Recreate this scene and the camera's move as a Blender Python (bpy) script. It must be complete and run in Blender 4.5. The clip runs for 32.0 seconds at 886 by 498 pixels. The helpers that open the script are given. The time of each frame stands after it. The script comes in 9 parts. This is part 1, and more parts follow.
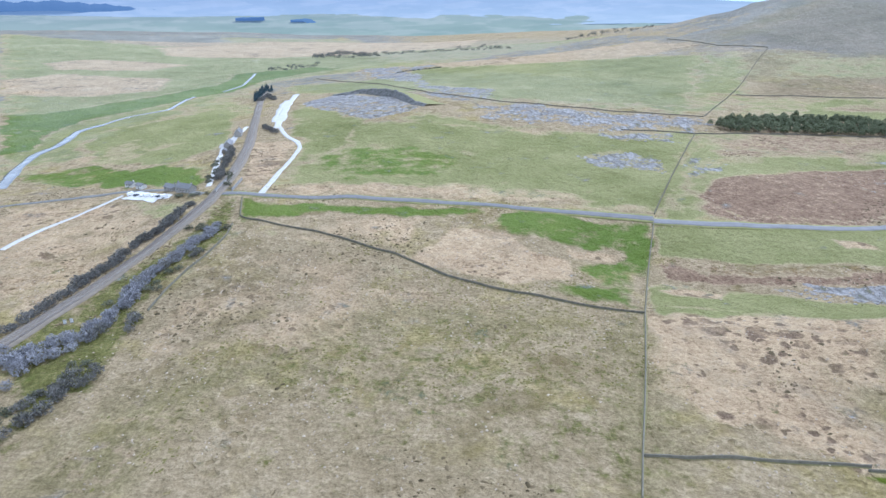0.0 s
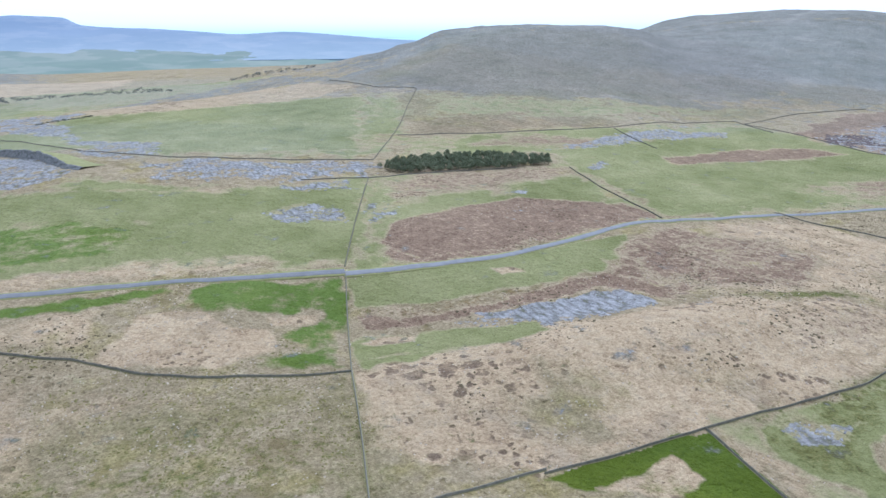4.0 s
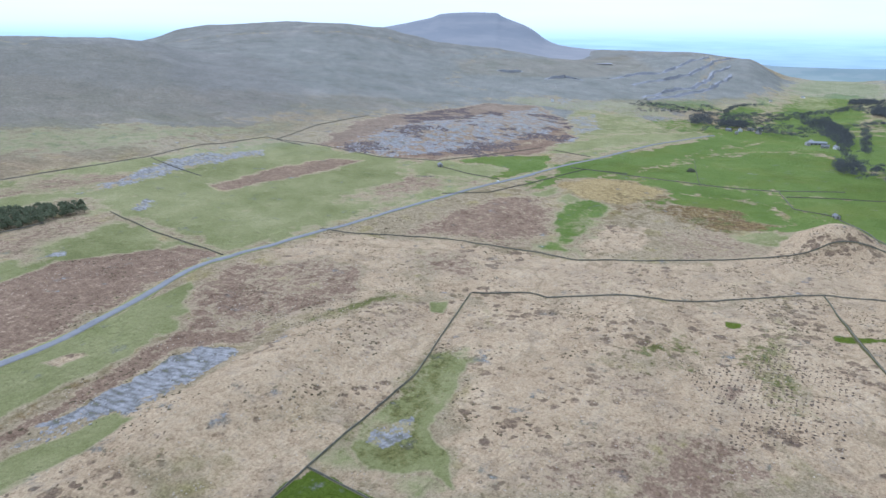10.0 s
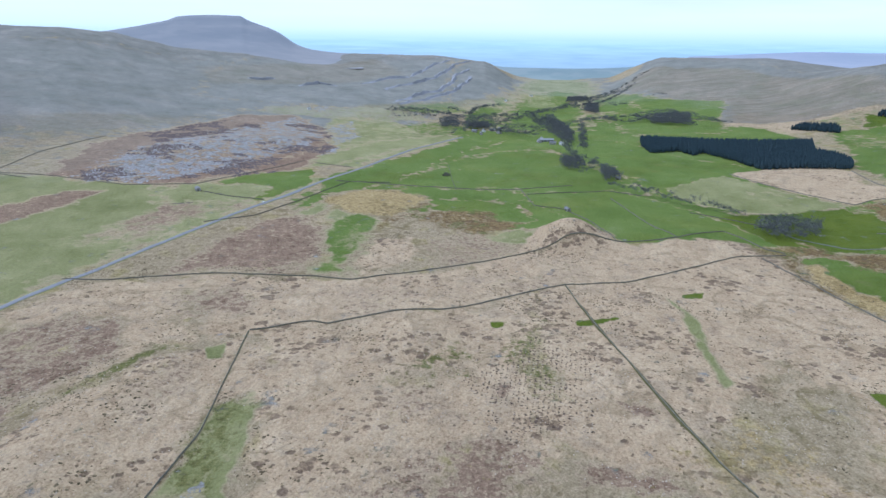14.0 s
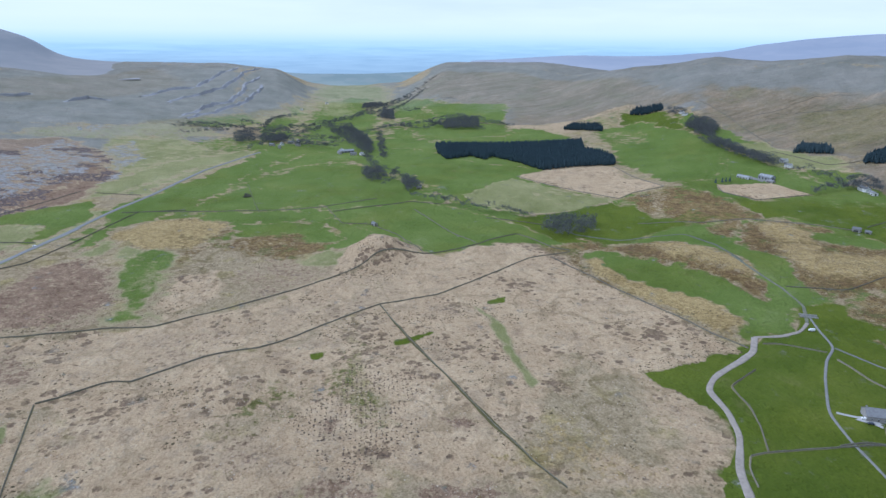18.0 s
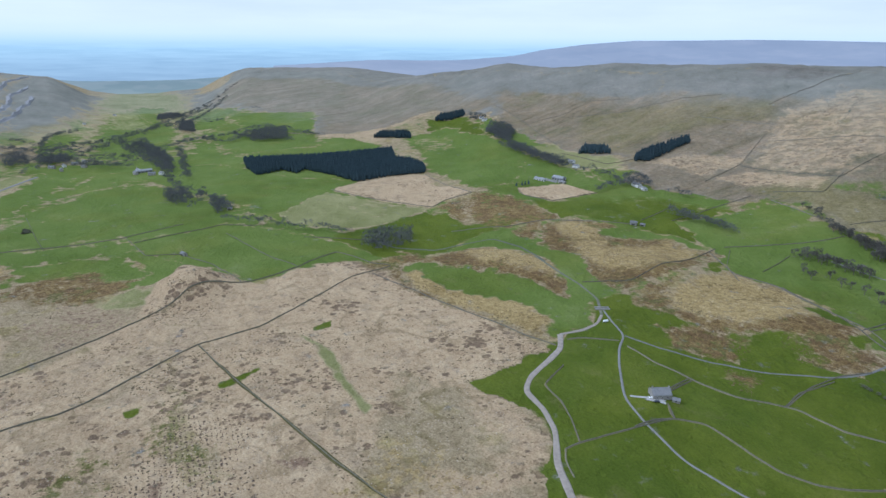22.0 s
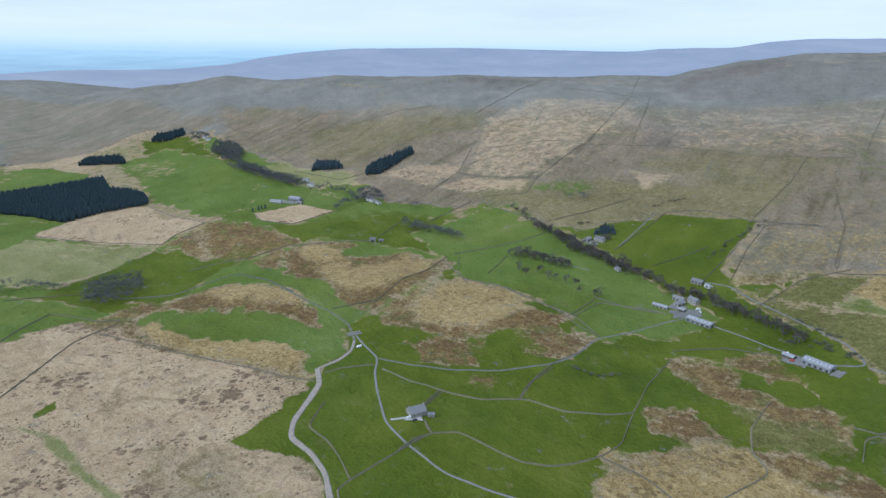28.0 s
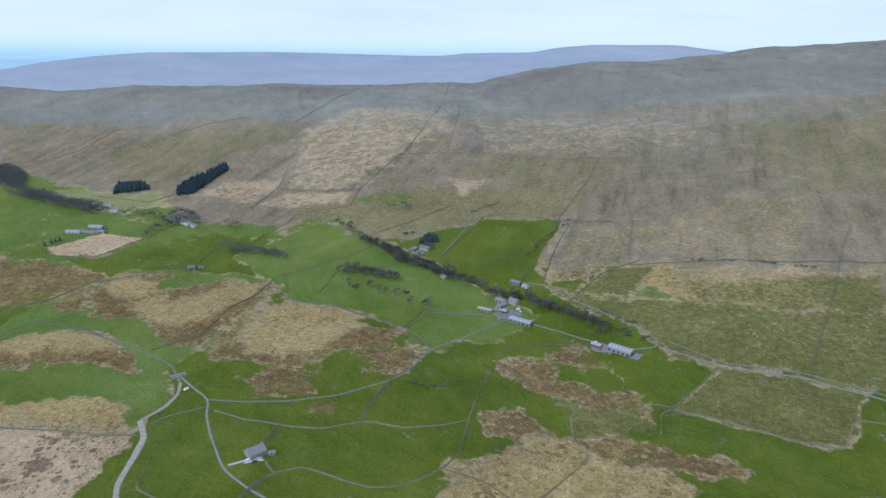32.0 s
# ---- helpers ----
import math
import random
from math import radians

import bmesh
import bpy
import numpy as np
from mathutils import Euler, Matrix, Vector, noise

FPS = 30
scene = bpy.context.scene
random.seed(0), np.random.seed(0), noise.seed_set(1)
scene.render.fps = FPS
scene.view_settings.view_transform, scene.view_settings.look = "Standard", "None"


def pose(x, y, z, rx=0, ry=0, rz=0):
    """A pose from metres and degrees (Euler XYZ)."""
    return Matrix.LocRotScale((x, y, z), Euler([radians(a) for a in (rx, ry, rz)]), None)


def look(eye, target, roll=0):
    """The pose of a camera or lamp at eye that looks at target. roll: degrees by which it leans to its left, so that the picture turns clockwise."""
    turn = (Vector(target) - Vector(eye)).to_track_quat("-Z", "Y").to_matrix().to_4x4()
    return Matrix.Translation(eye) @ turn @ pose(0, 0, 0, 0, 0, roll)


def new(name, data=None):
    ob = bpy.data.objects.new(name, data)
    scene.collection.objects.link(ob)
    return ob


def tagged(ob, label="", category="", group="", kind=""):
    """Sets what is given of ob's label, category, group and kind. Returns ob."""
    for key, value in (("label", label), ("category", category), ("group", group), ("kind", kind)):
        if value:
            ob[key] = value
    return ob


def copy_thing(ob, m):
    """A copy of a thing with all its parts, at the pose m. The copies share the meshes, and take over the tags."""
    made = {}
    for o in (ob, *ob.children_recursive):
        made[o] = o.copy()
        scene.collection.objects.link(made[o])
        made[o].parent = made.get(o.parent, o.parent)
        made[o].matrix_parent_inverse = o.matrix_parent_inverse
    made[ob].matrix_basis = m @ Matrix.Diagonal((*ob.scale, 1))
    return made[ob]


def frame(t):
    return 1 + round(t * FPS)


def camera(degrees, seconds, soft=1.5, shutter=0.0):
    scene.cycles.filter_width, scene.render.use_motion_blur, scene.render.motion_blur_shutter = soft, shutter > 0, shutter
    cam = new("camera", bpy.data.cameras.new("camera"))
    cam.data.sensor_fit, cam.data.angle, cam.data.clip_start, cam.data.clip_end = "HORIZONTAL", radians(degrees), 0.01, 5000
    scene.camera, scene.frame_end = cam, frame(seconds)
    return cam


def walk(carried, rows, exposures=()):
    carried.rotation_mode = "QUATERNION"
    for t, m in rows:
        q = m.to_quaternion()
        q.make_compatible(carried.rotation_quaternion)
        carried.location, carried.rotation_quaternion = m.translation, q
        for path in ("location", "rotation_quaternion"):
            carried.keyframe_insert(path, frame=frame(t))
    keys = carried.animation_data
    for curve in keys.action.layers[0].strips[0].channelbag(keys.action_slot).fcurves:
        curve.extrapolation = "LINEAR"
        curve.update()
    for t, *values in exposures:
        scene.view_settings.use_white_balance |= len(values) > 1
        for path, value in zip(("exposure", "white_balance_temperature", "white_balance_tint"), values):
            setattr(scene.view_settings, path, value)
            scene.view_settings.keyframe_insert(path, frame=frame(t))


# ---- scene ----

cam = camera(69.66, 32.0)
# seconds, place in metres and turn in degrees: the camera climbs straight up and turns to its right
PATH = [
    (0, 0, 0, 150.00, 68.84, 1.18, 3.20),
    (0.5, 0, 0, 152.88, 69.78, 1.05, -0.30),
    (1, 0, 0, 155.76, 70.84, 0.89, -3.79),
    (1.5, 0, 0, 158.64, 71.19, 0.74, -7.38),
    (2, 0, 0, 161.51, 71.15, 0.52, -10.91),
    (2.5, 0, 0, 164.39, 71.12, 0.43, -14.50),
    (3, 0, 0, 167.27, 71.10, 0.35, -18.05),
    (3.5, 0, 0, 170.15, 71.09, 0.24, -21.57),
    (5.5, 0, 0, 181.66, 71.10, -0.08, -35.29),
    (6, 0, 0, 184.54, 71.12, -0.10, -38.63),
    (6.5, 0, 0, 187.42, 71.14, -0.14, -41.98),
    (7, 0, 0, 190.30, 71.17, -0.23, -45.32),
    (7.5, 0, 0, 193.18, 71.21, -0.33, -48.64),
    (8, 0, 0, 196.05, 71.23, -0.38, -51.91),
    (8.5, 0, 0, 198.93, 71.26, -0.34, -55.13),
    (9, 0, 0, 201.81, 71.28, -0.31, -58.35),
    (9.5, 0, 0, 204.69, 71.30, -0.38, -61.52),
    (10, 0, 0, 207.57, 71.33, -0.50, -64.67),
    (10.5, 0, 0, 210.45, 71.36, -0.57, -67.79),
    (11, 0, 0, 213.32, 71.41, -0.58, -70.97),
    (11.5, 0, 0, 216.20, 71.45, -0.59, -74.13),
    (12, 0, 0, 219.08, 71.48, -0.60, -76.94),
    (12.5, 0, 0, 221.96, 71.49, -0.61, -79.31),
    (13, 0, 0, 224.84, 71.50, -0.63, -81.43),
    (13.5, 0, 0, 227.72, 71.53, -0.63, -83.63),
    (14, 0, 0, 230.59, 71.57, -0.63, -85.86),
    (14.5, 0, 0, 233.47, 71.61, -0.64, -88.15),
    (16.5, 0, 0, 244.99, 71.76, -0.67, -97.26),
    (17, 0, 0, 247.86, 71.81, -0.62, -99.40),
    (17.5, 0, 0, 250.74, 71.87, -0.52, -101.56),
    (18, 0, 0, 253.62, 71.93, -0.45, -103.69),
    (18.5, 0, 0, 256.50, 71.97, -0.45, -105.79),
    (19, 0, 0, 259.38, 72.00, -0.48, -107.90),
    (19.5, 0, 0, 262.26, 72.03, -0.47, -110.03),
    (20, 0, 0, 265.13, 72.06, -0.45, -112.13),
    (20.5, 0, 0, 268.01, 72.09, -0.42, -114.25),
    (21, 0, 0, 270.89, 72.12, -0.46, -116.35),
    (21.5, 0, 0, 273.77, 72.16, -0.54, -118.44),
    (22, 0, 0, 276.65, 72.19, -0.62, -120.47),
    (22.5, 0, 0, 279.53, 72.22, -0.60, -122.52),
    (23, 0, 0, 282.40, 72.25, -0.56, -124.57),
    (23.5, 0, 0, 285.28, 72.29, -0.52, -126.65),
    (24, 0, 0, 288.16, 72.33, -0.53, -128.69),
    (24.5, 0, 0, 291.04, 72.38, -0.52, -130.75),
    (25, 0, 0, 293.92, 72.41, -0.53, -132.74),
    (25.5, 0, 0, 296.80, 72.45, -0.54, -134.64),
    (27.5, 0, 0, 308.31, 72.61, -0.59, -142.29),
    (28, 0, 0, 311.19, 72.65, -0.60, -144.25),
    (28.5, 0, 0, 314.07, 72.67, -0.60, -146.20),
    (29, 0, 0, 316.94, 72.70, -0.61, -148.15),
    (29.5, 0, 0, 319.82, 72.74, -0.62, -150.14),
    (30, 0, 0, 322.70, 72.78, -0.64, -152.15),
    (30.5, 0, 0, 325.58, 72.81, -0.65, -154.14),
    (31, 0, 0, 328.46, 72.83, -0.67, -156.15),
    (31.5, 0, 0, 331.34, 72.86, -0.68, -158.20),
    (32, 0, 0, 334.21, 72.90, -0.70, -160.31),
]
walk(cam, [(t, pose(x, y, z, rx, ry, rz)) for t, x, y, z, rx, ry, rz in PATH],
     exposures=[(0.0, 0.49, 5060, 16), (1.0, 0.39, 5060, 16), (3.0, 0.32, 5040, 16), (6.0, 0.29, 5040, 16), (10.0, 0.17, 5010, 16),
                (14.0, 0.03, 4980, 16), (20.0, -0.18, 5080, 15), (25.0, -0.20, 5230, 12), (32.0, -0.20, 5170, 13)])

# ---- sky and sun: high thin overcast, hazy distance ----
SUN_BEARING, SUN_HEIGHT = 55.0, 46.0
world = bpy.data.worlds.new("sky")
scene.world = world
world.use_nodes = True


def wire(tree):
    """Shorthand for nodes: add(type, **inputs by index or name) and link."""
    def add(kind, inputs=None, operation="", clamp=False, mix=""):
        n = tree.nodes.new(kind)
        if operation:
            n.operation = operation
        if clamp:
            n.use_clamp = True
        if mix:
            n.data_type, n.blend_type = "RGBA", mix
        for k, v in (inputs or {}).items():
            if isinstance(v, bpy.types.NodeSocket):
                tree.links.new(v, n.inputs[k])
            else:
                n.inputs[k].default_value = v
        return n
    return add


def ramp(add, fac, *stops, mode="LINEAR"):
    """stops: position, colour in turn."""
    n = add("ShaderNodeValToRGB", {0: fac})
    e = n.color_ramp.elements
    n.color_ramp.interpolation = mode
    while len(e) < len(stops):
        e.new(0.5)
    for el, (p, c) in zip(e, stops):
        el.position = p
        el.color = (*c, 1) if len(c) == 3 else c
    return n.outputs[0]


def blend(add, fac, a, b, mode="MIX"):
    n = add("ShaderNodeMix", mix=mode)
    for sock, v in ((n.inputs[0], fac), (n.inputs[6], a), (n.inputs[7], b)):
        if isinstance(v, bpy.types.NodeSocket):
            n.id_data.links.new(v, sock)
        elif isinstance(v, (int, float)):
            sock.default_value = v
        else:
            sock.default_value = (*v, 1) if len(v) == 3 else v
    return n.outputs[2]


def calc(add, op, a, b=0.0, clamp=False):
    return add("ShaderNodeMath", {0: a, 1: b}, operation=op, clamp=clamp).outputs[0]


def make_sky():
    t = world.node_tree
    t.nodes.clear()
    add = wire(t)
    way = add("ShaderNodeTexCoord").outputs["Generated"]
    xyz = add("ShaderNodeSeparateXYZ", {0: way})
    sky = add("ShaderNodeTexSky")
    sky.sky_type, sky.sun_disc, sky.altitude, sky.dust_density = "NISHITA", False, 300, 2.0
    sky.sun_elevation, sky.sun_rotation = radians(SUN_HEIGHT), radians(90 - SUN_BEARING)
    blue = add("ShaderNodeVectorMath", {0: sky.outputs[0], 3: 0.09}, operation="SCALE").outputs[0]
    # layered cloud, stretched flat towards the horizon
    flat = add("ShaderNodeMapping", {0: way, 3: (2.2, 2.2, 16.0)})
    puffs = add("ShaderNodeTexNoise", {"Vector": flat.outputs[0], "Scale": 1.6, "Detail": 5.0, "Roughness": 0.55})
    cloud = blend(add, puffs.outputs[0], (0.80, 0.875, 0.87), (0.97, 1.0, 0.98))
    cover = ramp(add, puffs.outputs[0], (0.25, (0.86,) * 3), (0.6, (0.98,) * 3))
    upper = blend(add, cover, blue, cloud)
    # pale blue air near the horizon and the plain far below it
    height = add("ShaderNodeMapRange", {0: xyz.outputs[2], 1: -0.06, 2: 0.12}).outputs[0]
    air = ramp(add, height, (0.0, (0.38, 0.50, 0.58)), (0.18, (0.44, 0.60, 0.69)), (0.28, (0.52, 0.72, 0.80)),
               (0.335, (0.64, 0.81, 0.86)), (0.40, (0.79, 0.90, 0.91)), (0.50, (0.88, 0.94, 0.93)))
    low = add("ShaderNodeTexNoise", {"Vector": add("ShaderNodeMapping", {0: way, 3: (9.0, 9.0, 150.0)}).outputs[0], "Scale": 1.5, "Detail": 5.0, "Roughness": 0.6})
    plain_tint = ramp(add, low.outputs[0], (0.36, (0.90, 0.92, 0.93)), (0.64, (1.06, 1.05, 1.03)))
    air = blend(add, ramp(add, height, (0.27, (1, 1, 1)), (0.34, (0, 0, 0))), air, blend(add, 1.0, air, plain_tint, "MULTIPLY"))
    hazy = ramp(add, height, (0.33, (1, 1, 1)), (0.62, (0, 0, 0)))
    both = blend(add, hazy, upper, air)
    out = add("ShaderNodeBackground", {0: both, 1: 1.1})
    add("ShaderNodeOutputWorld", {0: out.outputs[0]})


make_sky()
sun_data = bpy.data.lights.new("sun", "SUN")
sun_data.energy, sun_data.angle, sun_data.color = 2.3, radians(6), (1.0, 0.97, 0.93)
sun = new("sun", sun_data)
sun.matrix_world = look((math.cos(radians(SUN_BEARING)) * 500, math.sin(radians(SUN_BEARING)) * 500,
                         500 * math.tan(radians(SUN_HEIGHT))), (0, 0, 0))

# ---- materials ----
def material(name):
    m = bpy.data.materials.new(name)
    m.use_nodes = True
    m.node_tree.nodes.clear()
    return m, wire(m.node_tree)


def finish(add, colour, roughness=0.9, bump=None, strength=0.3, distance=0.3, metal=0.0, specular=0.2):
    n = add("ShaderNodeBsdfPrincipled", {"Base Color": colour if isinstance(colour, bpy.types.NodeSocket) else (*colour, 1),
                                         "Roughness": roughness, "Metallic": metal, "Specular IOR Level": specular})
    if bump is not None:
        b = add("ShaderNodeBump", {"Strength": strength, "Distance": distance, "Height": bump})
        n.id_data.links.new(b.outputs[0], n.inputs["Normal"])
    add("ShaderNodeOutputMaterial", {0: n.outputs[0]})


def grain(add, where, size, detail=4.0, rough=0.55, lacunarity=2.0):
    return add("ShaderNodeTexNoise", {"Vector": where, "Scale": 1.0 / size, "Detail": detail, "Roughness": rough}).outputs[0]


def plain(name, dark, light, size=0.6, roughness=0.85, fine=0.08, metal=0.0, bump=0.3, distance=0.05):
    """A surface of two shades, mottled at two scales, a little different on each piece."""
    m, add = material(name)
    where = add("ShaderNodeTexCoord").outputs["Object"]
    n = calc(add, "ADD", calc(add, "MULTIPLY", grain(add, where, size), 0.6), calc(add, "MULTIPLY", grain(add, where, fine), 0.4))
    one = add("ShaderNodeObjectInfo").outputs["Random"]
    n = calc(add, "ADD", n, calc(add, "MULTIPLY", calc(add, "SUBTRACT", one, 0.5), 0.25))
    finish(add, ramp(add, n, (0.3, dark), (0.72, light)), roughness, grain(add, where, fine), bump, distance, metal)
    return m


def make_ground_material():
    m, add = material("moor_and_pasture")
    where = add("ShaderNodeNewGeometry").outputs["Position"]
    one = add("ShaderNodeAttribute")
    one.attribute_name = "cover_a"
    two = add("ShaderNodeAttribute")
    two.attribute_name = "cover_b"
    three = add("ShaderNodeAttribute")
    three.attribute_name = "cover_c"
    e = add("ShaderNodeSeparateColor", {0: three.outputs["Color"]})
    four = add("ShaderNodeAttribute")
    four.attribute_name = "cover_d"
    tint = add("ShaderNodeSeparateColor", {0: four.outputs["Color"]})
    a = add("ShaderNodeSeparateColor", {0: one.outputs["Color"]})
    b = add("ShaderNodeSeparateColor", {0: two.outputs["Color"]})
    broad = grain(add, where, 150, 4.0)
    field = grain(add, where, 38, 6.0, 0.62)
    tuft = grain(add, where, 7.0, 7.0, 0.74)
    blade = grain(add, where, 1.8, 4.0, 0.75)
    edge = calc(add, "SUBTRACT", grain(add, where, 22, 8.0, 0.68), 0.5)

    def stretch(v, gain):
        return calc(add, "ADD", calc(add, "MULTIPLY", calc(add, "SUBTRACT", v, 0.5), gain), 0.5)

    tatter = calc(add, "ADD", calc(add, "MULTIPLY", edge, 0.45), calc(add, "MULTIPLY", calc(add, "SUBTRACT", grain(add, where, 5.5, 6.0, 0.7), 0.5), 0.75))

    def mask(cover, rag=2.0, sharp=0.12, by=None):
        """A cover's edge, frayed by the lie of the turf."""
        v = calc(add, "ADD", cover, calc(add, "MULTIPLY", by or edge, rag))
        return add("ShaderNodeMapRange", {0: v, 1: 0.5 - sharp, 2: 0.5 + sharp}).outputs[0]

    def weigh(*pairs):
        total = None
        for v, w in pairs:
            p = calc(add, "MULTIPLY", v, w)
            total = p if total is None else calc(add, "ADD", total, p)
        return total

    # crooked runnels and trods through the rough grass
    shifted = add("ShaderNodeVectorMath", {0: where, 1: add("ShaderNodeVectorMath", {0: add("ShaderNodeTexNoise", {"Vector": where, "Scale": 0.03, "Detail": 3.0}).outputs["Color"],
                                        3: 34.0}, operation="SCALE").outputs[0]}, operation="ADD").outputs[0]
    runnel = calc(add, "ABSOLUTE", calc(add, "SUBTRACT", grain(add, shifted, 62, 2.0, 0.5), 0.5))
    runnel = ramp(add, runnel, (0.0, (1, 1, 1)), (0.012, (0.7, 0.7, 0.7)), (0.032, (0, 0, 0)))
    runnel = calc(add, "MULTIPLY", runnel, ramp(add, broad, (0.42, (0, 0, 0)), (0.56, (0.75, 0.75, 0.75))))
    shag = stretch(weigh((broad, 0.08), (field, 0.16), (tuft, 0.44), (blade, 0.32)), 3.5)
    turf = stretch(weigh((broad, 0.4), (field, 0.3), (tuft, 0.2), (blade, 0.1)), 2.4)
    dark_tufts = ramp(add, stretch(weigh((tuft, 0.7), (blade, 0.3)), 2.6), (0.64, (0, 0, 0)), (0.84, (1, 1, 1)))
    # peaty hollows between the tussocks, in drifts
    jog = add("ShaderNodeVectorMath", {0: where, 1: add("ShaderNodeVectorMath", {0: add("ShaderNodeTexNoise", {"Vector": where, "Scale": 0.22, "Detail": 3.0}).outputs["Color"],
                                       3: 7.0}, operation="SCALE").outputs[0]}, operation="ADD").outputs[0]
    drift = calc(add, "SUBTRACT", grain(add, where, 85, 5.0, 0.6), 0.5)

    def hollows(size, reach, lean):
        near = add("ShaderNodeTexVoronoi", {"Vector": add("ShaderNodeMapping", {0: jog, 3: (1.0, 1.0, 0.05)}).outputs[0], "Scale": 1.0 / size}).outputs["Distance"]
        v = calc(add, "SUBTRACT", calc(add, "ADD", reach, calc(add, "MULTIPLY", drift, lean)), near)
        return add("ShaderNodeMapRange", {0: v, 1: 0.0, 2: 0.10}).outputs[0]

    pits = calc(add, "MAXIMUM", hollows(12.0, 0.20, 2.0), hollows(6.0, 0.17, 1.8))
    pits = calc(add, "MULTIPLY", pits, ramp(add, tuft, (0.36, (0.2, 0.2, 0.2)), (0.52, (1, 1, 1))))

    def fringe(m, strength):
        """The bleached grass that edges a patch."""
        return calc(add, "MULTIPLY", calc(add, "MULTIPLY", m, calc(add, "SUBTRACT", 1.0, m)), strength, True)

    # rough moor grass, olive to buff
    c = ramp(add, shag, (0.04, (0.140, 0.102, 0.054)), (0.28, (0.214, 0.164, 0.092)), (0.58, (0.282, 0.218, 0.130)), (0.97, (0.40, 0.318, 0.205)))
    c = blend(add, calc(add, "MULTIPLY", ramp(add, field, (0.53, (0, 0, 0)), (0.64, (1, 1, 1))), 0.7), c,
              ramp(add, shag, (0.2, (0.140, 0.112, 0.032)), (0.8, (0.27, 0.215, 0.080))))
    # grey-brown fell grass, its grey also standing for haze on distant slopes
    fell = ramp(add, turf, (0.10, (0.108, 0.106, 0.088)), (0.38, (0.152, 0.146, 0.122)), (0.64, (0.190, 0.178, 0.152)), (0.94, (0.27, 0.245, 0.21)))
    c = blend(add, calc(add, "MULTIPLY", runnel, 0.75), c, (0.125, 0.096, 0.036))
    c = blend(add, calc(add, "MULTIPLY", pits, 0.55), c, (0.120, 0.086, 0.036))
    fell = blend(add, calc(add, "MULTIPLY", ramp(add, grain(add, where, 95, 5.0, 0.6), (0.50, (0, 0, 0)), (0.66, (1, 1, 1))), 0.35), fell, (0.165, 0.146, 0.115))
    fell = blend(add, 0.35, fell, ramp(add, grain(add, shifted, 42, 8.0, 0.72), (0.36, (0.62, 0.64, 0.60)), (0.50, (1.0, 1.0, 1.0)), (0.64, (1.28, 1.24, 1.16))), "MULTIPLY")
    c = blend(add, mask(two.outputs["Alpha"], 2.4, 0.16), c, fell)
    # soft tints of the slopes: bent grass, olive sedge, dark ling
    def wash(v, rag=0.9):
        return calc(add, "ADD", v, calc(add, "MULTIPLY", calc(add, "MULTIPLY", edge, rag), ramp(add, v, (0.0, (0, 0, 0)), (0.3, (1, 1, 1)))), True)

    c = blend(add, wash(tint.outputs[0]), c, ramp(add, shag, (0.05, (0.100, 0.072, 0.042)), (0.5, (0.182, 0.136, 0.084)), (0.95, (0.28, 0.216, 0.14))))
    mottle = grain(add, where, 130, 8.0, 0.68)
    slope = blend(add, calc(add, "MULTIPLY", ramp(add, mottle, (0.50, (0, 0, 0)), (0.60, (1, 1, 1))), 0.6), (1.0, 1.0, 1.0), (0.70, 0.84, 0.62))
    slope = blend(add, calc(add, "MULTIPLY", ramp(add, mottle, (0.40, (1, 1, 1)), (0.48, (0, 0, 0))), 0.5), slope, (1.35, 1.32, 1.30))
    c = blend(add, wash(tint.outputs[0]), c, blend(add, 1.0, c, slope, "MULTIPLY"))
    # runnels and sheep-worn strips that follow the fall of the slope
    fall = add("ShaderNodeMapping", {0: add("ShaderNodeVectorMath", {0: jog, 1: (1, 1, 0)}, operation="MULTIPLY").outputs[0], 2: (0, 0, -0.21), 3: (1.0, 0.11, 1.0)}).outputs[0]
    flutes = ramp(add, grain(add, fall, 30, 5.0, 0.6), (0.34, (0.58, 0.60, 0.50)), (0.45, (0.95, 0.96, 0.92)), (0.55, (1.0, 1.0, 1.0)), (0.66, (1.30, 1.22, 1.16)))
    c = blend(add, wash(tint.outputs[0]), c, blend(add, 0.85, c, flutes, "MULTIPLY"))
    rills = ramp(add, grain(add, fall, 9, 3.0, 0.5), (0.30, (0.62, 0.62, 0.52)), (0.42, (1.0, 1.0, 1.0)))
    c = blend(add, wash(tint.outputs[0]), c, blend(add, 0.7, c, rills, "MULTIPLY"))
    c = blend(add, wash(tint.outputs[1]), c, ramp(add, shag, (0.05, (0.074, 0.063, 0.024)), (0.5, (0.135, 0.117, 0.048)), (0.95, (0.225, 0.19, 0.09))))
    c = blend(add, wash(tint.outputs[2]), c, ramp(add, shag, (0.05, (0.074, 0.064, 0.054)), (0.5, (0.140, 0.122, 0.104)), (0.95, (0.23, 0.20, 0.17))))
    # bleached purple moor grass
    straw = ramp(add, shag, (0.02, (0.150, 0.098, 0.054)), (0.24, (0.290, 0.205, 0.120)), (0.52, (0.380, 0.278, 0.166)), (0.98, (0.52, 0.405, 0.262)))
    straw = blend(add, calc(add, "MULTIPLY", pits, 0.95), straw, ramp(add, shag, (0.1, (0.070, 0.045, 0.028)), (0.9, (0.17, 0.118, 0.076))))
    straw = blend(add, calc(add, "MULTIPLY", dark_tufts, 0.8), straw, (0.15, 0.11, 0.075))
    straw = blend(add, calc(add, "MULTIPLY", runnel, 0.7), straw, (0.17, 0.125, 0.068))
    damp = ramp(add, grain(add, shifted, 30, 5.0, 0.65), (0.54, (0, 0, 0)), (0.63, (1, 1, 1)))
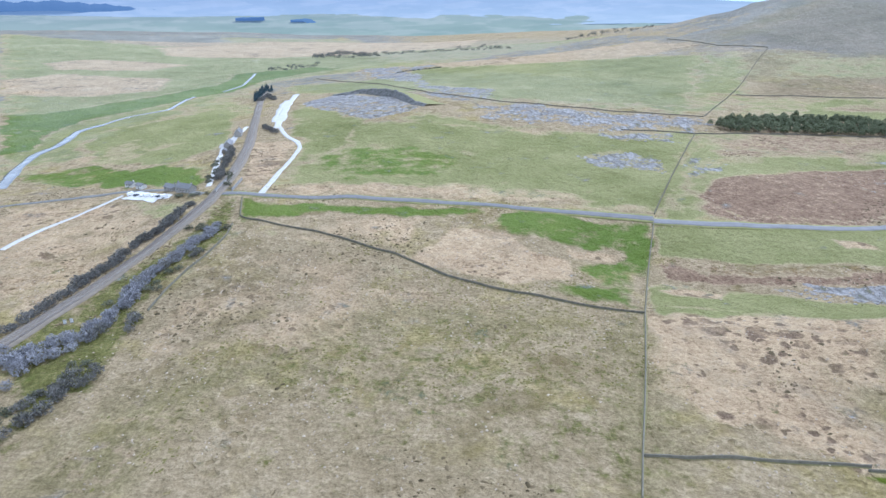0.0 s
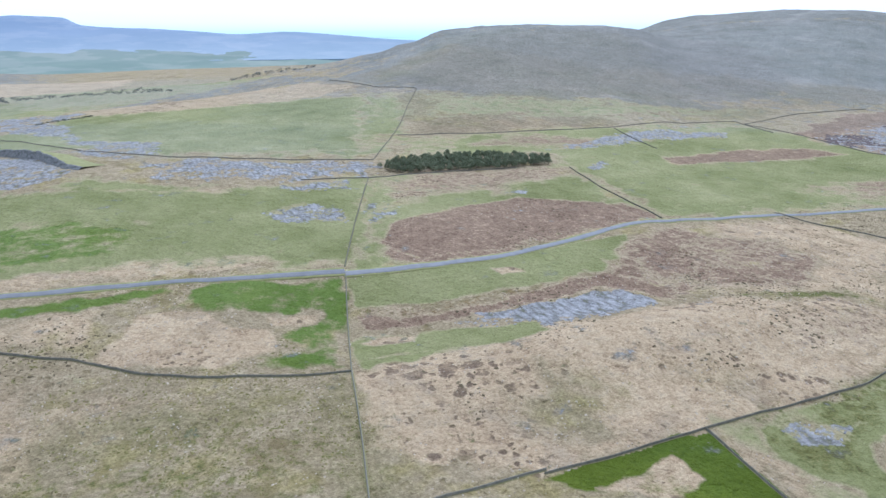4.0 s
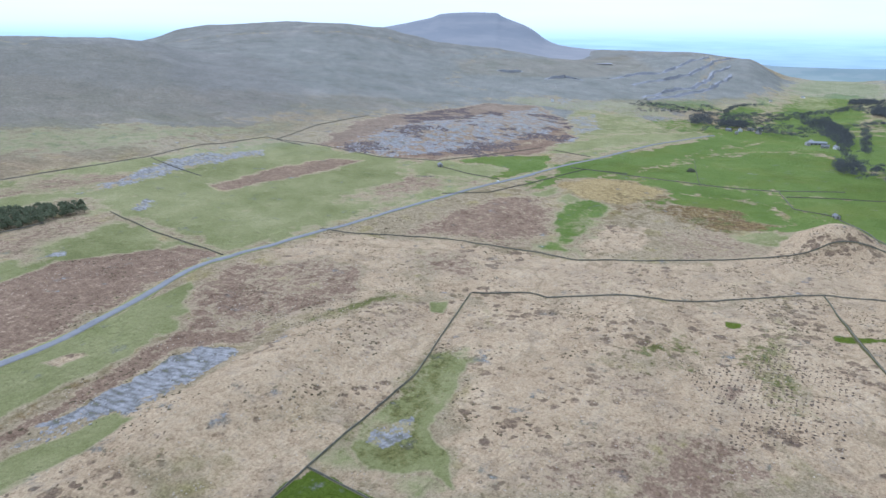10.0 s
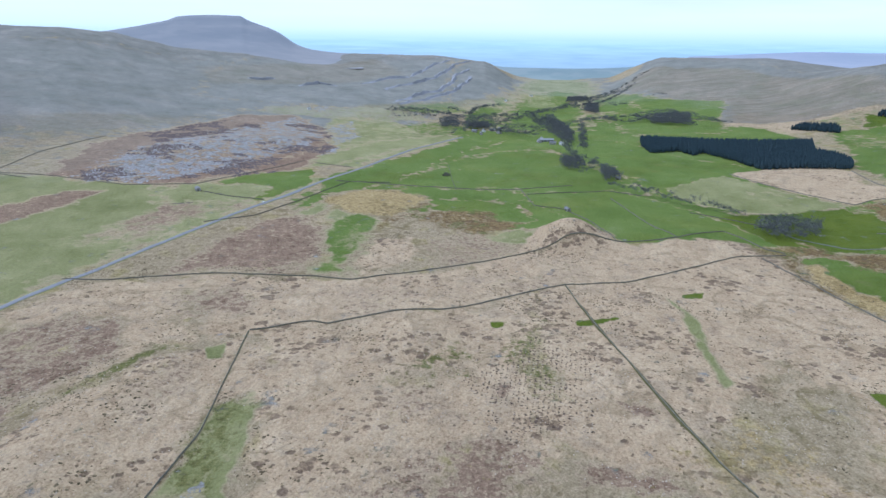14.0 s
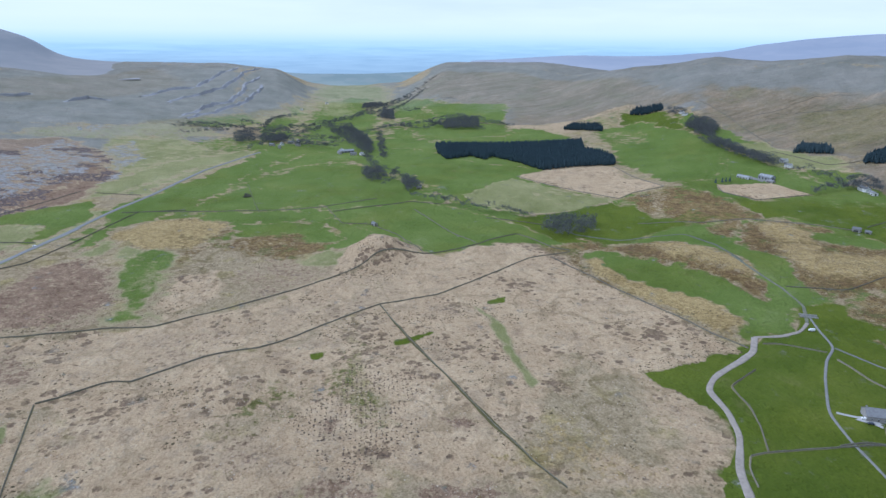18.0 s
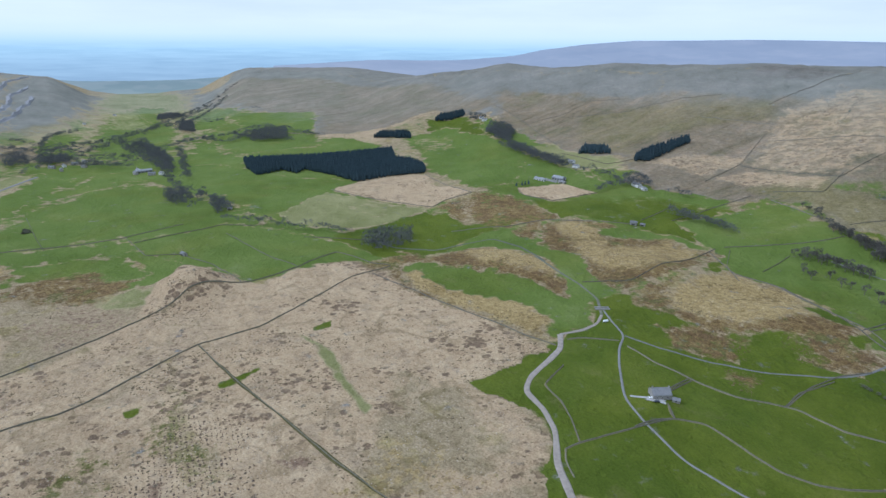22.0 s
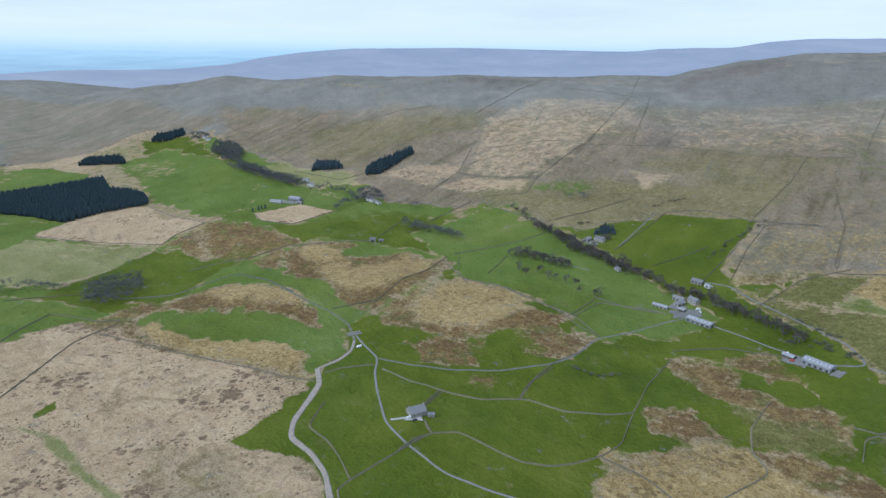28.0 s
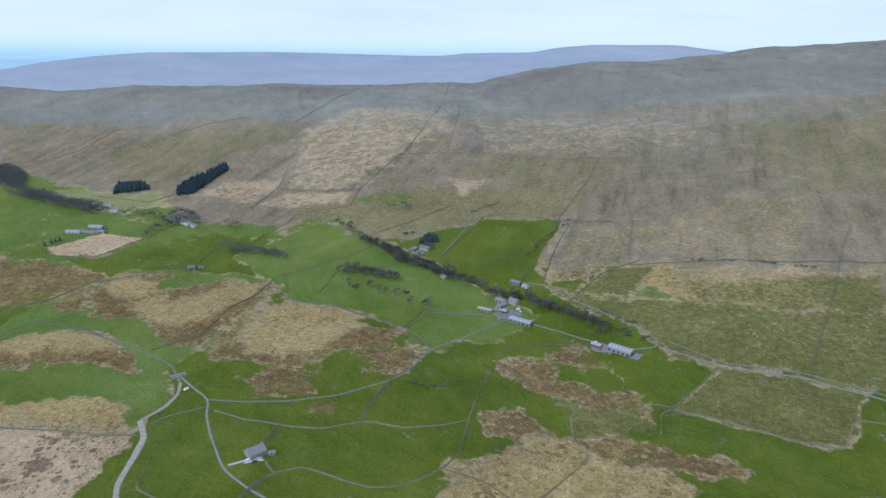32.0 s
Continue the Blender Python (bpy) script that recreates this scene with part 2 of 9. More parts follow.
    straw = blend(add, calc(add, "MULTIPLY", damp, 0.42), straw, ramp(add, shag, (0.2, (0.16, 0.115, 0.075)), (0.8, (0.27, 0.21, 0.14))))
    c = blend(add, mask(one.outputs["Alpha"], 2.0, 0.24), c, straw)
    c = blend(add, calc(add, "MULTIPLY", wash(tint.outputs[1]), 0.55), c, ramp(add, shag, (0.05, (0.100, 0.084, 0.030)), (0.5, (0.19, 0.16, 0.066)), (0.95, (0.31, 0.255, 0.125))))
    # dark tussock and heather
    heath = ramp(add, shag, (0.06, (0.078, 0.046, 0.028)), (0.36, (0.160, 0.104, 0.066)), (0.66, (0.225, 0.152, 0.098)), (0.96, (0.37, 0.275, 0.178)))
    dark = mask(a.outputs[2], 2.2, 0.2, tatter)
    c = blend(add, dark, c, heath)
    c = blend(add, fringe(dark, 1.2), c, (0.44, 0.345, 0.215))
    # bracken and rushes
    rust = ramp(add, shag, (0.06, (0.050, 0.028, 0.012)), (0.30, (0.102, 0.064, 0.025)), (0.58, (0.172, 0.118, 0.047)), (0.96, (0.30, 0.225, 0.105)))
    rust = blend(add, calc(add, "MULTIPLY", pits, 0.6), rust, (0.085, 0.062, 0.022))
    rust = blend(add, calc(add, "MULTIPLY", ramp(add, grain(add, shifted, 24, 7.0, 0.7), (0.47, (0, 0, 0)), (0.58, (1, 1, 1))), 0.65), rust,
                 ramp(add, shag, (0.1, (0.062, 0.036, 0.018)), (0.9, (0.165, 0.105, 0.052))))
    rust = blend(add, calc(add, "MULTIPLY", ramp(add, grain(add, where, 33, 7.0, 0.7), (0.53, (0, 0, 0)), (0.60, (1, 1, 1))), 0.75), rust,
                 ramp(add, shag, (0.1, (0.060, 0.066, 0.016)), (0.9, (0.135, 0.138, 0.042))))
    c = blend(add, mask(b.outputs[0], 2.6, 0.2, tatter), c, rust)
    # dry golden grass over the knolls
    gold = ramp(add, shag, (0.04, (0.130, 0.085, 0.030)), (0.36, (0.230, 0.164, 0.066)), (0.66, (0.325, 0.238, 0.106)), (0.97, (0.45, 0.345, 0.18)))
    gold = blend(add, calc(add, "MULTIPLY", pits, 0.75), gold, (0.10, 0.068, 0.028))
    c = blend(add, mask(three.outputs["Alpha"], 2.4, 0.22, tatter), c, gold)
    # grazed turf: poor and rich
    pale = ramp(add, turf, (0.08, (0.106, 0.110, 0.034)), (0.38, (0.171, 0.170, 0.064)), (0.66, (0.222, 0.211, 0.092)), (0.94, (0.33, 0.295, 0.158)))
    grazed = mask(b.outputs[1], 1.8, 0.2)
    c = blend(add, grazed, c, pale)
    c = blend(add, fringe(grazed, 1.1), c, (0.37, 0.305, 0.180))
    sward = stretch(grain(add, where, 110, 3.0, 0.5), 4.0)
    lush = ramp(add, turf, (0.05, (0.060, 0.089, 0.014)), (0.40, (0.090, 0.126, 0.022)), (0.70, (0.118, 0.153, 0.034)), (0.97, (0.165, 0.188, 0.075)))
    dry = ramp(add, turf, (0.05, (0.064, 0.080, 0.011)), (0.40, (0.096, 0.118, 0.017)), (0.70, (0.128, 0.146, 0.026)), (0.97, (0.20, 0.185, 0.075)))
    green = blend(add, ramp(add, sward, (0.45, (0, 0, 0)), (1.0, (0.5, 0.5, 0.5))), lush, dry)
    reeds = ramp(add, calc(add, "ADD", calc(add, "MULTIPLY", grain(add, shifted, 26, 6.0, 0.66), 0.7), calc(add, "MULTIPLY", sward, 0.07)), (0.465, (0, 0, 0)), (0.53, (1, 1, 1)))
    green = blend(add, calc(add, "MULTIPLY", reeds, 0.3), green, ramp(add, shag, (0.15, (0.085, 0.070, 0.022)), (0.8, (0.20, 0.165, 0.075))))
    c = blend(add, mask(a.outputs[0], 1.3), c, green)
    # hay meadow, yellow-green
    hay = ramp(add, turf, (0.05, (0.043, 0.062, 0.005)), (0.40, (0.072, 0.094, 0.008)), (0.70, (0.098, 0.118, 0.013)), (0.97, (0.140, 0.142, 0.028)))
    hay = blend(add, calc(add, "MULTIPLY", ramp(add, sward, (0.3, (0, 0, 0)), (0.9, (1, 1, 1))), 0.55), hay, ramp(add, turf, (0.1, (0.040, 0.062, 0.006)), (0.5, (0.064, 0.092, 0.010)), (0.95, (0.105, 0.128, 0.022))))
    hay = blend(add, calc(add, "MULTIPLY", reeds, 0.25), hay, (0.15, 0.13, 0.05))
    c = blend(add, mask(e.outputs[0], 1.1), c, hay)
    # sphagnum and rush flush, dark olive
    flush = ramp(add, shag, (0.1, (0.062, 0.060, 0.017)), (0.5, (0.115, 0.110, 0.032)), (0.9, (0.19, 0.168, 0.068)))
    c = blend(add, mask(e.outputs[2], 2.4, 0.2, tatter), c, flush)
    # crags and scree
    stony = ramp(add, shag, (0.1, (0.075, 0.077, 0.072)), (0.5, (0.135, 0.13, 0.12)), (0.9, (0.22, 0.205, 0.18)))
    c = blend(add, mask(e.outputs[1], 2.8, 0.2), c, stony)
    # limestone pavement: clints and grikes
    slabs = add("ShaderNodeTexVoronoi", {"Vector": add("ShaderNodeMapping", {0: where, 2: (0, 0, 0.6), 3: (1.0, 0.35, 1.0)}).outputs[0],
                                         "Scale": 0.30, "Randomness": 1.0})
    crack = ramp(add, calc(add, "ADD", calc(add, "MULTIPLY", slabs.outputs["Distance"], 0.45), calc(add, "MULTIPLY", stretch(tuft, 1.8), 0.45)),
                 (0.20, (0.33, 0.315, 0.305)), (0.42, (0.245, 0.232, 0.222)), (0.56, (0.15, 0.142, 0.125)), (0.72, (0.125, 0.115, 0.062)))
    patchy = calc(add, "ADD", a.outputs[1], calc(add, "MULTIPLY", calc(add, "SUBTRACT", grain(add, where, 6.0, 5.0, 0.7), 0.5), 0.9))
    c = blend(add, mask(patchy, 2.4, 0.06), c, crack)
    # bare stone dust and spoil
    c = blend(add, mask(b.outputs[2], 1.0), c, ramp(add, shag, (0.2, (0.40, 0.40, 0.40)), (0.8, (0.68, 0.67, 0.66))))
    # distance haze painted into the ground: a thin grey-green wash on far slopes
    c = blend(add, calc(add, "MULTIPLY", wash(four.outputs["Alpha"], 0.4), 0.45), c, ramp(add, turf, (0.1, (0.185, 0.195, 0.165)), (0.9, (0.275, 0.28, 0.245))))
    # shaggy fine grain
    fine = ramp(add, stretch(blade, 2.0), (0.1, (0.66, 0.66, 0.66)), (0.5, (1.0, 1.0, 1.0)), (0.95, (1.22, 1.21, 1.18)))
    c = blend(add, 0.5, c, fine, "MULTIPLY")
    c = blend(add, 1.0, c, (1.17, 1.19, 1.2), "MULTIPLY")
    tall = weigh((field, 6.0), (grain(add, where, 16, 4.0, 0.6), 4.5), (tuft, 3.0), (blade, 0.7), (pits, -0.9))
    finish(add, c, 0.95, tall, 0.9, 1.3, specular=0.1)
    return m


GROUND = make_ground_material()
TARMAC = plain("worn_tarmac", (0.14, 0.138, 0.14), (0.21, 0.207, 0.21), 6.0, 0.85, 0.6)
GRAVEL = plain("pale_gravel", (0.30, 0.29, 0.275), (0.46, 0.45, 0.43), 5.0, 0.95, 0.4)
CHALK = plain("white_limestone_dust", (0.40, 0.395, 0.38), (0.56, 0.555, 0.54), 5.0, 0.95, 0.4)
LANE = plain("grey_lane", (0.125, 0.125, 0.118), (0.215, 0.212, 0.20), 5.0, 0.9, 0.5)
SHINGLE = plain("river_shingle", (0.20, 0.172, 0.145), (0.36, 0.315, 0.27), 4.0, 0.8, 0.5)
WATER = plain("shallow_water", (0.10, 0.11, 0.12), (0.16, 0.17, 0.18), 8.0, 0.12, 1.0, bump=0.15)
BALLAST = plain("railway_ballast", (0.135, 0.115, 0.09), (0.245, 0.21, 0.165), 3.0, 0.95, 0.3)
STEEL = plain("rail_steel", (0.20, 0.17, 0.15), (0.34, 0.31, 0.29), 1.0, 0.45, 0.1, metal=0.7)
DRYSTONE = plain("drystone", (0.10, 0.092, 0.070), (0.21, 0.195, 0.155), 2.2, 0.95, 0.35, bump=0.9, distance=0.15)
SLATE = plain("stone_slate", (0.13, 0.132, 0.135), (0.23, 0.232, 0.238), 2.0, 0.7, 0.25)
SHEETING = plain("fibre_cement_sheet", (0.21, 0.217, 0.228), (0.32, 0.328, 0.34), 4.0, 0.6, 0.5)
STONEWORK = plain("rubble_stone", (0.24, 0.23, 0.21), (0.42, 0.40, 0.37), 1.5, 0.9, 0.3, bump=0.7)
WHITEWASH = plain("white_render", (0.52, 0.52, 0.50), (0.70, 0.70, 0.68), 2.5, 0.8, 0.3)
DARK = plain("opening_shade", (0.05, 0.048, 0.045), (0.10, 0.098, 0.095), 0.6, 0.8)

# ---- the lie of the land ----
def pchip(xs, ys, x):
    """Smooth interpolation through a profile without overshoot."""
    xs, ys = np.asarray(xs, float), np.asarray(ys, float)
    h, d = np.diff(xs), np.diff(ys) / np.diff(xs)
    m = np.zeros(len(xs))
    ok = d[1:] * d[:-1] > 0
    w1, w2 = 2 * h[1:] + h[:-1], h[1:] + 2 * h[:-1]
    m[1:-1][ok] = ((w1 + w2)[ok]) / (w1[ok] / d[:-1][ok] + w2[ok] / d[1:][ok])
    m[0], m[-1] = d[0], d[-1]
    i = np.clip(np.searchsorted(xs, x) - 1, 0, len(xs) - 2)
    s = np.clip((x - xs[i]) / h[i], 0, 1)
    return (ys[i] * (1 + 2 * s) * (1 - s) ** 2 + m[i] * h[i] * s * (1 - s) ** 2
            + ys[i + 1] * s * s * (3 - 2 * s) + m[i + 1] * h[i] * s * s * (s - 1))


def lattice(ix, iy, seed):
    n = (ix.astype(np.int64) * 374761393 + iy.astype(np.int64) * 668265263 + seed * 982451653) & 0x7FFFFFFF
    n = ((n ^ (n >> 13)) * 1274126177) & 0x7FFFFFFF
    return ((n ^ (n >> 16)) & 0xFFFF) / 65535.0


def value_noise(x, y, seed=0):
    ix, iy = np.floor(x), np.floor(y)
    fx, fy = x - ix, y - iy
    fx, fy = fx * fx * (3 - 2 * fx), fy * fy * (3 - 2 * fy)
    ix, iy = ix.astype(np.int64), iy.astype(np.int64)
    a, b = lattice(ix, iy, seed), lattice(ix + 1, iy, seed)
    c, d = lattice(ix, iy + 1, seed), lattice(ix + 1, iy + 1, seed)
    return (a * (1 - fx) + b * fx) * (1 - fy) + (c * (1 - fx) + d * fx) * fy


def fbm(x, y, size, octaves=4, seed=0):
    """Noise about -0.5 to 0.5 with the largest lumps of that size in metres."""
    total, amp, norm = 0, 1.0, 0
    for k in range(octaves):
        total = total + amp * (value_noise(x / size + 17.3 * k, y / size - 9.1 * k, seed + k) - 0.5)
        norm += amp
        amp, size = amp * 0.5, size * 0.5
    return total / norm


# bearing in degrees (0 is +x, 90 is +y) and the profile of the ground along it: distance and height in turn
BEARINGS = {}


def profile(bearing, *rz):
    BEARINGS[bearing] = (rz[0::2], rz[1::2])


profile(-200, 0, 0, 300, 0, 700, 15, 1500, 60, 2600, 150, 4860, 200)
profile(-130, 0, 0, 300, 0, 600, 15, 900, 60, 1300, 140, 1800, 260, 2500, 400, 3200, 400, 4860, 300)
profile(-104, 0, 0, 300, -2, 515, 0, 651, 16, 900, 56, 1300, 132, 1800, 246, 2250, 345, 2500, 391, 3000, 380, 4860, 250)
profile(-97, 0, 0, 300, -2, 515, 0, 651, 14, 900, 50, 1300, 126, 1800, 232, 2200, 335, 2400, 369, 3000, 350, 4860, 240)
profile(-92, 0, 0, 300, -3, 515, 0, 660, 12, 900, 44, 1300, 120, 1800, 226, 2150, 315, 2300, 340, 2900, 320, 4860, 200)
profile(-88, 0, 0, 300, -3, 515, -2, 677, 6, 900, 38, 1300, 116, 1800, 220, 2100, 300, 2250, 317, 2900, 290, 4860, 200)
profile(-83.5, 0, 0, 300, -3, 515, -3, 700, 3, 900, 34, 1300, 112, 1800, 216, 2080, 299, 2200, 314, 2900, 226, 4860, 20)
profile(-79, 0, 0, 300, -2, 515, -3, 740, 2, 900, 27, 1300, 106, 1750, 200, 2080, 276, 2200, 291, 2900, 206, 4860, 20)
profile(-75.4, 0, 0, 300, -1, 515, -2, 782, 2, 900, 18, 1300, 102, 1700, 188, 2080, 252, 2200, 264, 2900, 184, 4860, 20)
profile(-73, 0, 0, 300, -1, 515, -2, 782, 2, 900, 14, 1300, 98, 1700, 185, 2060, 236, 2150, 242, 2900, 162, 4860, 20)
profile(-65, 0, 0, 300, 0, 530, -1, 780, 4, 943, 20, 1300, 92, 1700, 178, 2020, 228, 2100, 234, 2900, 154, 4860, 20)
profile(-56, 0, 0, 300, 2, 510, 1, 780, 4, 1000, 16, 1250, 42, 1500, 90, 1800, 172, 2060, 226, 2150, 232, 2800, 152, 4860, 20)
profile(-52, 0, 0, 300, 2, 510, 4, 850, 6, 1200, 26, 1500, 86, 1800, 158, 2080, 220, 2180, 225, 2800, 145, 4860, 20)
profile(-45, 0, 0, 300, 2, 675, 4, 1010, 15, 1270, 25, 1600, 66, 1900, 130, 2180, 208, 2320, 222, 2900, 133, 4860, 20)
profile(-36, 0, 0, 300, 0, 620, 0, 1000, 10, 1300, 20, 1700, 46, 2050, 108, 2500, 194, 2700, 206, 3300, 120, 4860, 20)
profile(-30, 0, 0, 300, -2, 820, -5, 1300, 4, 1800, 16, 2250, 70, 2700, 146, 2900, 158, 3500, 112, 4860, 45)
profile(-22, 0, 0, 300, -3, 820, -6, 1300, -4, 1900, -2, 2500, 22, 3200, 84, 3800, 132, 4050, 136, 4860, 92)
profile(-14, 0, 0, 300, -5, 820, -7, 1300, -8, 1900, -10, 2600, 0, 3300, 48, 4000, 118, 4250, 126, 4860, 104)
profile(-10, 0, 0, 300, -5, 650, -8, 820, -9, 1300, -13, 2000, -22, 2800, -32, 3500, -34, 4250, -24, 4860, -15)
profile(-6.5, 0, 0, 300, -5, 640, -7, 940, -8, 1400, -16, 2000, -27, 3000, -44, 3800, -46, 4860, -32)
profile(-4.2, 0, 0, 300, -5, 640, -7, 940, -8, 1400, -18, 2000, -28, 3000, -44, 3800, -46, 4400, -40, 4860, -32)
profile(-2.4, 0, 0, 300, -5, 640, -7, 940, -9, 1400, -18, 2000, -28, 2600, -34, 3100, -38, 3600, -36, 4000, -30, 4300, -28, 4860, -25)
profile(0.5, 0, 0, 300, -4, 640, -7, 940, -10, 1300, -19, 1730, -28, 2400, -26, 3100, 0, 3600, 40, 4000, 76, 4200, 84, 4860, 40)
profile(5, 0, 0, 300, -3, 640, -6, 940, -8, 1300, -17, 1730, -22, 2400, -12, 3100, 24, 3700, 76, 4200, 108, 4400, 112, 4860, 90)
profile(12, 0, 0, 300, -2, 540, -5, 940, -5, 1300, -10, 1730, -12, 2400, 10, 3200, 52, 4000, 98, 4500, 117, 4860, 110)
profile(16, 0, 0, 300, -2, 540, -6, 940, -4, 1300, -6, 1730, -5, 2300, 20, 3000, 62, 3500, 92, 3900, 60, 4860, 40)
profile(18, 0, 0, 300, -2, 540, -6, 940, -3, 1300, -5, 1730, 0, 2300, 26, 3000, 74, 3500, 112, 3900, 70, 4860, 40)
profile(19.6, 0, 0, 300, -2, 540, -6, 940, -2, 1300, -4, 1730, 3, 2300, 32, 3000, 84, 3500, 126, 3900, 80, 4860, 40)
profile(21, 0, 0, 300, -2, 540, -6, 940, 0, 1300, -2, 1730, 6, 2300, 38, 3000, 94, 3500, 140, 3900, 90, 4860, 40)
profile(25.6, 0, 0, 300, -3, 540, -5, 940, 2, 1300, 2, 1700, 12, 2200, 48, 2900, 112, 3500, 168, 3900, 110, 4860, 40)
profile(28, 0, 0, 300, -3, 540, -3, 940, 3, 1300, 5, 1700, 20, 2200, 62, 2900, 140, 3400, 198, 3900, 130, 4860, 40)
profile(30.5, 0, 0, 300, -3, 540, -1, 940, 4, 1300, 8, 1600, 26, 2100, 74, 2800, 162, 3400, 234, 4000, 170, 4860, 60)
profile(34, 0, 0, 300, -2, 540, 0, 940, 4, 1250, 10, 1550, 32, 2000, 84, 2600, 165, 3250, 246, 3420, 253, 4860, 210)
profile(38.5, 0, 0, 300, 0, 540, 3, 940, 6, 1250, 14, 1500, 38, 2000, 94, 2600, 176, 3250, 250, 3420, 257, 4860, 200)
profile(44.5, 0, 0, 300, 0, 540, 5, 940, 9, 1200, 18, 1450, 46, 1900, 104, 2400, 148, 3000, 206, 3400, 238, 4860, 180)
profile(46.6, 0, 0, 300, 0, 440, 6, 840, 11, 1100, 20, 1400, 48, 1850, 112, 2200, 146, 2700, 165, 3400, 219, 4860, 160)
profile(48.7, 0, 0, 300, 0, 440, 6, 840, 13, 1100, 24, 1400, 56, 1850, 130, 2120, 171, 2230, 177, 2700, 160, 3400, 178, 4860, 140)
profile(51.5, 0, 0, 300, 0, 440, 7, 840, 16, 1100, 28, 1400, 62, 1800, 132, 2080, 184, 2200, 190, 2800, 150, 4860, 100)
profile(60, 0, 0, 300, 0, 440, 10, 840, 21, 1100, 34, 1337, 64, 1600, 108, 1850, 154, 2080, 187, 2200, 192, 3000, 120, 4860, 50)
profile(65, 0, 0, 300, 0, 440, 13, 760, 22, 1000, 28, 1337, 66, 1600, 104, 1850, 145, 2050, 171, 2150, 175, 3000, 90, 4860, 20)
profile(68, 0, 0, 340, 1, 440, 15, 760, 23, 1000, 26, 1337, 66, 1600, 92, 1850, 124, 2000, 136, 2100, 138, 3000, 60, 4860, 0)
profile(71.3, 0, 0, 241, 2, 340, 2, 436, 15, 754, 24, 982, 28, 1337, 60, 1700, 86, 2000, 102, 2100, 102, 3000, 40, 4860, -10)
profile(75.4, 0, 0, 241, 3, 340, 3, 436, 15, 754, 27, 982, 32, 1337, 50, 1700, 66, 2000, 71, 2300, 66, 3300, 10, 4860, -20)
profile(85, 0, 0, 241, 6, 455, 18, 760, 33, 1000, 34, 1400, 38, 2000, 40, 2600, 36, 3600, -5, 4860, -50)
profile(95, 0, 0, 250, 6, 460, 20, 774, 38, 1100, 30, 1500, 24, 2200, 15, 3200, 0, 4860, -40)
profile(103, 0, 0, 250, 5, 470, 23, 800, 28, 1200, 20, 1800, 12, 2600, 5, 3400, 8, 3900, -20, 4860, -40)
profile(112, 0, 0, 250, 5, 470, 25, 800, 18, 1300, 10, 2000, 10, 2800, 26, 3400, 40, 3900, 0, 4860, -40)
profile(125, 0, 0, 250, 4, 470, 10, 800, 6, 1300, 10, 2000, 25, 2800, 55, 3400, 75, 3900, 20, 4860, -40)
profile(160, 0, 0, 300, 0, 700, 15, 1500, 60, 2600, 150, 4860, 200)

R_MAX = 4860.0


def hump(x, y, cx, cy, length, width, turn, height):
    """A rounded drumlin or knoll."""
    c, s = math.cos(radians(turn)), math.sin(radians(turn))
    u, v = ((x - cx) * c + (y - cy) * s) / length, (-(x - cx) * s + (y - cy) * c) / width
    return height * np.exp(-(u * u + v * v))


HUMPS = []
GRID_AZ = np.arange(-180, 180.01, 0.5)
GRID_R = np.concatenate([np.arange(0, 1000, 10.0), np.arange(1000, R_MAX + 20, 20.0)])


def lay_out_land():
    keys = sorted(BEARINGS)
    rows = np.array([pchip(*BEARINGS[k], np.minimum(GRID_R, R_MAX)) for k in keys])
    k = np.array(keys, float)
    i = np.clip(np.searchsorted(k, GRID_AZ) - 1, 0, len(k) - 2)
    s = ((GRID_AZ - k[i]) / (k[i + 1] - k[i]))[:, None]
    s = 0.5 * s + 0.5 * s * s * (3 - 2 * s)
    land = rows[i] * (1 - s) + rows[i + 1] * s
    land[-1] = land[0] = (land[0] + land[-1]) / 2
    return land


LAND = lay_out_land()


def ground(x, y):
    """Height of the land at x, y (arrays or numbers)."""
    x, y = np.asarray(x, float), np.asarray(y, float)
    r, az = np.hypot(x, y), np.degrees(np.arctan2(y, x))
    fa = np.clip((az + 180) / 0.5, 0, len(GRID_AZ) - 1.001)
    fr = np.where(r < 1000, r / 10, 100 + (r - 1000) / 20)
    fr = np.clip(fr, 0, len(GRID_R) - 1.001)
    ia, ir = fa.astype(int), fr.astype(int)
    a, b = fa - ia, fr - ir
    z = ((LAND[ia, ir] * (1 - a) + LAND[ia + 1, ir] * a) * (1 - b)
         + (LAND[ia, ir + 1] * (1 - a) + LAND[ia + 1, ir + 1] * a) * b)
    for h in HUMPS:
        z = z + hump(x, y, *h)
    rough = np.clip((z - 20) / 120, 0, 1)
    steep = np.clip((z - 45) / 70, 0, 1)
    z = z + steep * (6 * fbm(az * 9.0, r * 0.03, 26, 3, 17) + 4.5 * fbm(az * 9.0, r * 0.035, 5, 3, 19))
    z = z + fbm(x, y, 160, 4, 3) * (2.5 + 6 * rough) * np.clip(r / 200, 0, 1)
    z = z + fbm(x, y, 30, 3, 5) * 2.2 * np.clip((1200 - r) / 500, 0, 1)
    return z

HUMPS += [
    (768, -108, 40, 40, 5, 27),     # sharp knoll above the pasture
    (250, 250, 150, 36, -4, 11),    # long drumlin of bleached grass
    (1290, 590, 260, 120, -25, 16), # limestone rise
    (770, -255, 50, 70, 10, 7),
    (340, -625, 70, 45, 30, 9),     # bracken hillocks
    (525, -625, 80, 45, 25, 9),
    (640, -480, 80, 45, 30, 8),
    (480, 60, 60, 30, -20, 5),
]

